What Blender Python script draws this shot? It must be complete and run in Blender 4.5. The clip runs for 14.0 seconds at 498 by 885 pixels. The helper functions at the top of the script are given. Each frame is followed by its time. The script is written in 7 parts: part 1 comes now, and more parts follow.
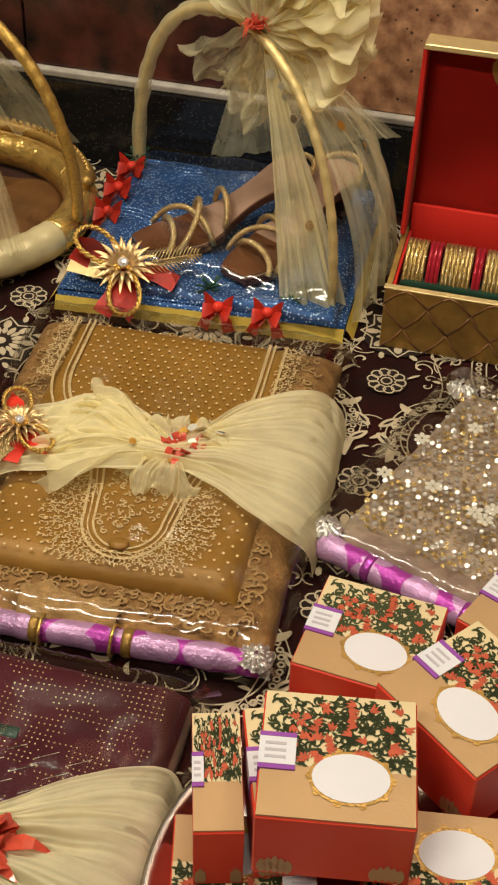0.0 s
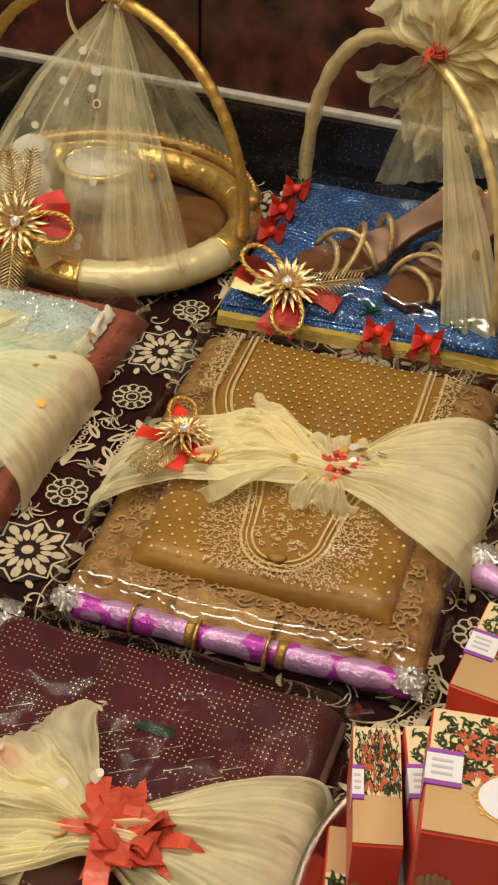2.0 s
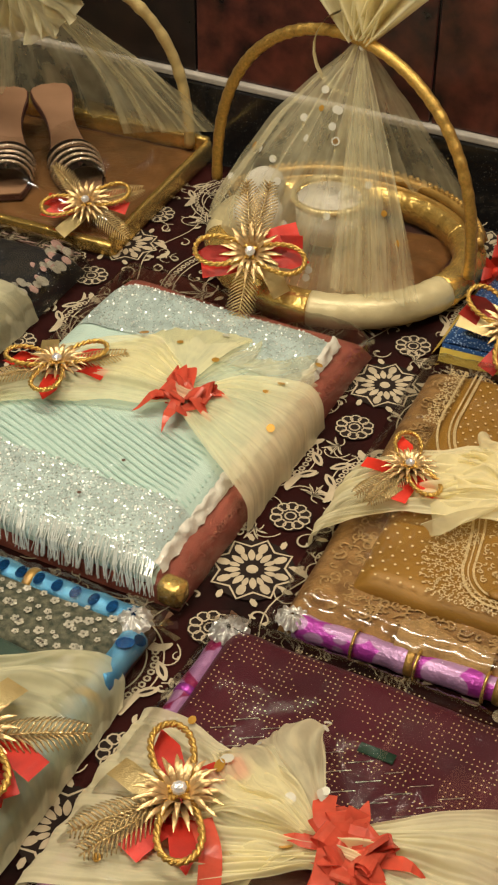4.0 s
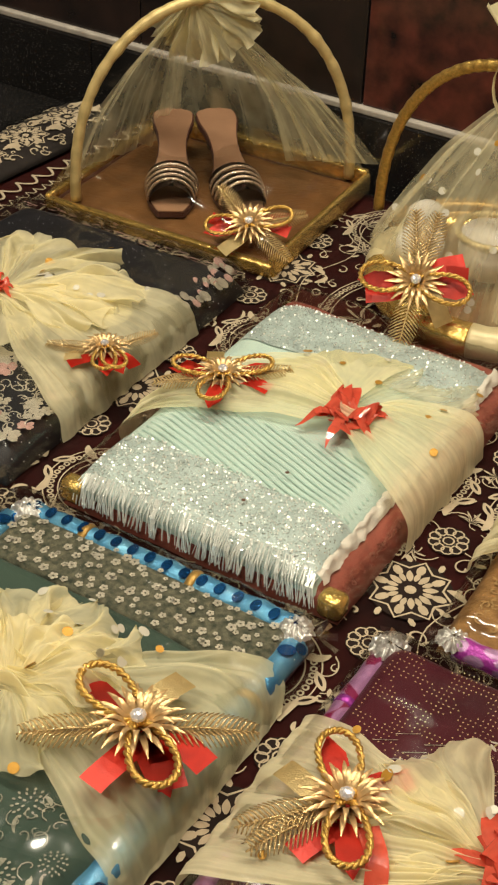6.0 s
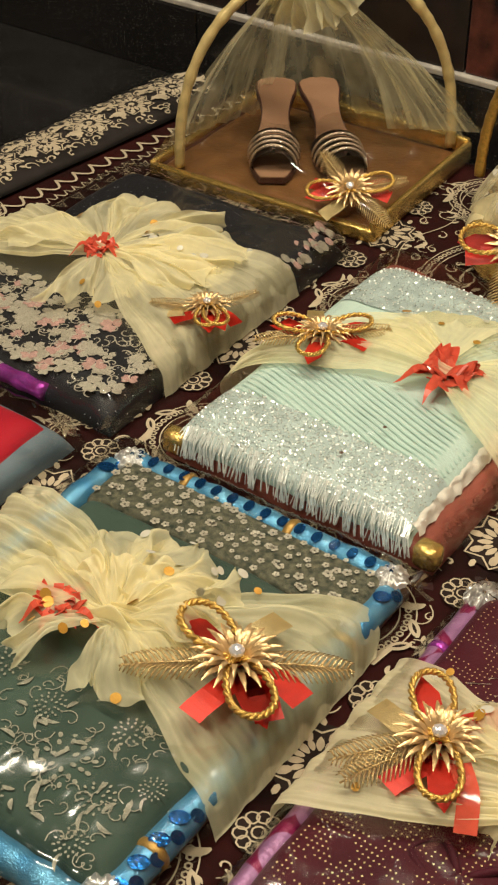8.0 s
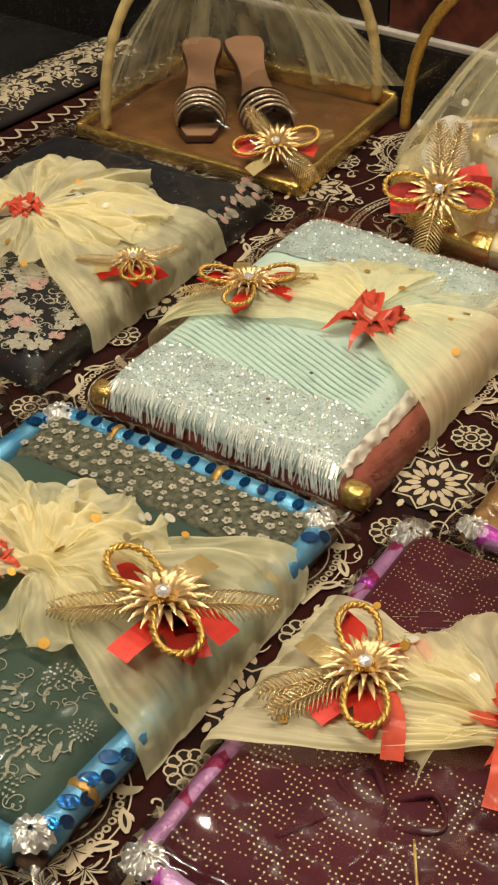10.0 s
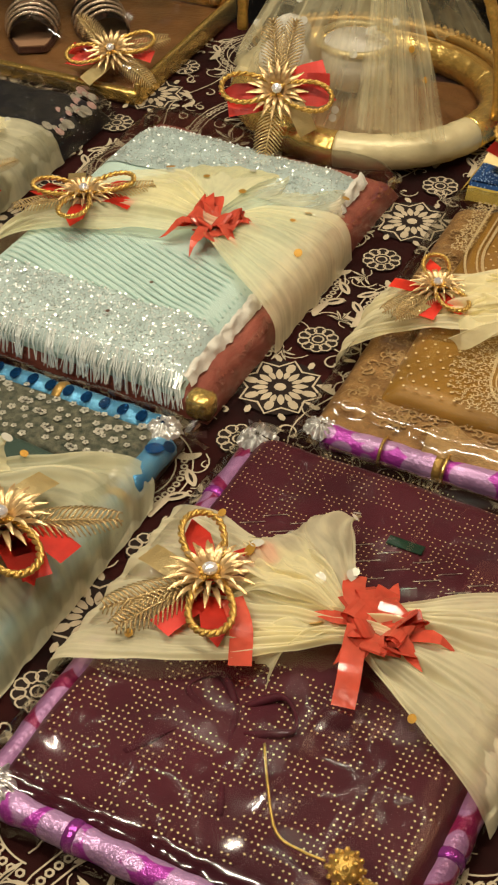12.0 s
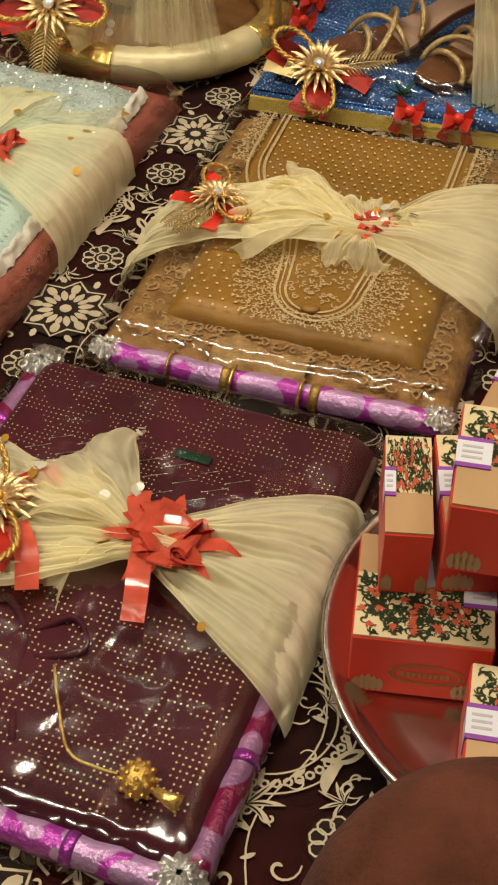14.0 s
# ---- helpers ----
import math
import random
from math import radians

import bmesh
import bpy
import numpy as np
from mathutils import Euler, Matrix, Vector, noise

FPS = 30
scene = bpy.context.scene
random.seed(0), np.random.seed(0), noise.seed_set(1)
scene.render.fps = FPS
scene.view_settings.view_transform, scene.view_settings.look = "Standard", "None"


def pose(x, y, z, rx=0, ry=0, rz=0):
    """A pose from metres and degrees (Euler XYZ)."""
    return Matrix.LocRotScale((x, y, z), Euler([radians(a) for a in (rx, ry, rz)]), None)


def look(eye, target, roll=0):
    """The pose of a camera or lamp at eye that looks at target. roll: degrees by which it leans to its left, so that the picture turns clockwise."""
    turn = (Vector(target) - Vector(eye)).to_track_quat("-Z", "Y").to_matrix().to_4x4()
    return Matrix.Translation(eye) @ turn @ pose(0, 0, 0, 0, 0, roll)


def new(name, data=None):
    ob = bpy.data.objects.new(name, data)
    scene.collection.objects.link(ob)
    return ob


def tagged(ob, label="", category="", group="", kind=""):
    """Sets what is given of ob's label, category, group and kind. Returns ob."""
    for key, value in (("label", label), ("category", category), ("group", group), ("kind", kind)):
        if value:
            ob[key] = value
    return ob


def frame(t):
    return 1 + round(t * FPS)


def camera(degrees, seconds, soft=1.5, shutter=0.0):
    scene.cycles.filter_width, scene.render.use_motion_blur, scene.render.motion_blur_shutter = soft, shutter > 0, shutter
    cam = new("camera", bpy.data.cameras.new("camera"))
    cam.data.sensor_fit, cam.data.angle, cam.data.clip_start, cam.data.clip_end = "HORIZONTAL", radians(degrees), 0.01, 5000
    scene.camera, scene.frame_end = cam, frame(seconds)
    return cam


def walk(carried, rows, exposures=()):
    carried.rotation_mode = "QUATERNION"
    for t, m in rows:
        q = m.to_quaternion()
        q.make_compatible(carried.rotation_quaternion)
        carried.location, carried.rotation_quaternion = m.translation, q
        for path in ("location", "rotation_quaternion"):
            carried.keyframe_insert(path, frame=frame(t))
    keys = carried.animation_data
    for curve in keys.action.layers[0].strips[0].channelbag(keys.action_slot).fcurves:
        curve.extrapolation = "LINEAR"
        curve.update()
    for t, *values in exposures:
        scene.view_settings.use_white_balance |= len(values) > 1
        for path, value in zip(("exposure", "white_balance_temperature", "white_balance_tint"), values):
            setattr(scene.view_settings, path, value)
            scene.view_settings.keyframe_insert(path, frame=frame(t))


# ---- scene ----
cam = camera(20.0, 14.0, soft=2.2)
PATH = [
    (0, (0.512, -0.764, 0.896), (0.182, 0.705, -0.422), 1.9),
    (0.5, (0.491, -0.776, 0.893), (0.125, 0.695, -0.411), 2.6),
    (1, (0.483, -0.784, 0.892), (0.075, 0.685, -0.403), 2.4),
    (1.5, (0.474, -0.791, 0.891), (0.017, 0.667, -0.4), 2.0),
    (2, (0.47, -0.795, 0.893), (-0.013, 0.658, -0.393), 1.8),
    (2.5, (0.461, -0.803, 0.899), (-0.048, 0.642, -0.386), 1.8),
    (3, (0.447, -0.815, 0.903), (-0.107, 0.614, -0.381), 1.6),
    (3.5, (0.434, -0.829, 0.916), (-0.193, 0.575, -0.364), 0.8),
    (3.7, (0.429, -0.835, 0.922), (-0.24, 0.556, -0.35), 0.1),
    (5.8, (0.364, -0.901, 0.896), (-0.427, 0.482, -0.312), 2.1),
    (6, (0.359, -0.911, 0.897), (-0.453, 0.462, -0.309), 2.1),
    (6.5, (0.355, -0.929, 0.893), (-0.511, 0.417, -0.306), 1.4),
    (7, (0.354, -0.941, 0.889), (-0.548, 0.367, -0.325), 0.9),
    (7.2, (0.355, -0.947, 0.888), (-0.561, 0.349, -0.33), 0.8),
    (9.3, (0.416, -0.954, 0.869), (-0.482, 0.348, -0.355), -0.8),
    (9.5, (0.412, -0.956, 0.865), (-0.469, 0.351, -0.366), -0.4),
    (10, (0.418, -0.953, 0.859), (-0.445, 0.361, -0.377), -0.5),
    (10.5, (0.425, -0.946, 0.853), (-0.407, 0.375, -0.397), -0.7),
    (11, (0.433, -0.94, 0.847), (-0.356, 0.385, -0.427), -0.8),
    (11.5, (0.439, -0.934, 0.839), (-0.313, 0.397, -0.45), -0.5),
    (12, (0.45, -0.92, 0.828), (-0.25, 0.413, -0.488), -0.4),
    (12.5, (0.466, -0.909, 0.826), (-0.17, 0.426, -0.521), -0.4),
    (13, (0.478, -0.905, 0.822), (-0.116, 0.441, -0.532), -0.2),
    (13.5, (0.488, -0.904, 0.815), (-0.06, 0.456, -0.545), 0.2),
    (14, (0.501, -0.899, 0.812), (0.017, 0.458, -0.575), 0.9),
]
walk(cam, [(t, look(eye, target, roll)) for t, eye, target, roll in PATH],
     exposures=[(0.0, 0.00), (3.5, 0.02), (6.0, 0.12), (10.5, 0.12), (12.0, 0.04), (14.0, -0.05)])

# ---- world, lights, exposure ----
world = bpy.data.worlds.new("world")
scene.world = world
world.use_nodes = True
world.node_tree.nodes["Background"].inputs[0].default_value = (0.30, 0.24, 0.18, 1)
world.node_tree.nodes["Background"].inputs[1].default_value = 0.06


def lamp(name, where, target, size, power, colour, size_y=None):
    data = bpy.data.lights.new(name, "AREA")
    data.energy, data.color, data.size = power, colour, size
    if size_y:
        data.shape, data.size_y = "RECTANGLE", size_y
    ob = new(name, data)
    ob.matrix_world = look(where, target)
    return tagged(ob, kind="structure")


# three assumed ceiling lights, out of view, placed for the brightness and highlights
lamp("assumed_tube_lamp", (-0.7, 0.15, 2.55), (-0.7, 0.15, 0), 1.2, 37, (1.0, 0.905, 0.720), 0.10)
lamp("assumed_tube_lamp", (-0.35, -1.75, 2.55), (-0.35, -1.75, 0), 1.2, 50, (1.0, 0.905, 0.720), 0.10)
lamp("assumed_tube_lamp", (0.70, 0.30, 2.55), (0.70, 0.30, 0), 1.2, 33.5, (1.0, 0.905, 0.720), 0.10)


# ---- materials ----
def mat(name, col, rough=0.5, metal=0.0, var=0.25, scale=30.0, grain=0.15, fine=400.0, col2=None, sheen=0.03, coat=0.0, stretch=(1, 1, 1)):
    """Principled surface with stains at a coarse scale, grain and fine relief."""
    m = bpy.data.materials.new(name)
    m.use_nodes = True
    nt = m.node_tree
    b = nt.nodes["Principled BSDF"]
    tc = nt.nodes.new("ShaderNodeTexCoord")
    mp = nt.nodes.new("ShaderNodeMapping")
    mp.inputs["Scale"].default_value = stretch
    nt.links.new(tc.outputs["Object"], mp.inputs[0])
    n1 = nt.nodes.new("ShaderNodeTexNoise")
    n1.inputs["Scale"].default_value, n1.inputs["Detail"].default_value = scale, 5
    n2 = nt.nodes.new("ShaderNodeTexNoise")
    n2.inputs["Scale"].default_value, n2.inputs["Detail"].default_value = fine, 2
    for n in (n1, n2):
        nt.links.new(mp.outputs[0], n.inputs["Vector"])
    ramp = nt.nodes.new("ShaderNodeMapRange")
    ramp.inputs[1].default_value, ramp.inputs[2].default_value = 0.3, 0.7
    nt.links.new(n1.outputs[0], ramp.inputs[0])
    mix = nt.nodes.new("ShaderNodeMix")
    mix.data_type = "RGBA"
    c2 = col2 or tuple(c * (1 - var) for c in col)
    mix.inputs[6].default_value, mix.inputs[7].default_value = (*col, 1), (*c2, 1)
    nt.links.new(ramp.outputs[0], mix.inputs[0])
    nt.links.new(mix.outputs[2], b.inputs["Base Color"])
    b.inputs["Roughness"].default_value, b.inputs["Metallic"].default_value = rough, metal
    b.inputs["Specular IOR Level"].default_value = 0.12 if rough >= 0.5 else 0.35
    b.inputs["Sheen Weight"].default_value, b.inputs["Coat Weight"].default_value = sheen, coat
    bump = nt.nodes.new("ShaderNodeBump")
    bump.inputs["Strength"].default_value, bump.inputs["Distance"].default_value = grain, 0.002
    nt.links.new(n2.outputs[0], bump.inputs["Height"])
    nt.links.new(bump.outputs[0], b.inputs["Normal"])
    return m


def speckled(m, col, scale, size, metal=1.0, rough=0.25, stretch=(1, 1, 1)):
    """Adds glittering specks to a surface: the cores of Voronoi cells."""
    nt = m.node_tree
    b = nt.nodes["Principled BSDF"]
    old = b.inputs["Base Color"].links[0].from_socket
    tc = nt.nodes.new("ShaderNodeTexCoord")
    mp = nt.nodes.new("ShaderNodeMapping")
    mp.inputs["Scale"].default_value = stretch
    v = nt.nodes.new("ShaderNodeTexVoronoi")
    v.inputs["Scale"].default_value = scale
    nt.links.new(tc.outputs["Object"], mp.inputs[0])
    nt.links.new(mp.outputs[0], v.inputs["Vector"])
    lt = nt.nodes.new("ShaderNodeMath")
    lt.operation = "LESS_THAN"
    lt.inputs[1].default_value = size
    nt.links.new(v.outputs["Distance"], lt.inputs[0])
    mix = nt.nodes.new("ShaderNodeMix")
    mix.data_type = "RGBA"
    mix.inputs[7].default_value = (*col, 1)
    nt.links.new(old, mix.inputs[6])
    nt.links.new(lt.outputs[0], mix.inputs[0])
    nt.links.new(mix.outputs[2], b.inputs["Base Color"])
    for sock, val in (("Metallic", metal), ("Roughness", rough)):
        mr = nt.nodes.new("ShaderNodeMapRange")
        mr.inputs[3].default_value, mr.inputs[4].default_value = b.inputs[sock].default_value, val
        nt.links.new(lt.outputs[0], mr.inputs[0])
        nt.links.new(mr.outputs[0], b.inputs[sock])
    return m


def sheer(name, col, clear, rough=0.7, scale=60.0, spread=0.25, fine=900.0, gathers=17.0):
    """Net: part of the light goes straight through, less where gathered folds lie over one another."""
    m = mat(name, col, rough, 0, 0.05, scale, 0.1, fine)
    nt = m.node_tree
    out, b = nt.nodes["Material Output"], nt.nodes["Principled BSDF"]
    b.inputs["Sheen Weight"].default_value = 0.05
    tl = nt.nodes.new("ShaderNodeBsdfTranslucent")
    tl.inputs[0].default_value = (*col, 1)
    m0 = nt.nodes.new("ShaderNodeMixShader")
    m0.inputs[0].default_value = 0.50
    tr = nt.nodes.new("ShaderNodeBsdfTransparent")
    mx = nt.nodes.new("ShaderNodeMixShader")
    tc = nt.nodes.new("ShaderNodeTexCoord")
    n = nt.nodes.new("ShaderNodeTexNoise")
    n.inputs["Scale"].default_value, n.inputs["Detail"].default_value = scale, 4
    nt.links.new(tc.outputs["Object"], n.inputs["Vector"])
    along = nt.nodes.new("ShaderNodeMapping")
    along.inputs["Scale"].default_value = (2.4, gathers, 1)
    nt.links.new(tc.outputs["UV"], along.inputs[0])
    folds = nt.nodes.new("ShaderNodeTexNoise")
    folds.inputs["Scale"].default_value, folds.inputs["Detail"].default_value, folds.inputs["Distortion"].default_value = 1.0, 3, 0.8
    nt.links.new(along.outputs[0], folds.inputs["Vector"])
    both = nt.nodes.new("ShaderNodeMix")
    both.inputs[0].default_value = 0.62
    nt.links.new(n.outputs[0], both.inputs[2])
    nt.links.new(folds.outputs[0], both.inputs[3])
    mr = nt.nodes.new("ShaderNodeMapRange")
    mr.inputs[1].default_value, mr.inputs[2].default_value = 0.36, 0.66
    mr.inputs[3].default_value, mr.inputs[4].default_value = max(0, clear - spread), min(1, clear + spread)
    nt.links.new(both.outputs[0], mr.inputs[0])
    crease = nt.nodes.new("ShaderNodeBump")
    crease.inputs["Strength"].default_value, crease.inputs["Distance"].default_value = 0.16, 0.003
    nt.links.new(folds.outputs[0], crease.inputs["Height"])
    nt.links.new(crease.outputs[0], b.inputs["Normal"])
    nt.links.new(crease.outputs[0], tl.inputs["Normal"])
    nt.links.new(b.outputs[0], m0.inputs[1])
    nt.links.new(tl.outputs[0], m0.inputs[2])
    nt.links.new(mr.outputs[0], mx.inputs[0])
    nt.links.new(m0.outputs[0], mx.inputs[1])
    nt.links.new(tr.outputs[0], mx.inputs[2])
    nt.links.new(mx.outputs[0], out.inputs[0])
    return m


def film(name, gloss=0.16, rough=0.07, relief=0.5):
    """Clear gift wrap: see-through with sharp, crinkled gloss."""
    m = bpy.data.materials.new(name)
    m.use_nodes = True
    nt = m.node_tree
    nt.nodes.remove(nt.nodes["Principled BSDF"])
    out = nt.nodes["Material Output"]
    tr, gl, mx = (nt.nodes.new("ShaderNodeBsdf" + k) for k in ("Transparent", "Glossy", "Transparent"))
    nt.nodes.remove(mx)
    tr.inputs[0].default_value = (0.97, 0.97, 0.95, 1)
    gl.inputs["Roughness"].default_value = rough
    mx = nt.nodes.new("ShaderNodeMixShader")
    fr = nt.nodes.new("ShaderNodeFresnel")
    fr.inputs[0].default_value = 1.5
    mr = nt.nodes.new("ShaderNodeMapRange")
    mr.inputs[3].default_value, mr.inputs[4].default_value = gloss * 0.30, gloss * 3.0
    nt.links.new(fr.outputs[0], mr.inputs[0])
    nt.links.new(mr.outputs[0], mx.inputs[0])
    nt.links.new(tr.outputs[0], mx.inputs[1])
    nt.links.new(gl.outputs[0], mx.inputs[2])
    nt.links.new(mx.outputs[0], out.inputs[0])
    tc = nt.nodes.new("ShaderNodeTexCoord")
    n = nt.nodes.new("ShaderNodeTexNoise")
    n.noise_type = "RIDGED_MULTIFRACTAL"
    n.inputs["Scale"].default_value, n.inputs["Detail"].default_value, n.inputs["Distortion"].default_value = 26, 5, 0.7
    creases = nt.nodes.new("ShaderNodeMapping")
    creases.inputs["Rotation"].default_value, creases.inputs["Scale"].default_value = (0, 0, 0.6), (1.5, 0.4, 1.0)
    nt.links.new(tc.outputs["Object"], creases.inputs[0])
    nt.links.new(creases.outputs[0], n.inputs["Vector"])
    bump = nt.nodes.new("ShaderNodeBump")
    bump.inputs["Strength"].default_value, bump.inputs["Distance"].default_value = relief, 0.006
    nt.links.new(n.outputs[0], bump.inputs["Height"])
    nt.links.new(bump.outputs[0], gl.inputs["Normal"])
    nt.links.new(bump.outputs[0], fr.inputs["Normal"])
    return m


def patched(m, col, scale, metal=0.6, rough=0.25):
    """Foil paper printed with large rounded patches of a second colour."""
    nt = m.node_tree
    b = nt.nodes["Principled BSDF"]
    old = b.inputs["Base Color"].links[0].from_socket
    tc = nt.nodes.new("ShaderNodeTexCoord")
    v = nt.nodes.new("ShaderNodeTexVoronoi")
    v.inputs["Scale"].default_value = scale
    nt.links.new(tc.outputs["Object"], v.inputs["Vector"])
    mr = nt.nodes.new("ShaderNodeMapRange")
    mr.inputs[1].default_value, mr.inputs[2].default_value = 0.56, 0.60
    nt.links.new(v.outputs["Distance"], mr.inputs[0])
    mix = nt.nodes.new("ShaderNodeMix")
    mix.data_type = "RGBA"
    mix.inputs[7].default_value = (*col, 1)
    nt.links.new(old, mix.inputs[6])
    nt.links.new(mr.outputs[0], mix.inputs[0])
    nt.links.new(mix.outputs[2], b.inputs["Base Color"])
    b.inputs["Metallic"].default_value, b.inputs["Roughness"].default_value = metal, rough
    return m


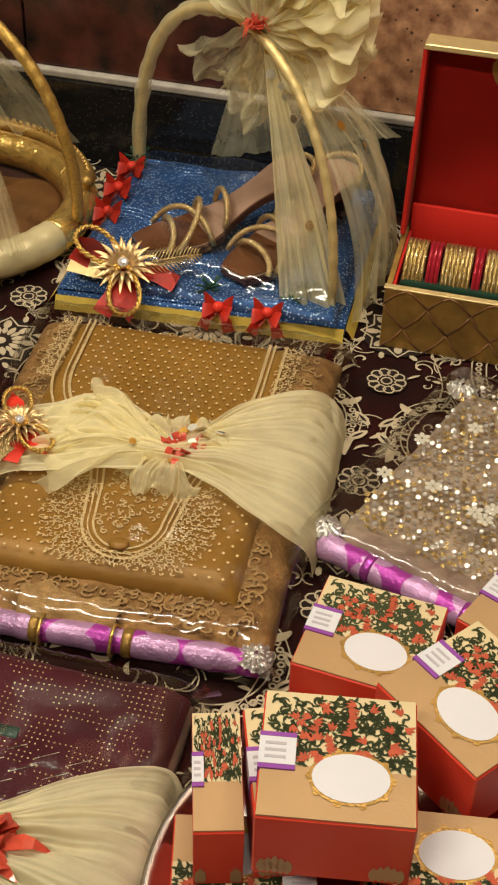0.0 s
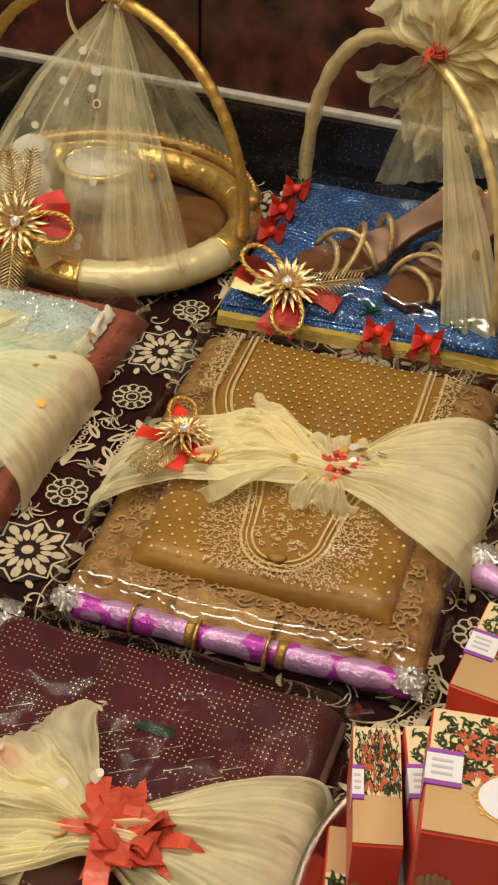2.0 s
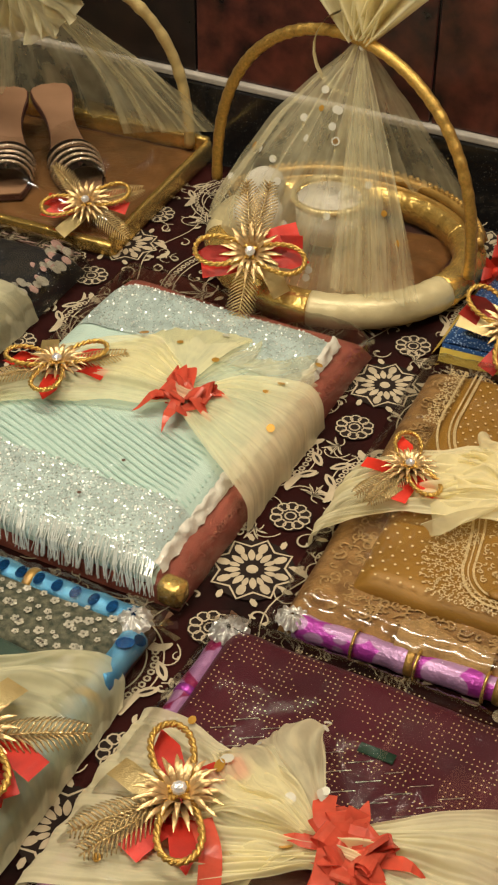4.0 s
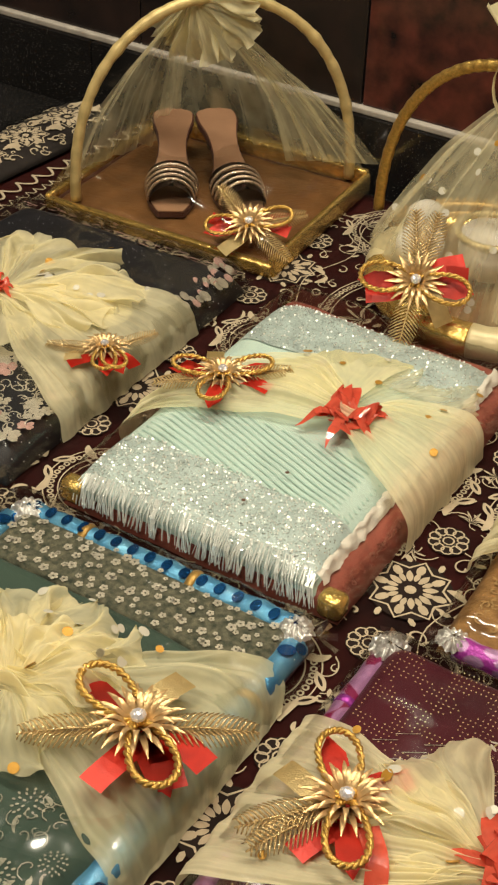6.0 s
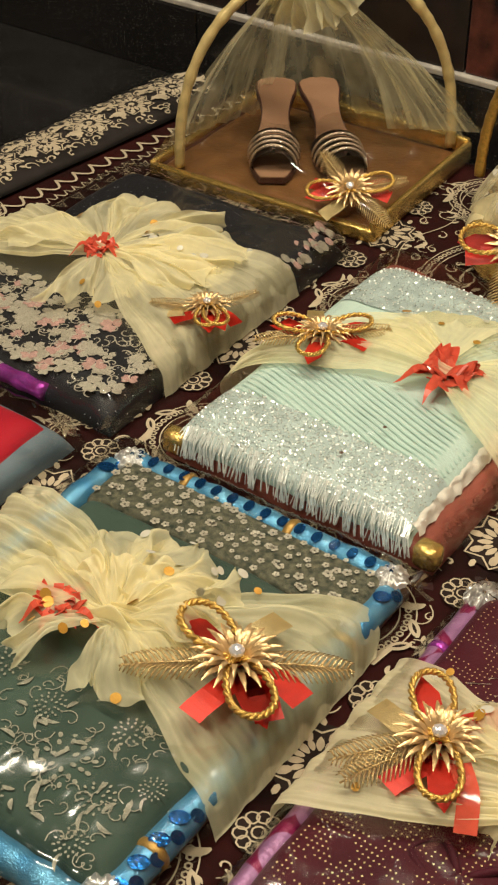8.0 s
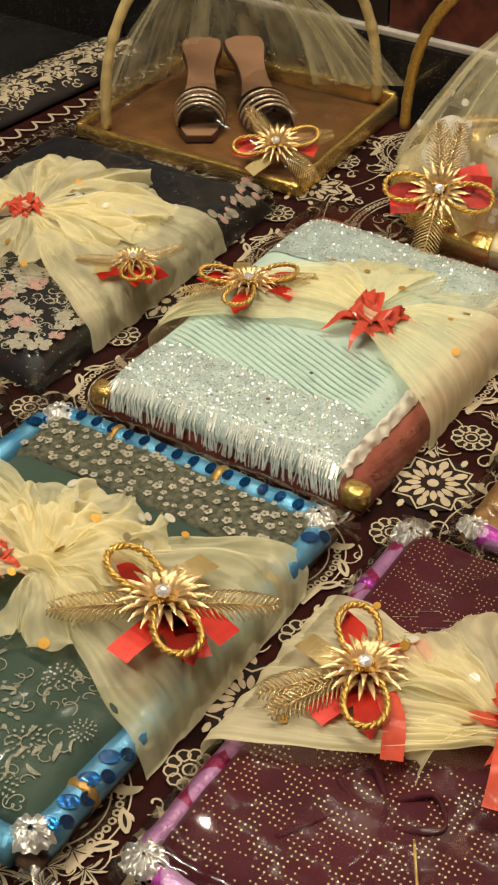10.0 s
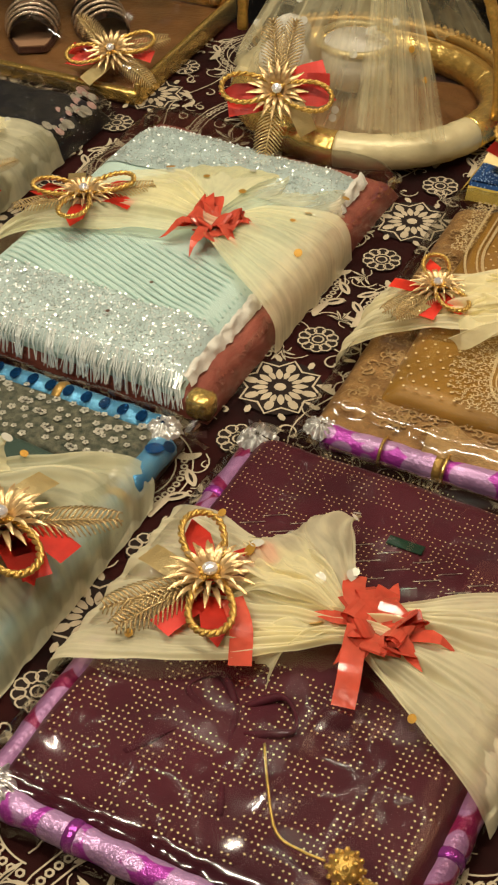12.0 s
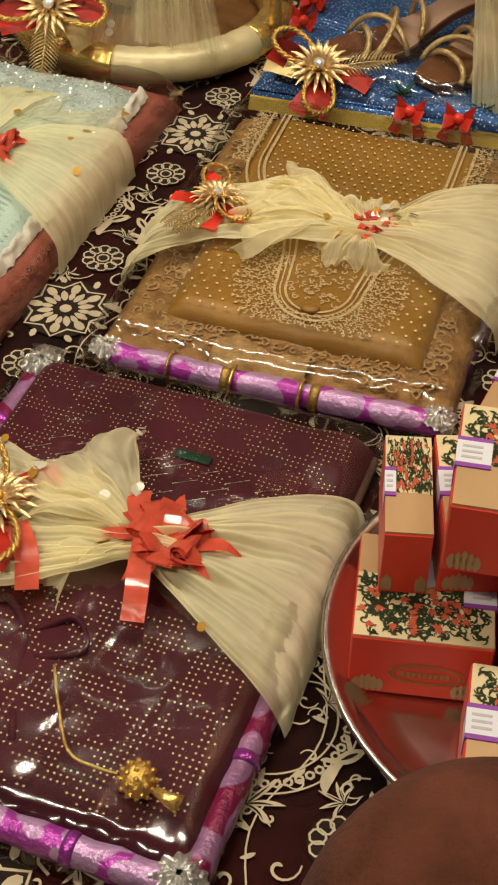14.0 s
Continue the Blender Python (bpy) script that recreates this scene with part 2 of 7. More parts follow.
M = {
    "cloth": mat("maroon_printed_cotton", (0.062, 0.010, 0.008), 0.85, 0, 0.5, 9, 0.3, 1500, col2=(0.014, 0.008, 0.007)),
    "print": mat("cream_print", (0.50, 0.41, 0.28), 0.85, 0, 0.25, 60, 0.3, 1500),
    "print_dark": mat("dark_print", (0.022, 0.014, 0.011), 0.9, 0, 0.3, 50, 0.3, 1500),
    "band": mat("grey_printed_band", (0.060, 0.050, 0.045), 0.85, 0, 0.4, 20, 0.3, 1500),
    "granite": speckled(mat("black_polished_granite", (0.012, 0.011, 0.011), 0.12, 0, 0.5, 12, 0.02, 300), (0.10, 0.09, 0.08), 260, 0.16, 0.0, 0.15),
    # red mottling of the stone also paints in blotchy red reflections
    "marble_dark": mat("dark_red_marble_with_reflections", (0.010, 0.006, 0.006), 0.16, 0, 0.6, 26, 0.03, 200, col2=(0.115, 0.030, 0.021)),
    "marble_black": mat("near_black_polished_marble", (0.010, 0.008, 0.008), 0.15, 0, 0.6, 14, 0.03, 200, col2=(0.030, 0.017, 0.014)),
    "granite_pink": speckled(mat("pink_beige_granite", (0.74, 0.42, 0.24), 0.3, 0, 0.5, 55, 0.05, 300, col2=(0.24, 0.10, 0.055)), (0.10, 0.05, 0.035), 70, 0.14, 0.0, 0.3),
    "grout": mat("pale_grout", (0.42, 0.38, 0.33), 0.8, 0, 0.3, 60),
    "plaster": mat("cream_wall_paint", (0.42, 0.34, 0.24), 0.7, 0, 0.1, 3),
    "white": mat("white_ceiling_paint", (0.75, 0.70, 0.62), 0.8, 0, 0.06, 4),
    "tulle": sheer("cream_tulle_folded", (0.97, 0.90, 0.60), 0.21, 0.75, 40, 0.10),
    "tulle_thin": sheer("cream_tulle_single", (0.97, 0.90, 0.60), 0.38, 0.75, 40, 0.13),
    "tulle_sheer": sheer("cream_tulle_sheer", (0.97, 0.90, 0.60), 0.68, 0.75, 30, 0.16, gathers=12.0),
    "film": film("clear_gift_wrap", 0.15, 0.10, 0.5),
    "film_tight": film("tight_clear_wrap", 0.15, 0.07, 0.5),
    "gold": mat("gold_foil", (0.88, 0.60, 0.18), 0.25, 0.8, 0.35, 70, 0.8, 160),
    "gold_cord": mat("gold_thread_cord", (0.78, 0.50, 0.13), 0.35, 0.85, 0.35, 300, 0.5, 900),
    "gold_dark": mat("antique_gold_petal", (0.78, 0.54, 0.26), 0.34, 0.7, 0.35, 150, 0.2, 600),
    "gold_glitter": speckled(mat("gold_glitter", (0.72, 0.52, 0.24), 0.4, 0.8, 0.4, 200, 0.6, 1200), (1.0, 0.85, 0.5), 900, 0.30),
    "gold_ribbon": mat("pale_gold_ribbon", (0.78, 0.62, 0.30), 0.35, 0.6, 0.15, 80, 0.3, 800),
    "yellow_ribbon": mat("yellow_gold_ribbon", (0.94, 0.70, 0.12), 0.4, 0.0, 0.2, 60, 0.3, 500),
    "red_ribbon": mat("red_satin_ribbon", (0.80, 0.045, 0.022), 0.38, 0, 0.3, 40, 0.1, 600, sheen=0.03),
    "red_poly": mat("coral_red_curling_ribbon", (0.92, 0.16, 0.09), 0.22, 0, 0.25, 60, 0.35, 90, coat=0.5),
    "gem": mat("clear_rhinestone", (0.85, 0.85, 0.88), 0.05, 0.6, 0.2, 700, 0.4, 500),
    "gold_sequin": mat("gold_sequin", (0.58, 0.31, 0.05), 0.3, 0.4, 0.2, 100),
    "pearl": mat("white_sequin", (0.66, 0.63, 0.52), 0.25, 0.2, 0.1, 100),
    "gem_gold": speckled(mat("champagne_stones", (0.62, 0.46, 0.32), 0.3, 0.5, 0.3, 200, 0.6, 700), (1.0, 0.92, 0.8), 420, 0.35),
    "silver": mat("silver_foil", (0.86, 0.85, 0.83), 0.32, 0.75, 0.3, 60, 0.7, 220),
    "brown_lace": mat("brown_lace_net", (0.36, 0.20, 0.075), 0.6, 0.15, 0.6, 55, 0.8, 260, col2=(0.14, 0.07, 0.025)),
    "lace_thread": mat("golden_brown_lace_thread", (0.44, 0.27, 0.11), 0.5, 0.2, 0.4, 200, 0.5, 700),
    "dot": mat("cream_dot_print", (0.72, 0.54, 0.28), 0.5, 0, 0.1, 60),
    "brown_satin": mat("brown_satin", (0.32, 0.160, 0.024), 0.42, 0.1, 0.25, 14, 0.15, 1200, sheen=0.03),
    "thread_gold": mat("pale_gold_embroidery", (0.72, 0.54, 0.28), 0.4, 0.4, 0.3, 300, 0.5, 900),
    "thread_dim": mat("dull_silver_thread", (0.40, 0.39, 0.31), 0.4, 0.4, 0.4, 200, 0.5, 900),
    "thread_silver": mat("silver_embroidery", (0.62, 0.57, 0.46), 0.35, 0.5, 0.3, 300, 0.5, 900),
    "petal_foil": patched(mat("lilac_foil_with_magenta_petals", (0.62, 0.36, 0.66), 0.35, 0.2, 0.25, 50, 0.5, 300), (0.42, 0.05, 0.40), 36, 0.30, 0.30),
    "petal_foil_dim": patched(mat("dull_pink_foil_with_crimson_petals", (0.42, 0.20, 0.40), 0.35, 0.2, 0.25, 50, 0.5, 300), (0.22, 0.01, 0.07), 30, 0.2, 0.35),
    "bow_dark": mat("maroon_chiffon_tie", (0.075, 0.010, 0.020), 0.6, 0, 0.4, 30, 0.3, 500),
    "bronze": mat("bronze_patent_leather", (0.22, 0.085, 0.035), 0.2, 0.3, 0.35, 30, 0.1, 300, coat=0.3),
    "purple": speckled(mat("lilac_glitter_film", (0.60, 0.27, 0.66), 0.35, 0.2, 0.2, 40, 0.4, 700), (0.75, 0.5, 0.8), 1300, 0.3),
    "purple_foil": mat("magenta_foil", (0.52, 0.08, 0.54), 0.25, 0.6, 0.4, 50, 0.5, 240),
    "mint": mat("mint_ribbed_fabric", (0.53, 0.67, 0.61), 0.6, 0, 0.12, 25, 0.2, 1200),
    "glitter_white": mat("white_glitter", (0.92, 0.95, 0.92), 0.3, 0.5, 0.1, 300),
    "mint_dark": mat("mint_rib_groove", (0.40, 0.56, 0.50), 0.7, 0, 0.15, 25),
    "mint_glitter": speckled(mat("mint_glitter_fabric", (0.52, 0.62, 0.60), 0.45, 0.1, 0.3, 60, 0.4, 900), (0.95, 1.0, 0.95), 330, 0.24, 1.0, 0.2),
    "rust": mat("rust_brown_fabric", (0.30, 0.085, 0.06), 0.7, 0, 0.35, 70, 0.5, 500, sheen=0.03),
    "green": mat("bottle_green_georgette", (0.066, 0.105, 0.082), 0.55, 0, 0.4, 12, 0.2, 1200, sheen=0.03),
    "lace_silver": mat("silver_gold_lace", (0.17, 0.16, 0.11), 0.5, 0.1, 0.6, 160, 0.6, 600, col2=(0.03, 0.04, 0.03)),
    "blue_film": mat("blue_glitter_film", (0.05, 0.24, 0.48), 0.25, 0.5, 0.35, 40, 0.4, 600, col2=(0.16, 0.42, 0.62)),
    "blue_foil": mat("deep_blue_foil", (0.01, 0.13, 0.42), 0.15, 0.85, 0.3, 40, 0.3, 300),
    "black": speckled(mat("black_satin", (0.012, 0.012, 0.016), 0.45, 0, 0.3, 20, 0.2, 900, sheen=0.03), (0.6, 0.6, 0.62), 150, 0.10, 0.2, 0.5),
    "flower_pink": mat("dusty_pink_embroidery", (0.55, 0.34, 0.30), 0.6, 0, 0.3, 200, 0.5, 700),
    "maroon": mat("maroon_brocade", (0.078, 0.011, 0.020), 0.5, 0.05, 0.4, 16, 0.3, 900, sheen=0.03),
    "red_cloth": mat("crimson_cloth", (0.45, 0.015, 0.03), 0.6, 0, 0.25, 14, 0.2, 900, sheen=0.03),
    "grey_film": mat("grey_blue_fabric", (0.16, 0.22, 0.26), 0.5, 0.1, 0.3, 30, 0.3, 800),
    "net_beige": mat("beige_net_fabric", (0.44, 0.34, 0.25), 0.6, 0.1, 0.35, 40, 0.4, 900),
    "sole_brown": mat("dark_brown_leather", (0.085, 0.030, 0.020), 0.45, 0, 0.3, 40, 0.2, 600),
    "insole": mat("tan_insole", (0.36, 0.20, 0.115), 0.5, 0, 0.18, 30, 0.15, 700),
    "insole_gold": mat("blush_insole", (0.56, 0.36, 0.26), 0.3, 0.2, 0.3, 30, 0.15, 700),
    "blue_sequin": speckled(mat("blue_sequin_cloth", (0.03, 0.11, 0.34), 0.35, 0.3, 0.35, 60, 0.5, 500), (0.45, 0.65, 0.95), 300, 0.30, 0.6, 0.3),
    "wood_gold": mat("gold_painted_board", (0.62, 0.38, 0.09), 0.35, 0.55, 0.4, 35, 0.3, 200),
    "satin_cream": mat("cream_satin_wrapping", (0.60, 0.51, 0.29), 0.35, 0.15, 0.2, 40, 0.15, 500, sheen=0.03),
    "satin_gold": mat("pale_gold_satin", (0.74, 0.57, 0.25), 0.4, 0.3, 0.25, 60, 0.3, 500),
    "tray_brown": mat("brown_gold_lining", (0.27, 0.125, 0.045), 0.3, 0.3, 0.45, 22, 0.4, 160),
    "gold_paper": mat("gold_embossed_paper", (0.50, 0.30, 0.08), 0.38, 0.5, 0.4, 45, 0.3, 350),
    "red_paper": mat("red_satin_lining", (0.56, 0.024, 0.016), 0.5, 0, 0.18, 9, 0.1, 500),
    "bangle_gold": speckled(mat("glitter_bangle_gold", (0.60, 0.42, 0.14), 0.3, 0.9, 0.3, 200, 0.6, 900), (1, 0.95, 0.75), 500, 0.3),
    "bangle_green": mat("dark_green_velvet", (0.008, 0.035, 0.018), 0.6, 0, 0.3, 60, 0.3, 900),
    "bangle_red": mat("red_glass_bangle", (0.40, 0.015, 0.03), 0.15, 0.2, 0.3, 60),
    "box_red": mat("red_printed_card", (0.66, 0.050, 0.022), 0.42, 0, 0.12, 15, 0.06, 400, coat=0.03),
    "box_cream": mat("gold_beige_card", (0.44, 0.28, 0.135), 0.4, 0.15, 0.1, 20, 0.05, 400, coat=0.03),
    "box_print": mat("cream_floral_card", (0.62, 0.50, 0.29), 0.45, 0, 0.12, 20, 0.05, 400, coat=0.03),
    "box_vine": mat("dark_green_print", (0.050, 0.062, 0.026), 0.5, 0, 0.3, 60),
    "box_bloom": mat("coral_print", (0.50, 0.10, 0.05), 0.5, 0, 0.3, 60),
    "card_white": mat("white_label_card", (0.62, 0.62, 0.66), 0.5, 0, 0.04, 20, 0.03, 300),
    "card_purple": mat("purple_label_edge", (0.26, 0.07, 0.34), 0.5, 0, 0.1, 20),
    "card_grey": mat("grey_label_print", (0.45, 0.42, 0.46), 0.6, 0, 0.1, 20),
    "steel": mat("stainless_steel", (0.62, 0.58, 0.55), 0.22, 1.0, 0.15, 12, 0.05, 300),
    "suede": mat("brown_suede", (0.105, 0.033, 0.018), 0.9, 0, 0.45, 34, 0.9, 260, sheen=0.03),
    "board": mat("dark_card_board", (0.12, 0.07, 0.05), 0.7, 0, 0.3, 30),
    "leaf_green": mat("dark_green_tinsel", (0.02, 0.10, 0.05), 0.45, 0.1, 0.4, 90, 0.4, 500),
    "petal_white": mat("white_paper_flower", (0.74, 0.70, 0.62), 0.6, 0, 0.1, 60),
}

# ---- mesh helpers ----
rnd = random.Random(7)


def origin(ob):
    p = Vector((0, 0, 0))
    while ob is not None:
        p += ob.location
        ob = ob.parent
    return p


def mesh_of(bm, name, material, smooth=True):
    me = bpy.data.meshes.new(name)
    bm.normal_update()
    bm.to_mesh(me)
    bm.free()
    me.materials.append(M[material])
    if smooth:
        me.shade_smooth()
    return me


def part(name, bm, material, parent, label="", smooth=True, local=False):
    """One mesh object under a thing or a part; the bmesh is in the world's metres, or in the thing's own where local."""
    if not local:
        bmesh.ops.translate(bm, verts=bm.verts, vec=-origin(parent))
    ob = new(name, mesh_of(bm, name, material, smooth))
    ob.parent = parent
    return tagged(ob, label)


def thing(name, x, y, label, category, group="", z=0.0, turn=0.0):
    ob = new(name)
    ob.empty_display_size = 0.05
    ob.location, ob.rotation_euler = (x, y, z), (0, 0, radians(turn))
    return tagged(ob, label, category, group)


def box(bm, x0, y0, z0, x1, y1, z1, bevel=0.0, seg=2, m=None):
    r = bmesh.ops.create_cube(bm, size=1.0)
    vs = r["verts"]
    bmesh.ops.scale(bm, vec=(x1 - x0, y1 - y0, z1 - z0), verts=vs)
    bmesh.ops.translate(bm, vec=((x0 + x1) / 2, (y0 + y1) / 2, (z0 + z1) / 2), verts=vs)
    if bevel:
        es = list({e for v in vs for e in v.link_edges})
        vs = bmesh.ops.bevel(bm, geom=es, offset=bevel, segments=seg, affect="EDGES", profile=0.5)["verts"]
    if m is not None:
        bmesh.ops.transform(bm, matrix=m, verts=vs)
    return bm


def grid(bm, fn, nu, nv, close_u=False):
    """A surface from fn(u, v), both 0 to 1, which it keeps as texture coordinates."""
    uv = bm.loops.layers.uv.verify()
    rows = [[bm.verts.new(fn(i / nu, j / nv)) for j in range(nv + 1)] for i in range(nu if close_u else nu + 1)]
    n = len(rows)
    for i in range(nu):
        for j in range(nv):
            f = bm.faces.new((rows[i][j], rows[(i + 1) % n][j], rows[(i + 1) % n][j + 1], rows[i][j + 1]))
            for loop, (p, q) in zip(f.loops, ((i, j), (i + 1, j), (i + 1, j + 1), (i, j + 1))):
                loop[uv].uv = (p / nu, q / nv)
    return bm


def tube(bm, pts, radius, seg=8, closed=False):
    """A round rod along points; radius is a number or a function of 0 to 1."""
    pts = [Vector(p) for p in pts]
    n = len(pts)
    rings = []
    side = None
    for i, p in enumerate(pts):
        a = pts[(i - 1) % n] if closed or i else p
        b = pts[(i + 1) % n] if closed or i < n - 1 else p
        t = (b - a).normalized()
        if side is None:
            side = t.orthogonal().normalized()
        side = (side - t * side.dot(t)).normalized()
        up = t.cross(side)
        r = radius(i / max(1, n - 1)) if callable(radius) else radius
        rings.append([bm.verts.new(p + (side * math.cos(k * math.tau / seg) + up * math.sin(k * math.tau / seg)) * r) for k in range(seg)])
    for i in range(n if closed else n - 1):
        a, b = rings[i], rings[(i + 1) % n]
        for k in range(seg):
            bm.faces.new((a[k], a[(k + 1) % seg], b[(k + 1) % seg], b[k]))
    if not closed:
        bm.faces.new(rings[0][::-1])
        bm.faces.new(rings[-1])
    return bm


def smooth_path(keys, n):
    """Points along a Catmull-Rom curve through the keys (tuples of any length)."""
    k = [np.array(p, float) for p in keys]
    k = [2 * k[0] - k[1]] + k + [2 * k[-1] - k[-2]]
    out = []
    for i in range(n + 1):
        s = i / n * (len(k) - 3)
        j = min(int(s), len(k) - 4)
        t = s - j
        a, b, c, d = k[j : j + 4]
        out.append(0.5 * (2 * b + (c - a) * t + (2 * a - 5 * b + 4 * c - d) * t * t + (3 * b - a - 3 * c + d) * t**3))
    return out


def ring_path(cx, cy, z, r, n=48, a0=0.0, a1=360.0, rear=1.0):
    """Points round a circle; rear flattens its far half."""
    angles = [radians(a0 + (a1 - a0) * i / n) for i in range(n + (a1 - a0 < 360))]
    return [(cx + r * math.cos(a), cy + r * math.sin(a) * (rear if math.sin(a) > 0 else 1.0), z) for a in angles]


def pad(bm, x0, y0, x1, y1, z0, h, soft=0.03, n=28, crumple=0.002, seed=0.0, fold=0.0, crinkle=0.0):
    """A soft folded slab: flat underneath, rounded over the edges, slightly uneven on top."""
    w, d = x1 - x0, y1 - y0

    def top(u, v):
        ex, ey = min(u, 1 - u) * w, min(v, 1 - v) * d
        k = min(1.0, ex / soft), min(1.0, ey / soft)
        round_off = math.sqrt(max(0, 1 - (1 - k[0]) ** 2)) * math.sqrt(max(0, 1 - (1 - k[1]) ** 2))
        x, y = x0 + u * w, y0 + v * d
        z = z0 + h * round_off
        if round_off > 0:
            z += crumple * noise.noise((x * 22 + seed, y * 22, seed)) * round_off + fold * noise.noise((x * 7 + seed, y * 9, seed + 3)) * round_off
        if crinkle and round_off > 0:
            z += crinkle * (0.5 - 2 * abs(noise.noise((x * 55, y * 55, seed + 1)))) * (0.06 + 0.94 * (1 - min(k)) ** 1.5)
        g = 1 + 0.012 * noise.noise((x * 14, y * 14, seed + 9)) * (1 - min(k))
        return Vector((x0 + w / 2 + (u - 0.5) * w * g, y0 + d / 2 + (v - 0.5) * d * g, z))

    def even(s):
        return 0.5 - 0.5 * math.cos(math.pi * s) if n < 60 else s

    grid(bm, lambda u, v: top(even(u), even(v)), n, n)
    if not crinkle:
        box(bm, x0 + 0.004, y0 + 0.004, z0 - 0.0005, x1 - 0.004, y1 - 0.004, z0 + 0.002)
    return bm


def disc(bm, p, r, up=(0, 0, 1), n=8, sx=1.0, turn=0.0):
    q = Vector(up).to_track_quat("Z", "Y")
    vs = [bm.verts.new(Vector(p) + q @ Vector((r * sx * math.cos(k * math.tau / n) * math.cos(turn) - r * math.sin(k * math.tau / n) * math.sin(turn),
                                              r * sx * math.cos(k * math.tau / n) * math.sin(turn) + r * math.sin(k * math.tau / n) * math.cos(turn), 0))) for k in range(n)]
    bm.faces.new(vs)


def stroke(bm, pts, width, z=None):
    """A flat painted line of the given width (number or function of 0 to 1) along points in the plane."""
    pts = [Vector(p) if len(p) == 3 else Vector((*p, z or 0)) for p in pts]
    left, right = [], []
    for i, p in enumerate(pts):
        t = (pts[min(i + 1, len(pts) - 1)] - pts[max(i - 1, 0)])
        t = t.normalized() if t.length > 1e-9 else Vector((1, 0, 0))
        s = Vector((-t.y, t.x, 0))
        w = (width(i / (len(pts) - 1)) if callable(width) else width) / 2
        left.append(bm.verts.new(p + s * w))
        right.append(bm.verts.new(p - s * w))
    for i in range(len(pts) - 1):
        bm.faces.new((right[i], right[i + 1], left[i + 1], left[i]))
    return bm


def leaf_shape(bm, x, y, z, length, width, a, bend=0.3):
    pts = [(x + length * t * math.cos(a + bend * t), y + length * t * math.sin(a + bend * t), z) for t in [i / 6 for i in range(7)]]
    stroke(bm, pts, lambda t: width * max(0.06, math.sin(math.pi * min(1, t * 0.92 + 0.06)) ** 0.8))


def swirl(bm, x, y, z, size, a, hand=1, w=0.0022):
    pts = []
    for i in range(15):
        s = i / 14
        ang = a + hand * s * 5.2
        r = size * (1 - s) ** 1.2
        pts.append((x + size * math.cos(a) * 0 + r * math.cos(ang), y + r * math.sin(ang), z))
    stroke(bm, pts, lambda t: w * (0.5 + t))

# ---- the room ----
def slab(name, material, x0, y0, z0, x1, y1, z1, label):
    bm = bmesh.new()
    box(bm, x0, y0, z0, x1, y1, z1)
    return tagged(new(name, mesh_of(bm, name, material, False)), label, kind="structure")


slab("floor", "granite", -3.2, -4.6, -0.06, 3.2, 0.78, -0.012, "dark polished granite floor under the cloth")
# unseen walls and ceiling, added to close the room and shape its bounce
slab("wall_west", "plaster", -3.3, -4.6, -0.06, -3.2, 0.9, 2.7, "unseen cream side wall added to close the room")
slab("wall_east", "plaster", 3.2, -4.6, -0.06, 3.3, 0.9, 2.7, "unseen cream side wall added to close the room")
slab("wall_south", "plaster", -3.2, -4.7, -0.06, 3.2, -4.6, 2.7, "unseen cream wall added to close the room")
slab("ceiling", "white", -3.2, -4.6, 2.62, 3.2, 0.9, 2.7, "unseen white ceiling added to close the room")
wall = slab("wall_north", "grout", -3.2, 0.738, -0.06, 3.2, 0.9, 2.62, "polished stone clad wall with pale joints")
# cladding tiles, each a slab of its own with open joints
# marble_dark tiles carry the red reflections in their colour
for x0, x1, kind in ((-3.19, -1.52, "marble_black"), (-1.515, -0.818, "marble_black"), (-0.815, -0.450, "marble_black"), (-0.447, -0.115, "marble_dark"), (-0.112, 0.246, "marble_dark"), (0.249, 0.95, "granite_pink"), (0.953, 3.19, "granite_pink")):
    for z0, z1 in ((0.108, 0.70), (0.703, 1.30), (1.303, 2.61)):
        bm = bmesh.new()
        box(bm, x0, 0.722, z0, x1, 0.7375, z1, 0.0012, 1)
        part("wall_tile", bm, kind, wall, smooth=False)
for x0, x1 in ((-3.19, -0.90), (-0.897, 0.30), (0.303, 3.19)):
    bm = bmesh.new()
    box(bm, x0, 0.708, -0.012, x1, 0.7375, 0.098, 0.0015, 1)
    part("skirting_tile", bm, "granite", wall, "black polished granite skirting", smooth=False)
bm = bmesh.new()
box(bm, -3.19, 0.712, 0.0985, 3.19, 0.7375, 0.1075, 0.002, 2)
part("joint_line", bm, "grout", wall, "pale grout line over the skirting", smooth=False)
# housings added for the assumed lamps, never in view
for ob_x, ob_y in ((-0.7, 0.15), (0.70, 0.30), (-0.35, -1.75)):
    fit_ob = thing("assumed_ceiling_light", ob_x, ob_y, "assumed white tube light batten, out of view", "ceiling light", "tube lights", z=2.57)
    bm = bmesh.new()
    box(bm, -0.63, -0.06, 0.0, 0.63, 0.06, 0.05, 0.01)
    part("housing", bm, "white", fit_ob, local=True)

# ---- the printed cloth ----
EDGE = lambda y: -0.955 + 0.11 * (y - 0.3)      # its left hem runs slightly askew


def cloth_z(x, y):
    return 0.0012 * noise.noise((x * 9, y * 9, 1)) - 0.0012


cloth = thing("printed_cloth", 0, 0, "maroon cotton bedsheet with cream printed flowers on the floor", "bedsheet")
bm = bmesh.new()
grid(bm, lambda u, v: Vector((EDGE(-1.9 + v * 2.585) + u * (2.0 - EDGE(-1.9 + v * 2.585)), -1.9 + v * 2.585, cloth_z(EDGE(0) + u * 3, -1.9 + v * 2.585))), 90, 80)
bmesh.ops.solidify(bm, geom=bm.faces[:], thickness=0.004)
part("sheet", bm, "cloth", cloth)

ZP = 0.0012
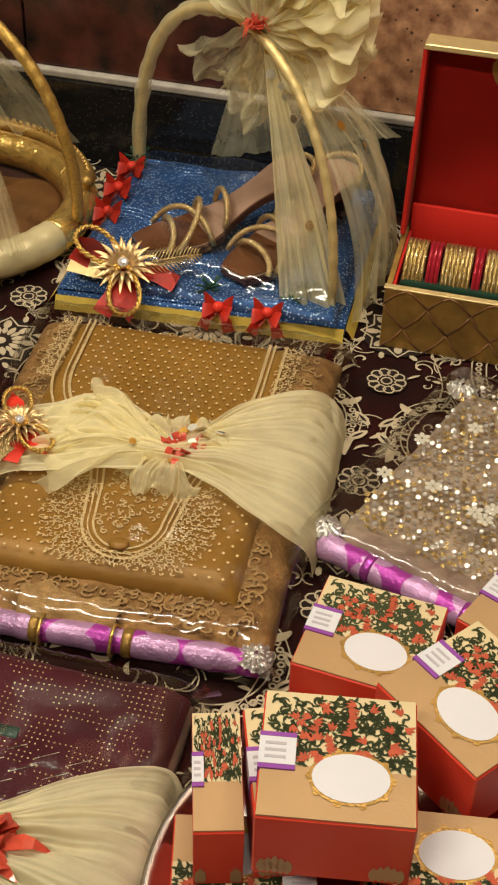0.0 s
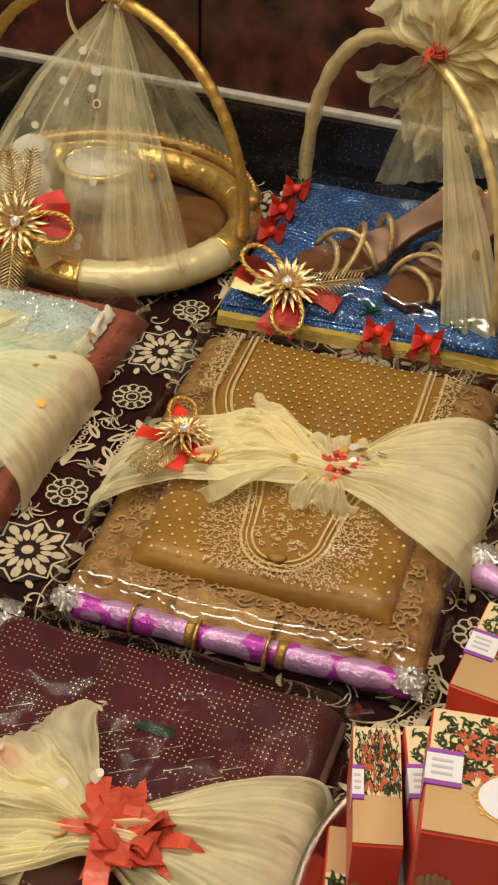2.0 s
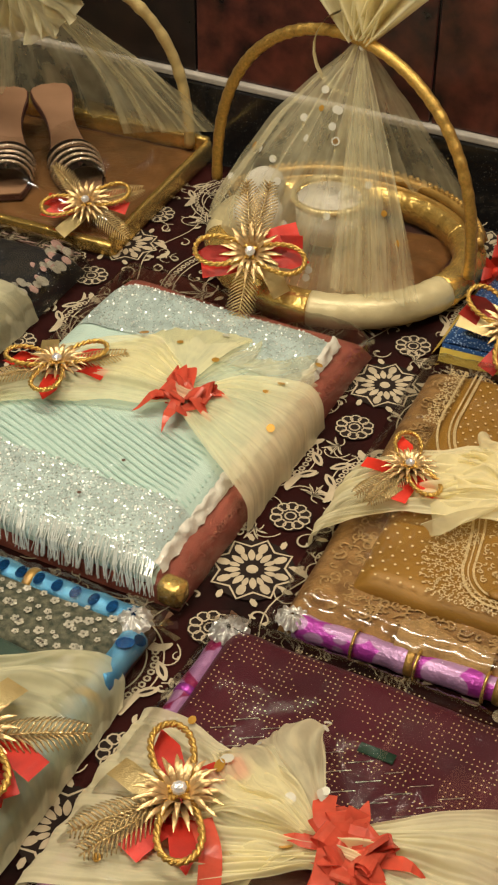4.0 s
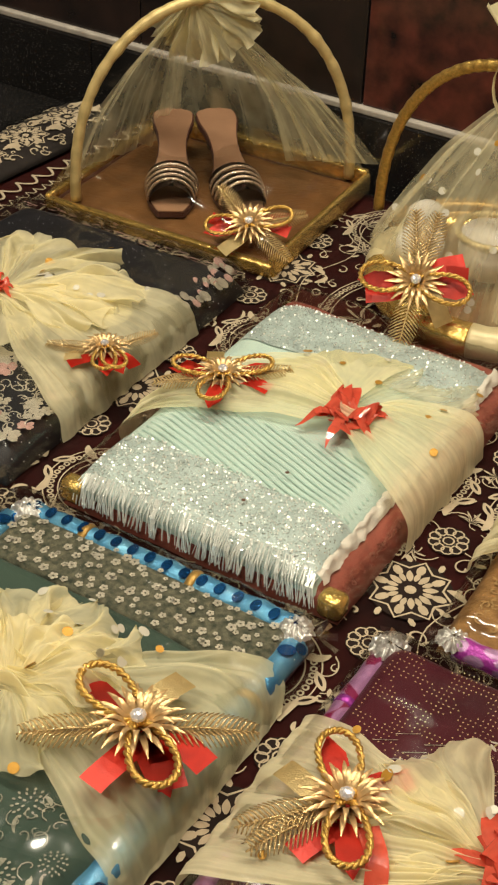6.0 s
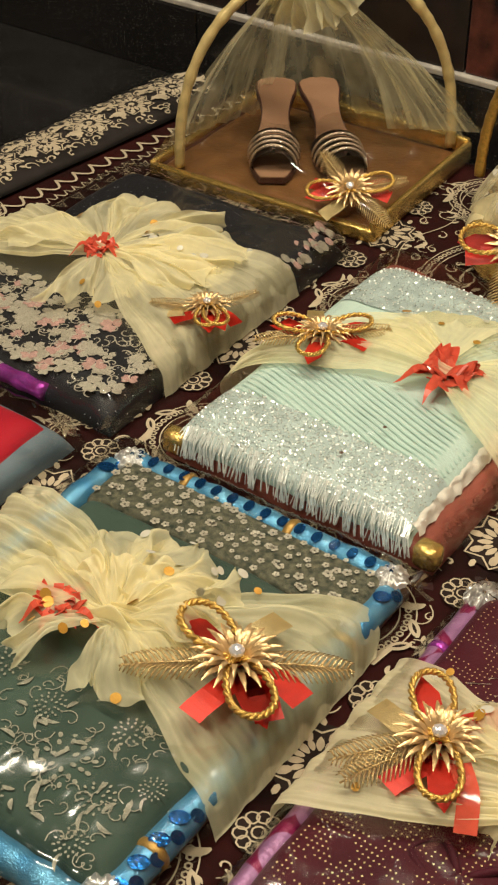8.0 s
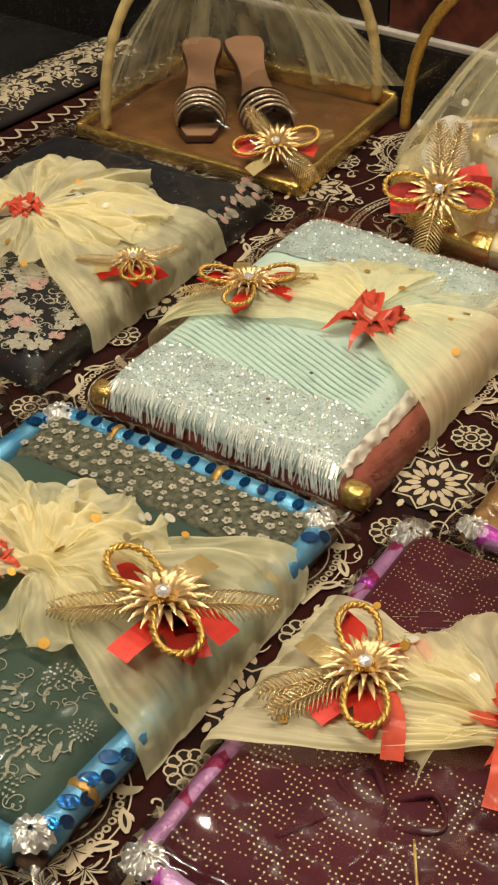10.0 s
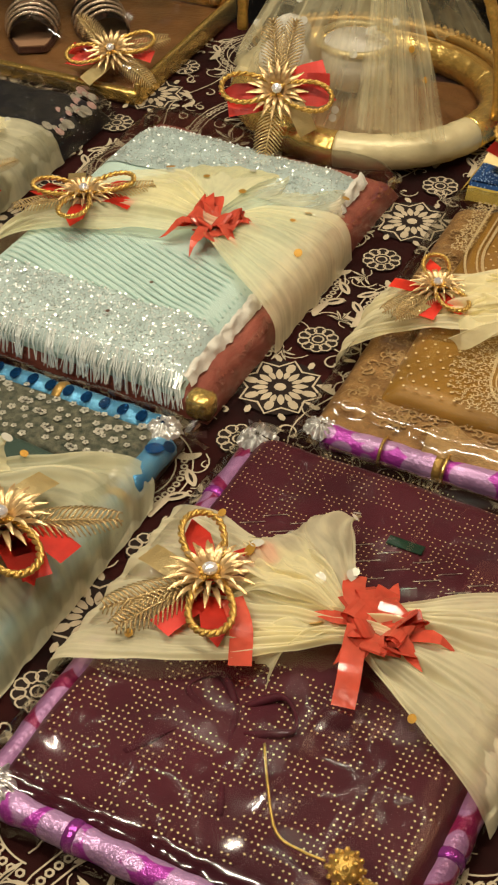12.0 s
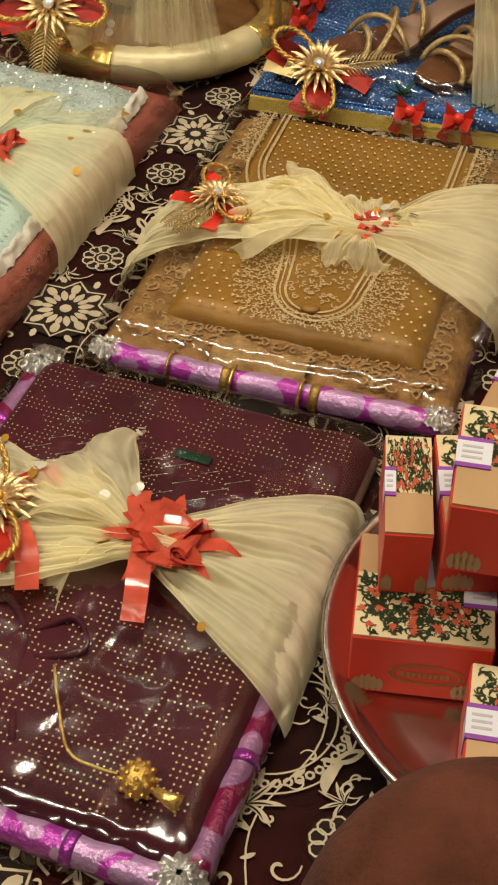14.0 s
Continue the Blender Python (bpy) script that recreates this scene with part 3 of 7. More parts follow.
pr, dk = bmesh.new(), bmesh.new()      # cream print, dark ground of the motifs


def star_flower(x, y, r, turn=0.0):
    """Eight pointed star outline, ring of petals and a seeded eye."""
    n = 8
    disc(dk, (x, y, ZP - 0.0003), r * 0.98, n=20)
    pts = []
    for k in range(2 * n + 1):
        a = turn + k * math.pi / n
        rr = r if k % 2 == 0 else r * 0.74
        pts.append((x + rr * math.cos(a), y + rr * math.sin(a), ZP))
    stroke(pr, pts, r * 0.055)
    for k in range(n):
        a = turn + k * math.tau / n
        disc(pr, (x + 0.70 * r * math.cos(a), y + 0.70 * r * math.sin(a), ZP), r * 0.11, sx=1.6, turn=a, n=8)
        a += math.pi / n
        leaf_shape(pr, x + 0.28 * r * math.cos(a), y + 0.28 * r * math.sin(a), ZP, r * 0.36, r * 0.17, a, 0)
        a += math.pi / n
        leaf_shape(pr, x + 0.30 * r * math.cos(a), y + 0.30 * r * math.sin(a), ZP, r * 0.30, r * 0.14, a, 0)
        disc(pr, (x + 1.06 * r * math.cos(a - math.pi / n), y + 1.06 * r * math.sin(a - math.pi / n), ZP), r * 0.08, sx=1.8, turn=a, n=6)
    disc(pr, (x, y, ZP), r * 0.14, n=10)


def ring_flower(x, y, r):
    disc(dk, (x, y, ZP - 0.0003), r, n=16)
    for k in range(10):
        a = k * math.tau / 10
        c = (x + 0.68 * r * math.cos(a), y + 0.68 * r * math.sin(a))
        stroke(pr, [(c[0] + 0.27 * r * math.cos(b * math.tau / 8), c[1] + 0.27 * r * math.sin(b * math.tau / 8), ZP) for b in range(9)], r * 0.075)
    stroke(pr, [(x + 0.26 * r * math.cos(b * math.tau / 10), y + 0.26 * r * math.sin(b * math.tau / 10), ZP) for b in range(11)], r * 0.08)


def fan_leaf(x, y, r, a):
    """A lotus-like spray of five bent leaves on a stem."""
    for k in range(-2, 3):
        leaf_shape(pr, x, y, ZP + 0.0001 * k, r * (1 - 0.12 * abs(k)), r * 0.15, a + 0.50 * k, 0.25 * k)
        leaf_shape(dk, x, y, ZP + 0.0005, r * 0.7 * (1 - 0.12 * abs(k)), r * 0.05, a + 0.50 * k, 0.25 * k)
    stroke(pr, [(x - r * 0.6 * t * math.cos(a + t), y - r * 0.6 * t * math.sin(a + t), ZP) for t in (0, 0.3, 0.6, 1)], r * 0.06)


def beads(pts, r):
    for p in pts:
        stroke(pr, [(p[0] + r * math.cos(b * math.tau / 6), p[1] + r * math.sin(b * math.tau / 6), ZP) for b in range(7)], r * 0.7)


def bead_arc(x, y, r, a0, a1, size=0.0028, step=0.0078):
    n = max(2, int(abs(radians(a1 - a0)) * r / step))
    beads([(x + r * math.cos(radians(a0 + (a1 - a0) * i / n)), y + r * math.sin(radians(a0 + (a1 - a0) * i / n))) for i in range(n + 1)], size)
    for off in (0.0075, -0.0075):
        stroke(pr, [(x + (r + off) * math.cos(radians(a0 + (a1 - a0) * i / 30)), y + (r + off) * math.sin(radians(a0 + (a1 - a0) * i / 30)), ZP) for i in range(31)], 0.0014)


def medallion(x, y):
    """A round beaded medallion that fills the space between two rows of flowers."""
    bead_arc(x, y, 0.112, 0, 360)
    for k in range(8):
        a = k * math.tau / 8 + 0.39
        fan_leaf(x + 0.062 * math.cos(a), y + 0.062 * math.sin(a), 0.036, a)
        swirl(pr, x + 0.084 * math.cos(a + 0.39), y + 0.084 * math.sin(a + 0.39), ZP, 0.012, a, 1 if k % 2 else -1)
    star_flower(x, y, 0.045, 0.2)


P, Q = 0.32, 0.0825
BLOOMS = []      # x, y and radius of the round flowers, which the small sprigs keep clear of
for col, cx in enumerate((-0.80, -0.40, 0.0, 0.40, 0.80)):
    for k in range(-5, 3):
        yy = k * P + (0.0 if col % 2 == 0 else P / 2 - 0.035)
        if yy > 0.64 or cx < EDGE(yy) + 0.16:
            continue
        star_flower(cx, yy, 0.041, 0.1)
        BLOOMS += [(cx, yy, 0.050), (cx, yy + Q, 0.027), (cx, yy - Q, 0.027)]
        for s in (-1, 1):
            if yy + s * Q < 0.66:
                ring_flower(cx, yy + s * Q, 0.021)
            # curling stems and small leaves beside the flowers
            for h in (-1, 1):
                swirl(pr, cx + h * 0.030, yy + s * 0.054, ZP, 0.014, 0.6 * h + s, h)
                leaf_shape(pr, cx + h * 0.020, yy + s * 0.115, ZP, 0.026, 0.009, (1.1 if h > 0 else 2.0) * s, 0.6 * h)
                leaf_shape(pr, cx + h * 0.050, yy + s * 0.012, ZP, 0.022, 0.008, 1.57 + 0.8 * h * s, 0.5)
                swirl(pr, cx + h * 0.062, yy + s * 0.034, ZP, 0.011, 2.0 * h, -h)
                fan_leaf(cx + h * 0.066, yy + s * 0.088, 0.030, 1.57 * s + h * 0.5)
        # four-leaf lattice with beaded arcs between the flowers
        if yy + P / 2 < 0.62:
            for a in range(4):
                q = a * math.pi / 2 + 0.785
                leaf_shape(pr, cx + 0.007 * math.cos(q), yy + P / 2 + 0.007 * math.sin(q), ZP, 0.024, 0.010, q, 0)
                leaf_shape(dk, cx + 0.012 * math.cos(q), yy + P / 2 + 0.012 * math.sin(q), ZP + 0.0004, 0.013, 0.003, q, 0)
            for h in (-1, 1):
                bead_arc(cx + h * 0.075, yy + P / 2, 0.055, 90 if h > 0 else -90, 270 if h > 0 else 90)
for k in range(-5, 2):
    for mx in (-0.60, -0.20, 0.20, 0.60, 1.0):
        if mx > EDGE(k * P) + 0.2:
            medallion(mx, k * P + 0.095 + (0.0 if mx != 0.20 else -0.012))
# thin winding stems beside each column of flowers
for cx in (-0.80, -0.40, 0.0, 0.40, 0.80):
    for h in (-1, 1):
        pts = [(cx + h * (0.046 + 0.011 * math.sin(y * 39.3)), y, ZP) for y in [-1.2 + 0.012 * i for i in range(153)] if cx > EDGE(y) + 0.2]
        if len(pts) > 4:
            stroke(pr, pts, 0.0013)
            for i in range(3, len(pts), 4):
                leaf_shape(pr, pts[i][0], pts[i][1], ZP, 0.011, 0.004, 1.57 + h * (1.0 if i % 8 < 4 else -1.0), 0.4)
# short dashes and curls in the lane of the far side
for i in range(2400):
    x, y = rnd.uniform(-0.7, 0.72), rnd.uniform(-0.70, 0.66)
    if x < EDGE(y) + 0.2 or any((x - p) ** 2 + (y - q) ** 2 < r * r for p, q, r in BLOOMS):
        continue
    if i % 3 == 0:
        swirl(pr, x, y, ZP + 0.0001, rnd.uniform(0.006, 0.012), rnd.uniform(0, 6), rnd.choice((-1, 1)), 0.0016)
    elif i % 3 == 1:
        leaf_shape(pr, x, y, ZP + 0.0001, rnd.uniform(0.010, 0.020), rnd.uniform(0.003, 0.006), rnd.uniform(0, 6.3), rnd.uniform(-0.9, 0.9))
    else:
        a, b = rnd.uniform(0, 6.3), rnd.choice((-1, 1))
        if i % 9 == 2:
            fan_leaf(x, y, 0.020, a)
        stroke(pr, [(x + 0.026 * t * math.cos(a + b * 1.8 * t), y + 0.026 * t * math.sin(a + b * 1.8 * t), ZP) for t in [k / 7 for k in range(8)]], 0.0013)
for b in (pr, dk):
    for v in b.verts:
        v.co.z += 0.0006 * noise.noise((v.co.x * 9, v.co.y * 9, 1)) + 0.0006
tagged(part("printed_motif", pr, "print", cloth, "cream printed flowers, leaves and beads"), kind="stuff")
tagged(part("motif_ground", dk, "print_dark", cloth, "dark brown ground of the flowers"), kind="stuff")

# the stiff border band along the hem, slightly raised, and its scallops
band = bmesh.new()
grid(band, lambda u, v: Vector((EDGE(-1.2 + v * 1.885) - 0.012 + u * 0.118, -1.2 + v * 1.885, 0.004 + 0.012 * math.sin(math.pi * u) ** 0.6 + 0.001 * noise.noise((u * 3, v * 30, 2)))), 10, 70)
bmesh.ops.solidify(band, geom=band.faces[:], thickness=0.003)
part("border_band", band, "band", cloth, "grey-black border band with white flowers")
pr, dk = bmesh.new(), bmesh.new()
for k in range(22):
    y = -1.15 + k * 0.084
    x = EDGE(y) + 0.036
    x += 0.010
    star_flower(x, y, 0.034)
    for q in range(26):
        swirl(pr, x + rnd.uniform(-0.05, 0.05), y + rnd.uniform(-0.042, 0.042), ZP, rnd.uniform(0.005, 0.010), rnd.uniform(0, 6.3), rnd.choice((-1, 1)), 0.0022)
    for s in (-1, 1):
        swirl(pr, x + s * 0.040, y + 0.020, ZP, 0.013, s, s, 0.0026)
        swirl(pr, x + s * 0.038, y - 0.024, ZP, 0.011, -s, -s, 0.0026)
        leaf_shape(pr, x + s * 0.030, y + 0.044, ZP, 0.020, 0.008, 1.57 + s, 0.9 * s)
        swirl(pr, x + s * 0.018, y + 0.042, ZP, 0.014, s, s, 0.003)
        leaf_shape(pr, x + s * 0.010, y + 0.036, ZP, 0.026, 0.010, 1.57 - s, 0.9 * s)
        leaf_shape(pr, x + s * 0.028, y - 0.012, ZP, 0.022, 0.008, 1.57 * s, 0.9)
for v in pr.verts:
    u = min(1, max(0, (v.co.x - EDGE(v.co.y) + 0.012) / 0.118))
    v.co.z = 0.0056 + 0.012 * math.sin(math.pi * u) ** 0.6 + 0.001
dk.free()
tagged(part("band_motif", pr, "print", cloth, "white printed border flowers"), kind="stuff")
pr, dk = bmesh.new(), bmesh.new()
for k in range(60):
    y = -1.15 + k * 0.031
    x = EDGE(y) + 0.122
    stroke(pr, [(x + 0.020 * math.sin(t * math.pi / 6), y + 0.031 * t / 6, ZP + 0.001) for t in range(7)], 0.0038)
    stroke(pr, [(x + 0.030 + 0.012 * abs(math.sin(t * math.pi / 3)), y + 0.031 * t / 6, ZP + 0.001) for t in range(7)], 0.0022)
    stroke(pr, [(x + 0.048, y + 0.006, ZP + 0.001), (x + 0.066, y + 0.015, ZP + 0.001), (x + 0.048, y + 0.024, ZP + 0.001)], 0.0014)
    for q in range(3):
        stroke(pr, [(x + 0.050 + 0.005 * q, y + 0.010 + 0.003 * q, ZP + 0.0012), (x + 0.050 + 0.005 * q, y + 0.021 - 0.003 * q, ZP + 0.0012)], 0.0012)
    stroke(pr, [(x + 0.080, y, ZP + 0.001), (x + 0.080, y + 0.031, ZP + 0.001)], 0.003)
    disc(pr, (x + 0.090, y + 0.015, ZP + 0.001), 0.005, n=6)
dk.free()
tagged(part("scallop_print", pr, "print", cloth, "white scalloped inner border"), kind="stuff")


# ---- pieces shared by the gifts ----
def pleated(stations, n=70, m=170, pleats=9, amp=0.004, seed=0.0):
    """A tulle sash: stations (x, y of one hem, y of the other, z), pleated along its length."""
    path = smooth_path(stations, n)
    bm = bmesh.new()

    def at(u, v):
        x, a, b, z = path[min(n, round(u * n))]
        w = abs(b - a)
        q = amp * (0.35 + 1.3 * min(1, 0.10 / max(w, 0.03)) * 0.5)
        ph = 1.2 * noise.noise((u * 3, v * 2.2, seed))
        zz = z + q * (1.5 * noise.noise((u * 2.2, v * pleats * 1.7, seed)) + 0.6 * noise.noise((u * 5.5, v * pleats * 4.1, seed + 4))) * (1 if z > 0.02 else 0.2) + q * 0.8 * noise.noise((x * 30, v * 12, seed)) + q * 0.35 * noise.noise((u * 5, v * pleats * 8.5, seed + 8)) * (1 if z > 0.02 else 0.2) + 0.005 * math.sin(math.pi * v) * min(1, z / 0.04)
        return Vector((x + 0.004 * noise.noise((v * 9, u * 4, seed + 5)), a + (b - a) * v + 0.004 * noise.noise((u * 8, v * 3, seed)), max(0.0035, zz)))

    return grid(bm, at, n, m)


def fan(bm, p, direction, spread, length, lift=0.02, ruffles=7, amp=0.010, seed=0.0, n=26, m=120, droop=0.02):
    """A ruffled fan of gathered net that opens from p."""
    p = Vector(p)

    def at(u, v):
        a = radians(direction + spread * (v - 0.5) + 16 * u * noise.noise((v * ruffles * 1.3, u * 2.2, seed + 6)))
        r = 0.006 + length * u * (0.85 + 0.25 * noise.noise((v * 4, seed, 1)) + 0.05 * noise.noise((v * 23, seed, 2)))
        z = lift * math.sin(math.pi * min(1, u * 0.75)) + amp * u * (1.5 * noise.noise((v * ruffles * 1.5, u * 2.6, seed)) + 0.7 * noise.noise((v * ruffles * 3.6, u * 4.2, seed + 3))) - droop * u * u
        return Vector((p.x + r * math.cos(a), p.y + r * math.sin(a), max(0.004, p.z + z)))

    return grid(bm, at, n, m)


def flat_strip(bm, pts, width, normal=None, thick=0.0008):
    """A ribbon along points, width across, kept broadside up unless a side is given."""
    pts = [Vector(p) for p in pts]
    a, b = [], []
    for i, p in enumerate(pts):
        t = (pts[min(i + 1, len(pts) - 1)] - pts[max(i - 1, 0)]).normalized()
        s = Vector(normal) if normal else t.cross(Vector((0, 0, 1)))
        s = s.normalized() if s.length > 1e-6 else Vector((1, 0, 0))
        w = width(i / (len(pts) - 1)) if callable(width) else width
        a.append(bm.verts.new(p + s * w / 2))
        b.append(bm.verts.new(p - s * w / 2))
    fs = [bm.faces.new((a[i], a[i + 1], b[i + 1], b[i])) for i in range(len(pts) - 1)]
    bmesh.ops.solidify(bm, geom=fs, thickness=thick)


def petals(bm, count, r0, r1, width, lift, turn=0.0):
    for k in range(count):
        a = turn + k * math.tau / count
        c, s = math.cos(a), math.sin(a)

        def at(u, v, c=c, s=s):
            r = r0 + (r1 - r0) * u
            w = width * math.sin(math.pi * min(1, 0.12 + 0.86 * u)) ** 0.7 * (v - 0.5)
            z = lift * math.sin(u * 2.2) + 0.35 * abs(v - 0.5) * width
            return Vector((r * c - w * s, r * s + w * c, z))

        grid(bm, at, 5, 2)


def feather(bm, length, width):
    """A gold fern leaf: a spine with close barbs on either side, along +x."""
    tube(bm, [(length * t, 0, 0.004 * math.sin(3 * t)) for t in [i / 8 for i in range(9)]], 0.0009, 5)
    for i in range(19):
        t = 0.08 + 0.9 * i / 19
        w = width * math.sin(math.pi * (0.15 + 0.8 * t)) ** 0.8
        for s in (-1, 1):
            tube(bm, [(length * t, 0, 0.002), (length * t + w * 0.45, s * w * 0.55, 0.006), (length * t + w * 0.8, s * w, 0.002)], lambda q: 0.0013 * (1 - 0.6 * q), 4)


def cord_loop(bm, length, width, r=0.0022):
    """A twisted cord bent into a loop that starts and ends at the origin, along +x."""
    n = 54
    mid = []
    for i in range(n):
        t = i / n * math.tau
        mid.append(Vector((length * (1 - math.cos(t)) / 2, width * math.sin(t) * (0.55 + 0.45 * (1 - math.cos(t)) / 2), 0.006 + 0.006 * math.sin(t / 2))))
    for strand in range(2):
        pts = []
        for i, p in enumerate(mid):
            q = strand * math.pi + i / n * math.tau * 13
            side = (mid[(i + 1) % n] - mid[i - 1]).normalized().cross(Vector((0, 0, 1)))
            pts.append(p + side * math.cos(q) * r * 0.75 + Vector((0, 0, math.sin(q) * r * 0.75)))
        tube(bm, pts, r * 0.85, 5, closed=True)


def ribbon_loop(bm, length, width, height=0.02):
    n = 14
    pts = [(length * (1 - abs(2 * i / n - 1)), 0.0, 0.001 + height * 0.25 * math.sin(math.pi * i / n) + 0.002 * i / n) for i in range(n + 1)]
    flat_strip(bm, pts, width)


def cached(build, material, name, smooth=True, store={}):
    if name not in store:
        bm = bmesh.new()
        build(bm)
        store[name] = mesh_of(bm, name, material, smooth)
    return store[name]


def child(name, mesh, parent, m, label=""):
    ob = new(name, mesh)
    ob.parent = parent
    ob.matrix_basis = m
    return tagged(ob, label)


def brooch(parent, x, y, z, turn, r=0.034, loops=(80, -95), tails=(-70, -110, -125), ferns=(200,), tilt=0.0, local=False):
    """A gold flower pin with a rhinestone, cord loops, ribbon tails and fern leaves."""
    me = cached(lambda bm: (petals(bm, 19, 0.004, 0.035, 0.0050, 0.010), petals(bm, 14, 0.003, 0.026, 0.0046, 0.016, 0.2)), "gold_dark", "flower_pin")
    o = Vector((0, 0, 0)) if local else origin(parent)
    k = r / 0.034
    pin = child("flower_pin", me, parent, pose(x - o.x, y - o.y, z - o.z + 0.008, tilt, 0, turn) @ Matrix.Scale(k, 4), "antique gold metal flower pin")

    def gem(bm):
        bmesh.ops.create_uvsphere(bm, u_segments=8, v_segments=5, radius=0.0062)
        bmesh.ops.scale(bm, vec=(1, 1, 0.7), verts=bm.verts)

    child("rhinestone", cached(gem, "gem", "rhinestone", False), pin, pose(0, 0, 0.014), "clear faceted rhinestone")
    for a in loops:
        child("cord_loop", cached(lambda bm: cord_loop(bm, 0.062, 0.020), "gold_cord", "cord_loop"), pin, pose(0, 0, 0.000, 0, 0, a), "twisted gold cord loop")
        child("satin_loop", cached(lambda bm: ribbon_loop(bm, 0.056, 0.021), "red_ribbon", "satin_loop", False), pin, pose(0, 0, -0.005, 0, 0, a + 4), "red satin ribbon loop")
    for i, a in enumerate(tails):
        gold = i == len(tails) - 1

        def tail(bm):
            flat_strip(bm, [(0.058 * t, 0.004 * math.sin(4 * t), 0.006 * math.sin(2.6 * t) - 0.004) for t in [q / 8 for q in range(9)]], lambda t: 0.010 + 0.011 * min(1, 2.5 * t))

        child("ribbon_tail", cached(tail, "gold_ribbon" if gold else "red_ribbon", "gold_tail" if gold else "red_tail", False), pin, pose(0, 0, 0.000, 0, 0, a), "pale gold ribbon end" if gold else "red satin ribbon end")
    for a in ferns:
        child("fern_leaf", cached(lambda bm: feather(bm, 0.085, 0.016), "gold_glitter", "fern_leaf"), pin, pose(0, 0, 0.000, 0, 0, a), "gold glitter fern leaf")
    return pin


def curl_bow(parent, x, y, z, r=0.035, seed=1):
    """A bunch of shiny red curling ribbon: loops and pointed ends."""
    g = random.Random(seed)
    bow = None
    for k in range(26):
        bm = bmesh.new()
        if k < 19:
            a = k * 2.4 + g.uniform(-0.3, 0.3)
            L = r * g.uniform(0.55, 1.15)
            h = g.uniform(0.25, 0.75) * r
            c, s = math.cos(a), math.sin(a)
            bend, off = g.uniform(-0.7, 0.7), 0.35 * r * g.random()
            pts = []
            for t in [i / 10 for i in range(11)]:
                w = L * math.sin(math.pi * t) * (0.35 + 0.65 * t)
                q = a + bend * t
                pts.append((x + off * c + w * math.cos(q), y + off * s + w * math.sin(q), z + h * math.sin(math.pi * t) * (1 - 0.5 * t)))
            flat_strip(bm, pts, lambda t: r * (0.30 + 0.26 * math.sin(math.pi * t)), (-s, c, g.uniform(-0.9, 0.9)), 0.0005)
        else:
            a = k * 1.9 + g.uniform(-0.3, 0.3)
            L = r * g.uniform(1.1, 1.75)
            c, s = math.cos(a), math.sin(a)
            pts = [(x + c * L * t, y + s * L * t, z + 0.012 * math.sin(math.pi * t) - 0.003 * t + 0.003 * math.sin(9 * t + k)) for t in [i / 8 for i in range(9)]]
            flat_strip(bm, pts, lambda t: 0.36 * r * min(1, 2.6 * (1.02 - t)), None, 0.0005)
        if bow is None:
            bow = part("curling_bow", bm, "red_poly", parent, "shiny coral red curling ribbon bow", smooth=False)
        else:
            part("ribbon_loop" if k < 19 else "ribbon_tip", bm, "red_poly", bow, smooth=False)
    return bow


def sequins(parent, spots, zfn, seed=0, gold=True, r=0.0045):
    """Loose round sequins lying on the net."""
    g = random.Random(seed)
    nets = [c for c in parent.children if c.name.startswith(("tulle_sash", "net_drape", "tulle_ruffle"))]
    for i in range(len(spots) + 10):
        net = nets[0] if i % 2 else g.choice(nets)
        open_net = [q for q in net.data.vertices if q.co.z > 0.030 and abs(q.normal.z) > 0.5]
        xs, ys = [q.co.x for q in open_net], [q.co.y for q in open_net]
        x, y = g.uniform(min(xs), max(xs)), g.uniform(min(ys), max(ys))
        v = min(open_net, key=lambda q: (q.co.x - x) ** 2 + (q.co.y - y) ** 2)
        up = v.normal if v.normal.z > 0 else -v.normal
        k = "gold_sequin" if i % 2 == 0 else "pearl"
        me = cached(lambda bm: disc(bm, (0, 0, 0), 0.0048, n=12), k, "sequin_" + k, False)
        turn = up.to_track_quat("Z", "Y").to_matrix().to_4x4()
        child("sequin", me, parent, Matrix.Translation(v.co + up * 0.0022) @ turn @ Matrix.Scale(g.uniform(0.7, 1.15), 4), "gold sequin" if k == "gold_sequin" else "white sequin")


def scatter(n, x0, y0, x1, y1, seed):
    g = random.Random(seed)
    return [(g.uniform(x0, x1), g.uniform(y0, y1)) for _ in range(n)]


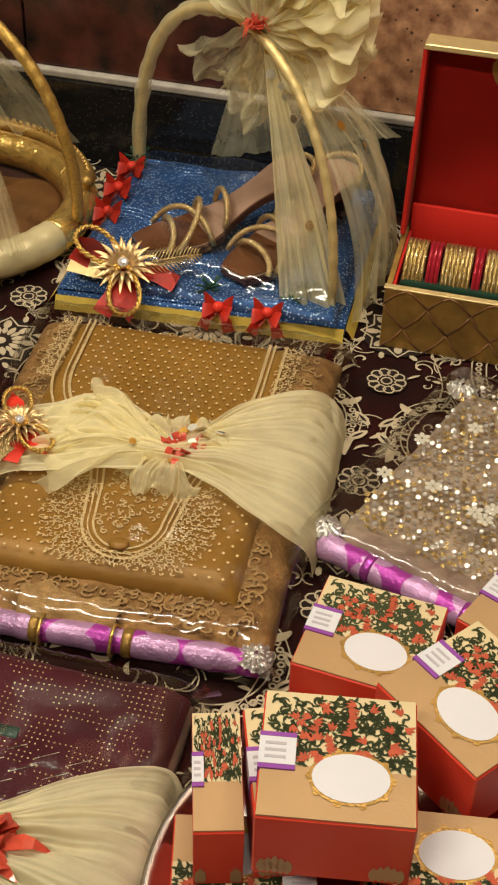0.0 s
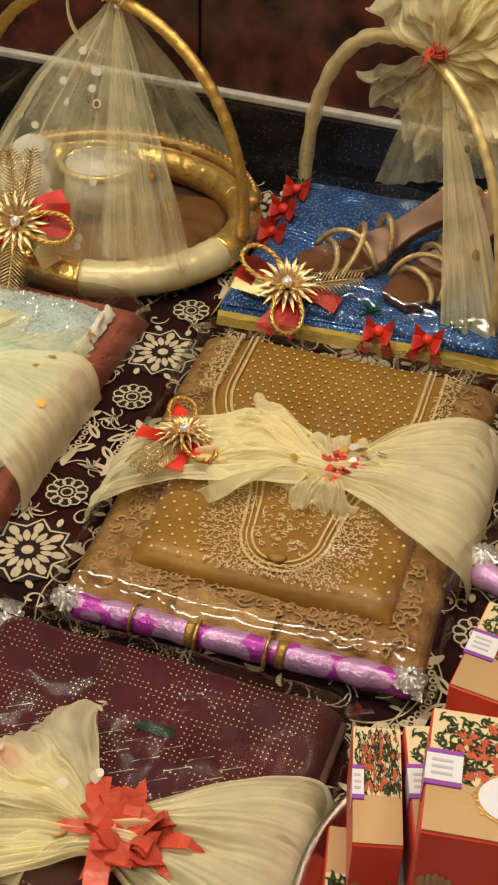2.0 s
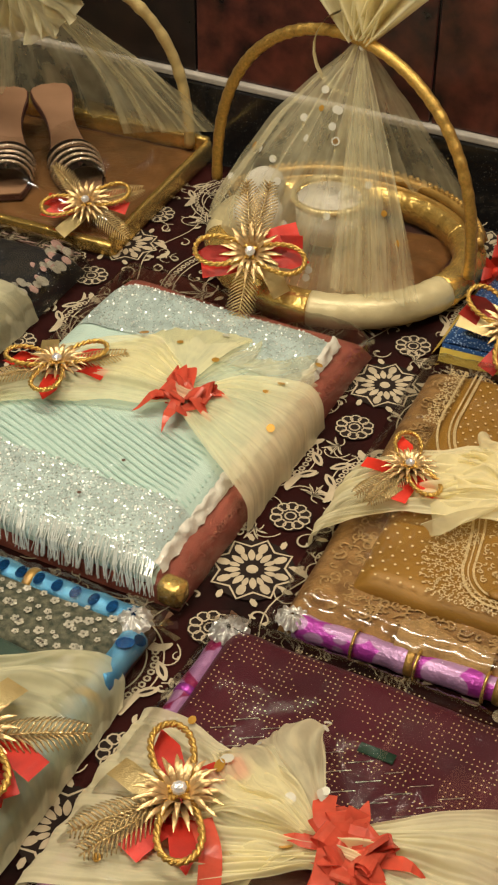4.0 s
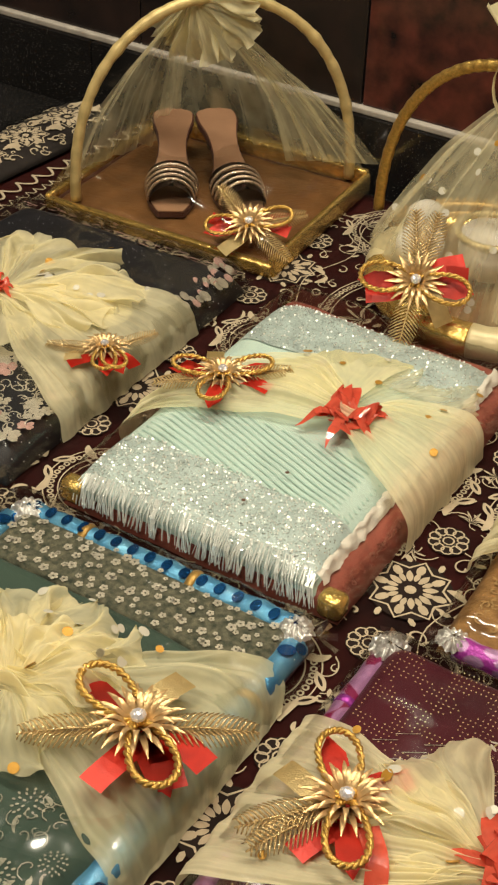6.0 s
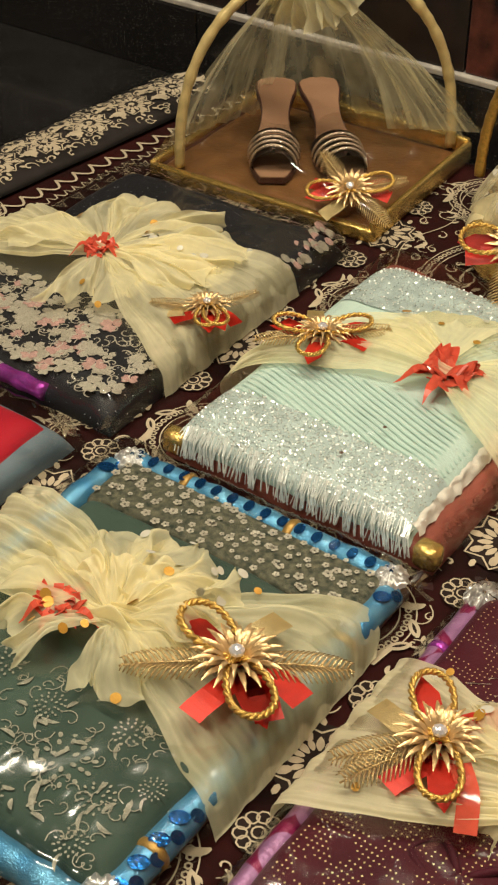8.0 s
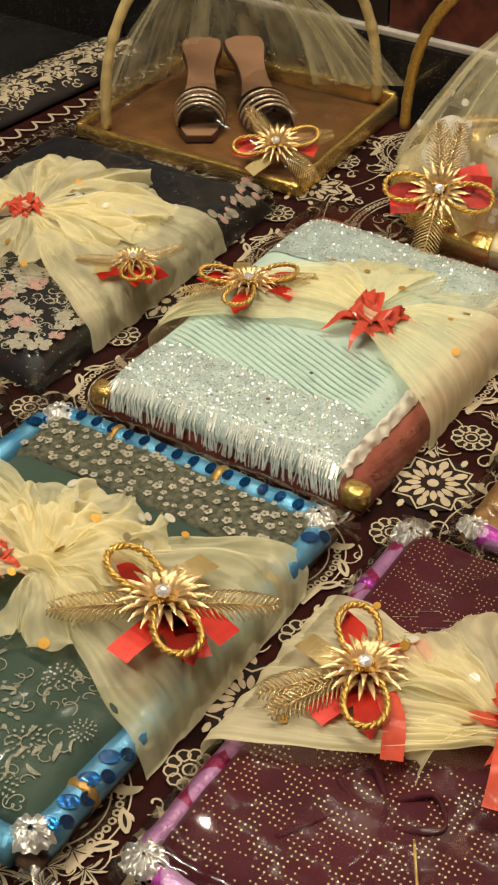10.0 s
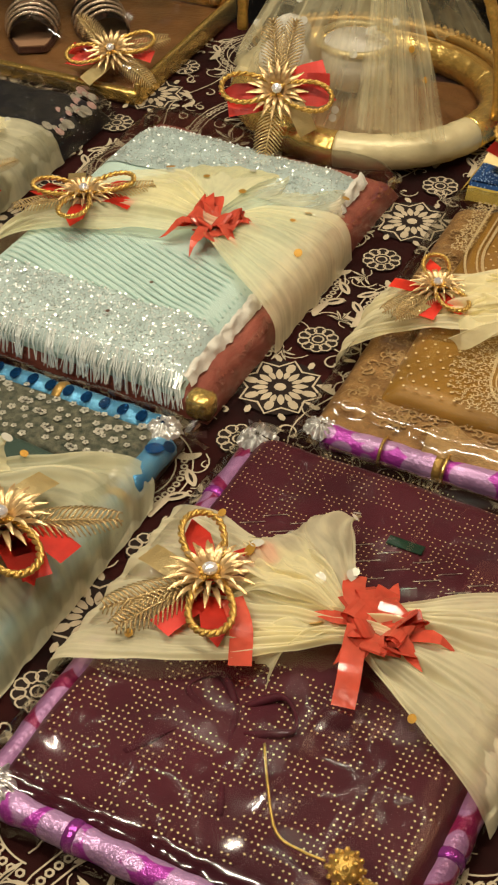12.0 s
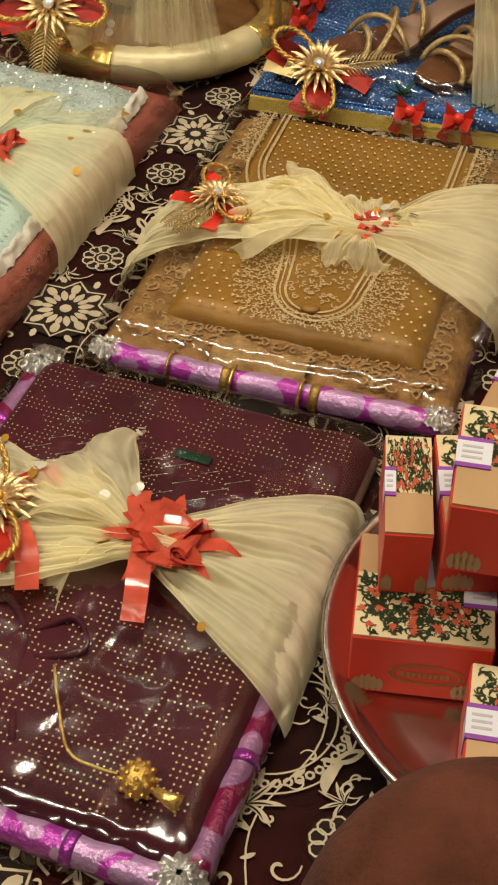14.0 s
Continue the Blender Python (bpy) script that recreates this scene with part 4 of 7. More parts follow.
def wrap(parent, x0, y0, x1, y1, h, seed=0.0, material="film", flare=0.008, local=False, soft=0.026):
    """The clear wrap round a pack, with crinkled, pinched corners."""
    bm = bmesh.new()
    pad(bm, x0 - 0.004, y0 - 0.004, x1 + 0.004, y1 + 0.004, 0.002, h, soft, 96, 0.004, seed, 0.004, 0.006)
    part("clear_wrap", bm, material, parent, "crinkled clear plastic wrap", local=local)
    bm = bmesh.new()
    for cx, cy, sx, sy in ((x0, y0, -1, -1), (x1, y0, 1, -1), (x0, y1, -1, 1), (x1, y1, 1, 1)):
        for k in range(4):
            a = math.atan2(sy, sx) + (k - 1.5) * 0.5
            L = flare * rnd.uniform(0.9, 1.6)
            p = Vector((cx - sx * 0.010, cy - sy * 0.010, h * 0.45))
            q = p + Vector((math.cos(a) * L * 1.2, math.sin(a) * L * 1.2, rnd.uniform(-0.012, 0.006)))
            w = Vector((-math.sin(a), math.cos(a), rnd.uniform(-0.6, 0.6))) * 0.005
            vs = [bm.verts.new(v) for v in (p - w * 0.4, p + w * 0.4, q + w, q - w)]
            bm.faces.new(vs)
    tagged(part("pinched_wrap", bm, material, parent, "pinched wrap ends", smooth=False, local=local), kind="stuff")


def foil_knot(parent, x, y, z, r, name="foil_knot", local=False):
    """A pleated rosette of silver foil at the tied end of a roll."""
    bm = bmesh.new()
    r *= 1.25

    def at(u, v):
        a = v * math.tau
        w = r * (0.12 + 0.88 * u) * (1 + 0.05 * math.sin(13 * a + 40 * x) + 0.12 * noise.noise((3 * math.cos(a), 3 * math.sin(a), x * 90)))
        return Vector((x + w * math.cos(a), y + w * math.sin(a), z + r * 0.45 * (1 - u * u) + 0.10 * r * u * math.sin(13 * a + 1) + 0.2 * r * noise.noise((w * 300, a * 3, y * 80))))

    grid(bm, at, 6, 68)
    return part(name, bm, "silver", parent, "crumpled silver foil knot", smooth=False, local=local)


def banded_roll(parent, a, b, r, base, stripe, names=("foil_roll", "foil_band"), period=0.085, label="", local=False):
    """A paper roll along an edge of a tray, wound with shiny bands."""
    a, b = Vector(a), Vector(b)
    bm = bmesh.new()
    tube(bm, [a.lerp(b, i / 30) for i in range(31)], lambda t: r * (1 + 0.05 * math.sin(t * 60) + 0.05 * math.sin(t * 37 + 1)), 12)
    roll = part(names[0], bm, base, parent, label, local=local)
    n = max(2, int((b - a).length / period))
    for i in range(n):
        c = a.lerp(b, (i + rnd.uniform(0.25, 0.75)) / n)
        bm = bmesh.new()
        tube(bm, [c + (b - a).normalized() * 0.0022 * (j - 2) for j in range(5)], lambda t: r * (1.03 + 0.10 * math.sin(math.pi * t)), 12)
        part(names[1], bm, stripe, roll, local=local)
    return roll


# ---- cloth gift packs ----
def flat_dots(bm, x0, y0, x1, y1, dx, dy, r, zfn, inside=lambda x, y: True, skew=0.5, n=6):
    j = 0
    y = y0
    while y < y1:
        x = x0 + (dx * skew if j % 2 else 0)
        while x < x1:
            if inside(x, y):
                disc(bm, (x, y, zfn(x, y)), r, n=n)
            x += dx
        y += dy
        j += 1


def squiggles(bm, spots, zfn, size, g, w=0.0016):
    for x, y in spots:
        a, h, s = g.uniform(0, 6.28), g.choice((-1, 1)), size * g.uniform(0.6, 1.2)
        pts = []
        for i in range(9):
            t = i / 8
            px, py = x + s * (1 - t) * math.cos(a + h * 4.5 * t), y + s * (1 - t) * math.sin(a + h * 4.5 * t)
            pts.append((px, py, zfn(px, py)))
        stroke(bm, pts, w)


def pack_brown():
    p = thing("fabric_gift_pack", 0.2, 0.16, "brown polka-dot fabric in clear film with cream tulle sash", "gift pack", "wrapped fabric packs", turn=2.5)
    bm = bmesh.new()
    pad(bm, 0.045, -0.05, 0.362, 0.366, 0.0, 0.024, 0.03, 40, 0.004, 1.0, 0.003)
    part("lace_fabric", bm, "brown_lace", p, "brown lace net fabric")
    bm = bmesh.new()
    squiggles(bm, [q for q in scatter(1300, 0.066, -0.030, 0.342, 0.346, 3) if not (0.1 < q[0] < 0.31 and 0.0 < q[1] < 0.33)], lambda x, y: 0.0258 + 0.003 * noise.noise((x * 22 + 1, y * 22, 1)), 0.008, rnd, 0.0018)
    tagged(part("lace_vines", bm, "lace_thread", p, "raised brown-gold lace vines"), kind="stuff")
    # the folded shirt piece at the far side, with its U-shaped neck border
    bm = bmesh.new()
    pad(bm, 0.088, 0.12, 0.315, 0.345, 0.022, 0.014, 0.02, 30, 0.002, 2.0, 0.003)
    part("upper_fold", bm, "brown_satin", p, "brown dotted satin fold")
    zt = lambda x, y: 0.0382 + 0.0016 * noise.noise((x * 22 + 2, y * 22, 2)) + 0.0025 * noise.noise((x * 7 + 2, y * 9, 5))
    neck = lambda x, y: ((x - 0.20) / 0.088) ** 4 + (max(0, 0.265 - y) / 0.085) ** 2.2 < 1 and y < 0.338
    bm = bmesh.new()
    flat_dots(bm, 0.11, 0.17, 0.295, 0.335, 0.0105, 0.0085, 0.0013, zt, neck)
    tagged(part("polka_dots", bm, "dot", p, "tiny cream polka dots"), kind="stuff")
    bm = bmesh.new()
    for k, wd in ((1.03, 0.003), (1.09, 0.002), (1.22, 0.0025)):
        pts = []
        for i in range(41):
            a = math.pi + math.pi * i / 40
            x = 0.20 + 0.088 * k * (abs(math.cos(a)) ** 0.6) * (1 if math.cos(a) > 0 else -1)
            y = 0.265 + 0.085 * k * math.sin(a)
            pts.append((x, y, zt(x, y) + 0.0004))
        pts = [(pts[0][0], 0.338, zt(pts[0][0], 0.33))] + pts + [(pts[-1][0], 0.338, zt(pts[-1][0], 0.33))]
        stroke(bm, pts, wd)
    squiggles(bm, [(0.20 + s * q * 0.10, y) for s in (-1, 1) for q in (1.06, 1.11, 1.16, 1.21) for y in [0.240 + 0.005 * i for i in range(20)]], lambda x, y: zt(x, y) + 0.0004, 0.0035, rnd, 0.0014)
    tagged(part("neck_border", bm, "thread_gold", p, "pale gold embroidered neck border"), kind="stuff")
    # the folded piece nearer by, with the motif and its button
    bm = bmesh.new()
    pad(bm, 0.092, 0.0, 0.326, 0.165, 0.022, 0.019, 0.022, 34, 0.002, 4.0, 0.002)
    part("lower_fold", bm, "brown_satin", p, "brown dotted satin fold with embroidery")
    zl = lambda x, y: 0.0422 + 0.0016 * noise.noise((x * 22 + 4, y * 22, 4)) + 0.0016 * noise.noise((x * 7 + 4, y * 9, 7))
    bm = bmesh.new()
    flat_dots(bm, 0.100, 0.010, 0.320, 0.15, 0.0118, 0.0098, 0.0014, zl, lambda x, y: (x - 0.218) ** 2 / 0.0048 + (y - 0.07) ** 2 / 0.008 > 1.0)
    tagged(part("polka_dots", bm, "dot", p, "tiny cream polka dots"), kind="stuff")
    bm = bmesh.new()
    for k, wd in ((1.0, 0.0022), (1.16, 0.0014), (1.32, 0.0026)):
        stroke(bm, [(0.218 + 0.030 * k * math.cos(a), 0.062 + 0.036 * k * math.sin(a), zl(0.218, 0.06) + 0.0006) for a in [math.pi + math.pi * i / 24 for i in range(25)]] , wd)
        for s in (-1, 1):
            stroke(bm, [(0.218 + s * 0.030 * k, 0.062, zl(0.2, 0.06) + 0.0006), (0.218 + s * 0.034 * k, 0.10, zl(0.2, 0.1) + 0.0006), (0.218 + s * 0.042 * k, 0.14, zl(0.2, 0.14) + 0.0006)], wd)
    spots = [(0.218 + 0.052 * q * math.cos(a), 0.066 + 0.056 * q * math.sin(a)) for q in (0.82, 0.90, 0.98, 1.06, 1.14, 1.22, 1.30, 1.38, 1.46) for a in [2.5 + 4.4 * i / 46 for i in range(47)] if 0.066 + 0.056 * q * math.sin(a) > 0.004]
    squiggles(bm, spots + scatter(130, 0.192, 0.040, 0.244, 0.125, 5), lambda x, y: zl(x, y) + 0.0005, 0.0036, rnd, 0.0011)
    tagged(part("embroidery", bm, "thread_gold", p, "pale gold thread embroidery"), kind="stuff")
    bm = bmesh.new()
    bmesh.ops.create_uvsphere(bm, u_segments=12, v_segments=6, radius=0.009)
    bmesh.ops.scale(bm, vec=(1, 0.8, 0.35), verts=bm.verts)
    bmesh.ops.translate(bm, vec=(0.218, 0.030, 0.0435), verts=bm.verts)
    part("button", bm, "brown_satin", p, "brown covered button")
    banded_roll(p, (0.062, -0.050, 0.013), (0.356, -0.048, 0.013), 0.0115, "petal_foil", "gold_paper", ("foil_roll", "net_tie"), 0.12, label="lilac glitter paper roll with magenta foil petals")
    # loose end of the net fabric over the roll
    bm = bmesh.new()
    grid(bm, lambda u, v: Vector((0.150 + 0.085 * u, -0.022 - 0.026 * v + 0.006 * noise.noise((u * 6, v * 3, 4)), 0.033 + 0.005 * math.sin(7 * u) - 0.012 * v * v)), 24, 8)
    part("net_end", bm, "lace_thread", p, "loose brown net end over the roll")
    for x, y in ((0.058, -0.05), (0.352, -0.048)):
        foil_knot(p, x, y, 0.019999999999999997, 0.012, "foil_knot")
    for x in (0.118, 0.175, 0.235):
        bm = bmesh.new()
        tube(bm, ring_path(0, 0, 0, 0.0137, 14), 0.0016, 5, closed=True)
        bmesh.ops.transform(bm, matrix=pose(x, -0.0515, 0.015, 0, 90, 0), verts=bm.verts)
        part("gold_tie", bm, "gold", p, "thin gold foil tie")
    wrap(p, 0.040, -0.064, 0.372, 0.370, 0.047, 11.0, soft=0.030)
    bm = pleated([(0.030, 0.055, 0.150, 0.004), (0.036, 0.055, 0.155, 0.026), (0.060, 0.062, 0.165, 0.044), (0.100, 0.085, 0.185, 0.052), (0.155, 0.092, 0.205, 0.060), (0.205, 0.108, 0.182, 0.060), (0.240, 0.120, 0.155, 0.058), (0.285, 0.102, 0.215, 0.055), (0.345, 0.072, 0.262, 0.049), (0.374, 0.066, 0.265, 0.031), (0.381, 0.062, 0.265, 0.004)], seed=1.0, amp=0.006, pleats=7)
    part("tulle_sash", bm, "tulle", p, "pleated cream tulle sash")
    for px, py, pz, way, open_, size, lift, ruf, seed in ((0.240, 0.138, 0.058, 75, 130, 0.055, 0.016, 5, 2.0), (0.236, 0.135, 0.057, 262, 110, 0.045, 0.012, 5, 4.0),
                                                          (0.232, 0.138, 0.057, 176, 80, 0.135, 0.020, 7, 6.0), (0.232, 0.138, 0.060, 166, 60, 0.120, 0.022, 6, 8.0)):
        bm = bmesh.new()
        part("tulle_ruffle", fan(bm, (px, py, pz), way, open_, size, lift, ruf, 0.012, seed), "tulle_thin", p, "gathered tulle ruffle")
    curl_bow(p, 0.246, 0.142, 0.056, 0.020, 3)
    brooch(p, 0.098, 0.136, 0.052, 38, 0.026, (75, -80), (150, -120, -140), (200, 215))
    sequins(p, scatter(14, 0.12, 0.09, 0.35, 0.22, 31), lambda x, y: 0.088, 1)


def pack_mint():
    p = thing("fabric_gift_pack", -0.19, 0.14, "mint green ribbed saree with silver glitter border, on rust cloth", "gift pack", "wrapped fabric packs")
    bm = bmesh.new()
    pad(bm, -0.345, -0.078, -0.034, 0.362, 0.0, 0.025, 0.020, 36, 0.004, 21.0, 0.004)
    part("rust_base", bm, "rust", p, "rust brown folded cloth")
    bm = bmesh.new()
    pad(bm, -0.338, -0.074, -0.062, 0.335, 0.018, 0.026, 0.040, 44, 0.003, 22.0, 0.005)
    part("mint_fold", bm, "mint", p, "mint green ribbed fabric")
    def zm(x, y):
        k = [min(1.0, max(0.0, q / 0.040)) for q in (x + 0.338, -0.062 - x, y + 0.074, 0.335 - y)]
        ro = math.prod(math.sqrt(max(0, 1 - (1 - q) ** 2)) for q in (min(k[0], k[1]), min(k[2], k[3])))
        return 0.0185 + ro * (0.0262 + 0.0024 * noise.noise((x * 22 + 22, y * 22, 22)) + 0.004 * noise.noise((x * 7 + 22, y * 9, 25)))

    bm = bmesh.new()
    for x0, y0, x1, y1 in ((-0.32, -0.005, -0.075, 0.10), (-0.235, 0.16, -0.078, 0.30)):
        s = -0.05
        while s < 0.36:
            pts = []
            for i in range(13):
                x = x0 + (x1 - x0) * i / 12
                y = y0 + s - (x - x0) * 0.36
                if y0 <= y <= y1:
                    pts.append((x, y, zm(x, y) + 0.0004))
            if len(pts) > 2:
                stroke(bm, pts, 0.0020)
            s += 0.0078
    tagged(part("rib_lines", bm, "mint_dark", p, "dark slanting ribs of the weave"), kind="stuff")
    bm = bmesh.new()
    grid(bm, lambda u, v: Vector((-0.332 + 0.264 * u, -0.0735 + 0.082 * v, zm(-0.332 + 0.264 * u, -0.0735 + 0.082 * v) + 0.0010)), 40, 24)
    part("glitter_border", bm, "mint_glitter", p, "silver glitter border of the saree")
    bm = bmesh.new()
    grid(bm, lambda u, v: Vector((-0.330 + 0.262 * u, 0.225 + 0.107 * v, zm(-0.330 + 0.262 * u, 0.225 + 0.107 * v) + 0.0008)), 30, 20)
    part("glitter_border", bm, "mint_glitter", p, "silver glitter border of the saree")
    # fringe strands, whitened so they also paint the glare along the front
    bm = bmesh.new()
    for i in range(190):
        x = -0.333 + 0.268 * rnd.random()
        w, lean = 0.0007 + 0.0008 * rnd.random(), rnd.uniform(-0.003, 0.014)
        y, z = -0.0815 - 0.002 * rnd.random(), 0.010 + 0.006 * rnd.random()
        tube(bm, [(x, -0.060, zm(x, -0.060) + 0.001), (x + lean * 0.4, -0.075, 0.028), (x + lean, y, z)], w * 0.6, 4)
    tagged(part("silver_glare_fringe", bm, "glitter_white", p, "hanging silver fringe that also stands in for glare", smooth=False), kind="stuff")
    bm = bmesh.new()
    grid(bm, lambda u, v: Vector((-0.066 + 0.009 * v + 0.005 * noise.noise((u * 34, v * 2, 3)), -0.066 + 0.395 * u, 0.040 - 0.012 * v * v + 0.004 * noise.noise((u * 42, v * 3, 6)))), 110, 5)
    tagged(part("white_edging", bm, "petal_white", p, "white frilled edging"), kind="stuff")
    bm = bmesh.new()
    g = random.Random(17)
    for x, y in scatter(1500, -0.330, -0.070, -0.075, 0.012, 61) + scatter(900, -0.325, 0.225, -0.075, 0.328, 62):
        disc(bm, (x, y, zm(x, y) + 0.0016), g.uniform(0.0007, 0.0016), (g.gauss(0, 0.5), g.gauss(0, 0.5), 1), 5)
    tagged(part("glitter", bm, "glitter_white", p, "loose silver glitter", smooth=False), kind="stuff")
    for x, y in ((-0.336, -0.070), (-0.044, -0.072)):
        bm = bmesh.new()
        box(bm, x - 0.013, y - 0.010, 0.004, x + 0.013, y + 0.012, 0.029, 0.006)
        part("gold_corner", bm, "gold", p, "shiny gold foil corner")
    bm = bmesh.new()
    squiggles(bm, scatter(240, -0.058, -0.07, -0.038, 0.35, 8), lambda x, y: 0.0228, 0.004, rnd, 0.001)
    tagged(part("rust_embossing", bm, "rust", p, "raised thread pattern"), kind="stuff")
    wrap(p, -0.346, -0.084, -0.033, 0.362, 0.049, 33.0)
    bm = pleated([(-0.352, 0.030, 0.115, 0.004), (-0.347, 0.030, 0.115, 0.036), (-0.310, 0.060, 0.155, 0.054), (-0.235, 0.095, 0.215, 0.057), (-0.18, 0.110, 0.190, 0.058), (-0.149, 0.120, 0.158, 0.058), (-0.11, 0.090, 0.200, 0.056), (-0.055, 0.055, 0.222, 0.051), (-0.032, 0.046, 0.222, 0.034), (-0.026, 0.040, 0.220, 0.004)], seed=9.0, amp=0.004, pleats=5)
    part("tulle_sash", bm, "tulle_thin", p, "pleated cream tulle sash")
    bm = bmesh.new()
    part("tulle_ruffle", fan(bm, (-0.155, 0.145, 0.058), 130, 95, 0.155, 0.004, 2, 0.003, 2.0), "tulle", p, "smooth spread tulle end")
    bm = bmesh.new()
    part("tulle_ruffle", fan(bm, (-0.155, 0.145, 0.057), 62, 60, 0.165, 0.002, 2, 0.003, 5.0), "tulle_sheer", p, "smooth spread tulle end")
    curl_bow(p, -0.147, 0.136, 0.057, 0.032, 5)
    brooch(p, -0.284, 0.118, 0.055, 34, 0.030, (20, 160, -110), (150, -20, 100), (190, 10))
    sequins(p, [(-0.27, 0.215), (-0.235, 0.225), (-0.12, 0.075), (-0.09, 0.12), (-0.075, 0.10), (-0.10, 0.2), (-0.055, 0.09), (-0.17, 0.26)], lambda x, y: 0.086, 2)
    bm = bmesh.new()
    for x, y in ((-0.154, 0.031), (-0.167, -0.028)):
        disc(bm, (x, y, 0.0520), 0.0022, n=8)
    tagged(part("black_spots", bm, "board", p, "tiny black spots"), kind="stuff")


def pack_green():
    p = thing("fabric_gift_pack", -0.2, -0.33, "bottle green embroidered fabric with silver lace and blue rolls", "gift pack", "wrapped fabric packs")
    bm = bmesh.new()
    box(bm, -0.366, -0.54, 0.0, -0.036, -0.113, 0.010, 0.004)
    part("tray_board", bm, "board", p, "dark card tray")
    bm = bmesh.new()
    pad(bm, -0.345, -0.525, -0.05, -0.19, 0.010, 0.025, 0.022, 36, 0.004, 41.0, 0.005)
    part("green_fold", bm, "green", p, "bottle green georgette fold")
    zg = lambda x, y: 0.0358 + 0.003 * noise.noise((x * 22 + 41, y * 22, 41)) + 0.004 * noise.noise((x * 7 + 41, y * 9, 44))
    bm = bmesh.new()
    pad(bm, -0.348, -0.20, -0.048, -0.128, 0.010, 0.020, 0.010, 30, 0.003, 43.0, 0.002)
    part("lace_border", bm, "lace_silver", p, "silver and gold lace border")
    bm = bmesh.new()
    for x, y in [(-0.338 + 0.0125 * i + 0.006 * (j % 2) + rnd.uniform(-0.005, 0.005), -0.188 + 0.0125 * j + rnd.uniform(-0.005, 0.005)) for i in range(23) for j in range(5)]:
        r = rnd.uniform(0.0024, 0.0052)
        for k in range(5):
            disc(bm, (x + r * 0.6 * math.cos(k * 1.257), y + r * 0.6 * math.sin(k * 1.257), 0.0318), r * 0.45, n=6)
    tagged(part("lace_flowers", bm, "thread_silver", p, "small silver lace flowers"), kind="stuff")
    bm = bmesh.new()

    def paisley(x, y, s):
        for ring, cnt in ((1.0, 13), (0.72, 10), (0.4, 6)):
            for k in range(cnt):
                a = k * math.tau / cnt
                q = s * ring
                disc(bm, (x + q * math.cos(a), y + q * 1.05 * math.sin(a), zg(x, y) + 0.001), s * 0.085, n=6, sx=1.5, turn=a)
        leaf_shape(bm, x, y - s, zg(x, y) + 0.001, s * 1.3, s * 0.25, -1.57, 0.5)

    for x, y, s in ((-0.145, -0.455, 0.024), (-0.215, -0.49, 0.020), (-0.10, -0.47, 0.014), (-0.27, -0.45, 0.022), (-0.30, -0.50, 0.015), (-0.17, -0.515, 0.013), (-0.09, -0.51, 0.012), (-0.25, -0.405, 0.014), (-0.32, -0.42, 0.014), (-0.12, -0.405, 0.013), (-0.19, -0.42, 0.012), (-0.07, -0.44, 0.010)):
        paisley(x, y, s)
    for x, y in scatter(42, -0.33, -0.52, -0.07, -0.39, 14):
        leaf_shape(bm, x, y, zg(x, y) + 0.0008, rnd.uniform(0.010, 0.016), 0.004, rnd.uniform(0, 6.3), 0.5)
    squiggles(bm, scatter(110, -0.335, -0.52, -0.062, -0.385, 15), lambda x, y: zg(x, y) + 0.0008, 0.010, rnd, 0.0009)
    tagged(part("embroidery", bm, "thread_dim", p, "silver thread and bead embroidery"), kind="stuff")
    for a, b in (((-0.352, -0.124, 0.018), (-0.050, -0.120, 0.018)), ((-0.358, -0.52, 0.016), (-0.358, -0.14, 0.016)), ((-0.046, -0.525, 0.016), (-0.046, -0.135, 0.016)), ((-0.34, -0.536, 0.016), (-0.055, -0.536, 0.016))):
        banded_roll(p, a, b, 0.0135, "blue_film", "gold_paper", ("foil_roll", "gold_tie"), 0.16, label="blue glitter film roll")
    bm = bmesh.new()
    for i in range(16):
        for x in (-0.046, -0.358):
            if -0.435 < -0.515 + 0.024 * i < -0.170:      # covered by the sash
                continue
            disc(bm, (x + 0.003, -0.515 + 0.024 * i, 0.0302), 0.0085, (0.1, 0, 1), 12, 0.75, 0.6)
            disc(bm, (x + 0.0105, -0.503 + 0.024 * i, 0.0250), 0.007, (1, 0, 0.8), 12, 0.75, 0.6)
        disc(bm, (-0.34 + 0.019 * i, -0.1245, 0.0322), 0.007, (0, -0.1, 1), 12, 0.7)
    tagged(part("blue_spots", bm, "blue_foil", p, "round deep blue foil spots", smooth=False), kind="stuff")
    for x, y in ((-0.345, -0.128), (-0.052, -0.126), (-0.050, -0.525)):
        foil_knot(p, x, y, 0.026, 0.014, "foil_flower")
    wrap(p, -0.376, -0.552, -0.026, -0.106, 0.042, 47.0, flare=0.012)
    bm = pleated([(-0.388, -0.36, -0.23, 0.004), (-0.382, -0.365, -0.23, 0.042), (-0.29, -0.365, -0.25, 0.056), (-0.22, -0.355, -0.295, 0.060), (-0.185, -0.350, -0.305, 0.060), (-0.12, -0.385, -0.240, 0.055), (-0.075, -0.408, -0.190, 0.046), (-0.045, -0.418, -0.174, 0.035), (-0.030, -0.424, -0.180, 0.018), (-0.020, -0.430, -0.200, 0.004)], seed=13.0, amp=0.011, pleats=5)
    part("tulle_sash", bm, "tulle_thin", p, "pleated cream tulle sash")
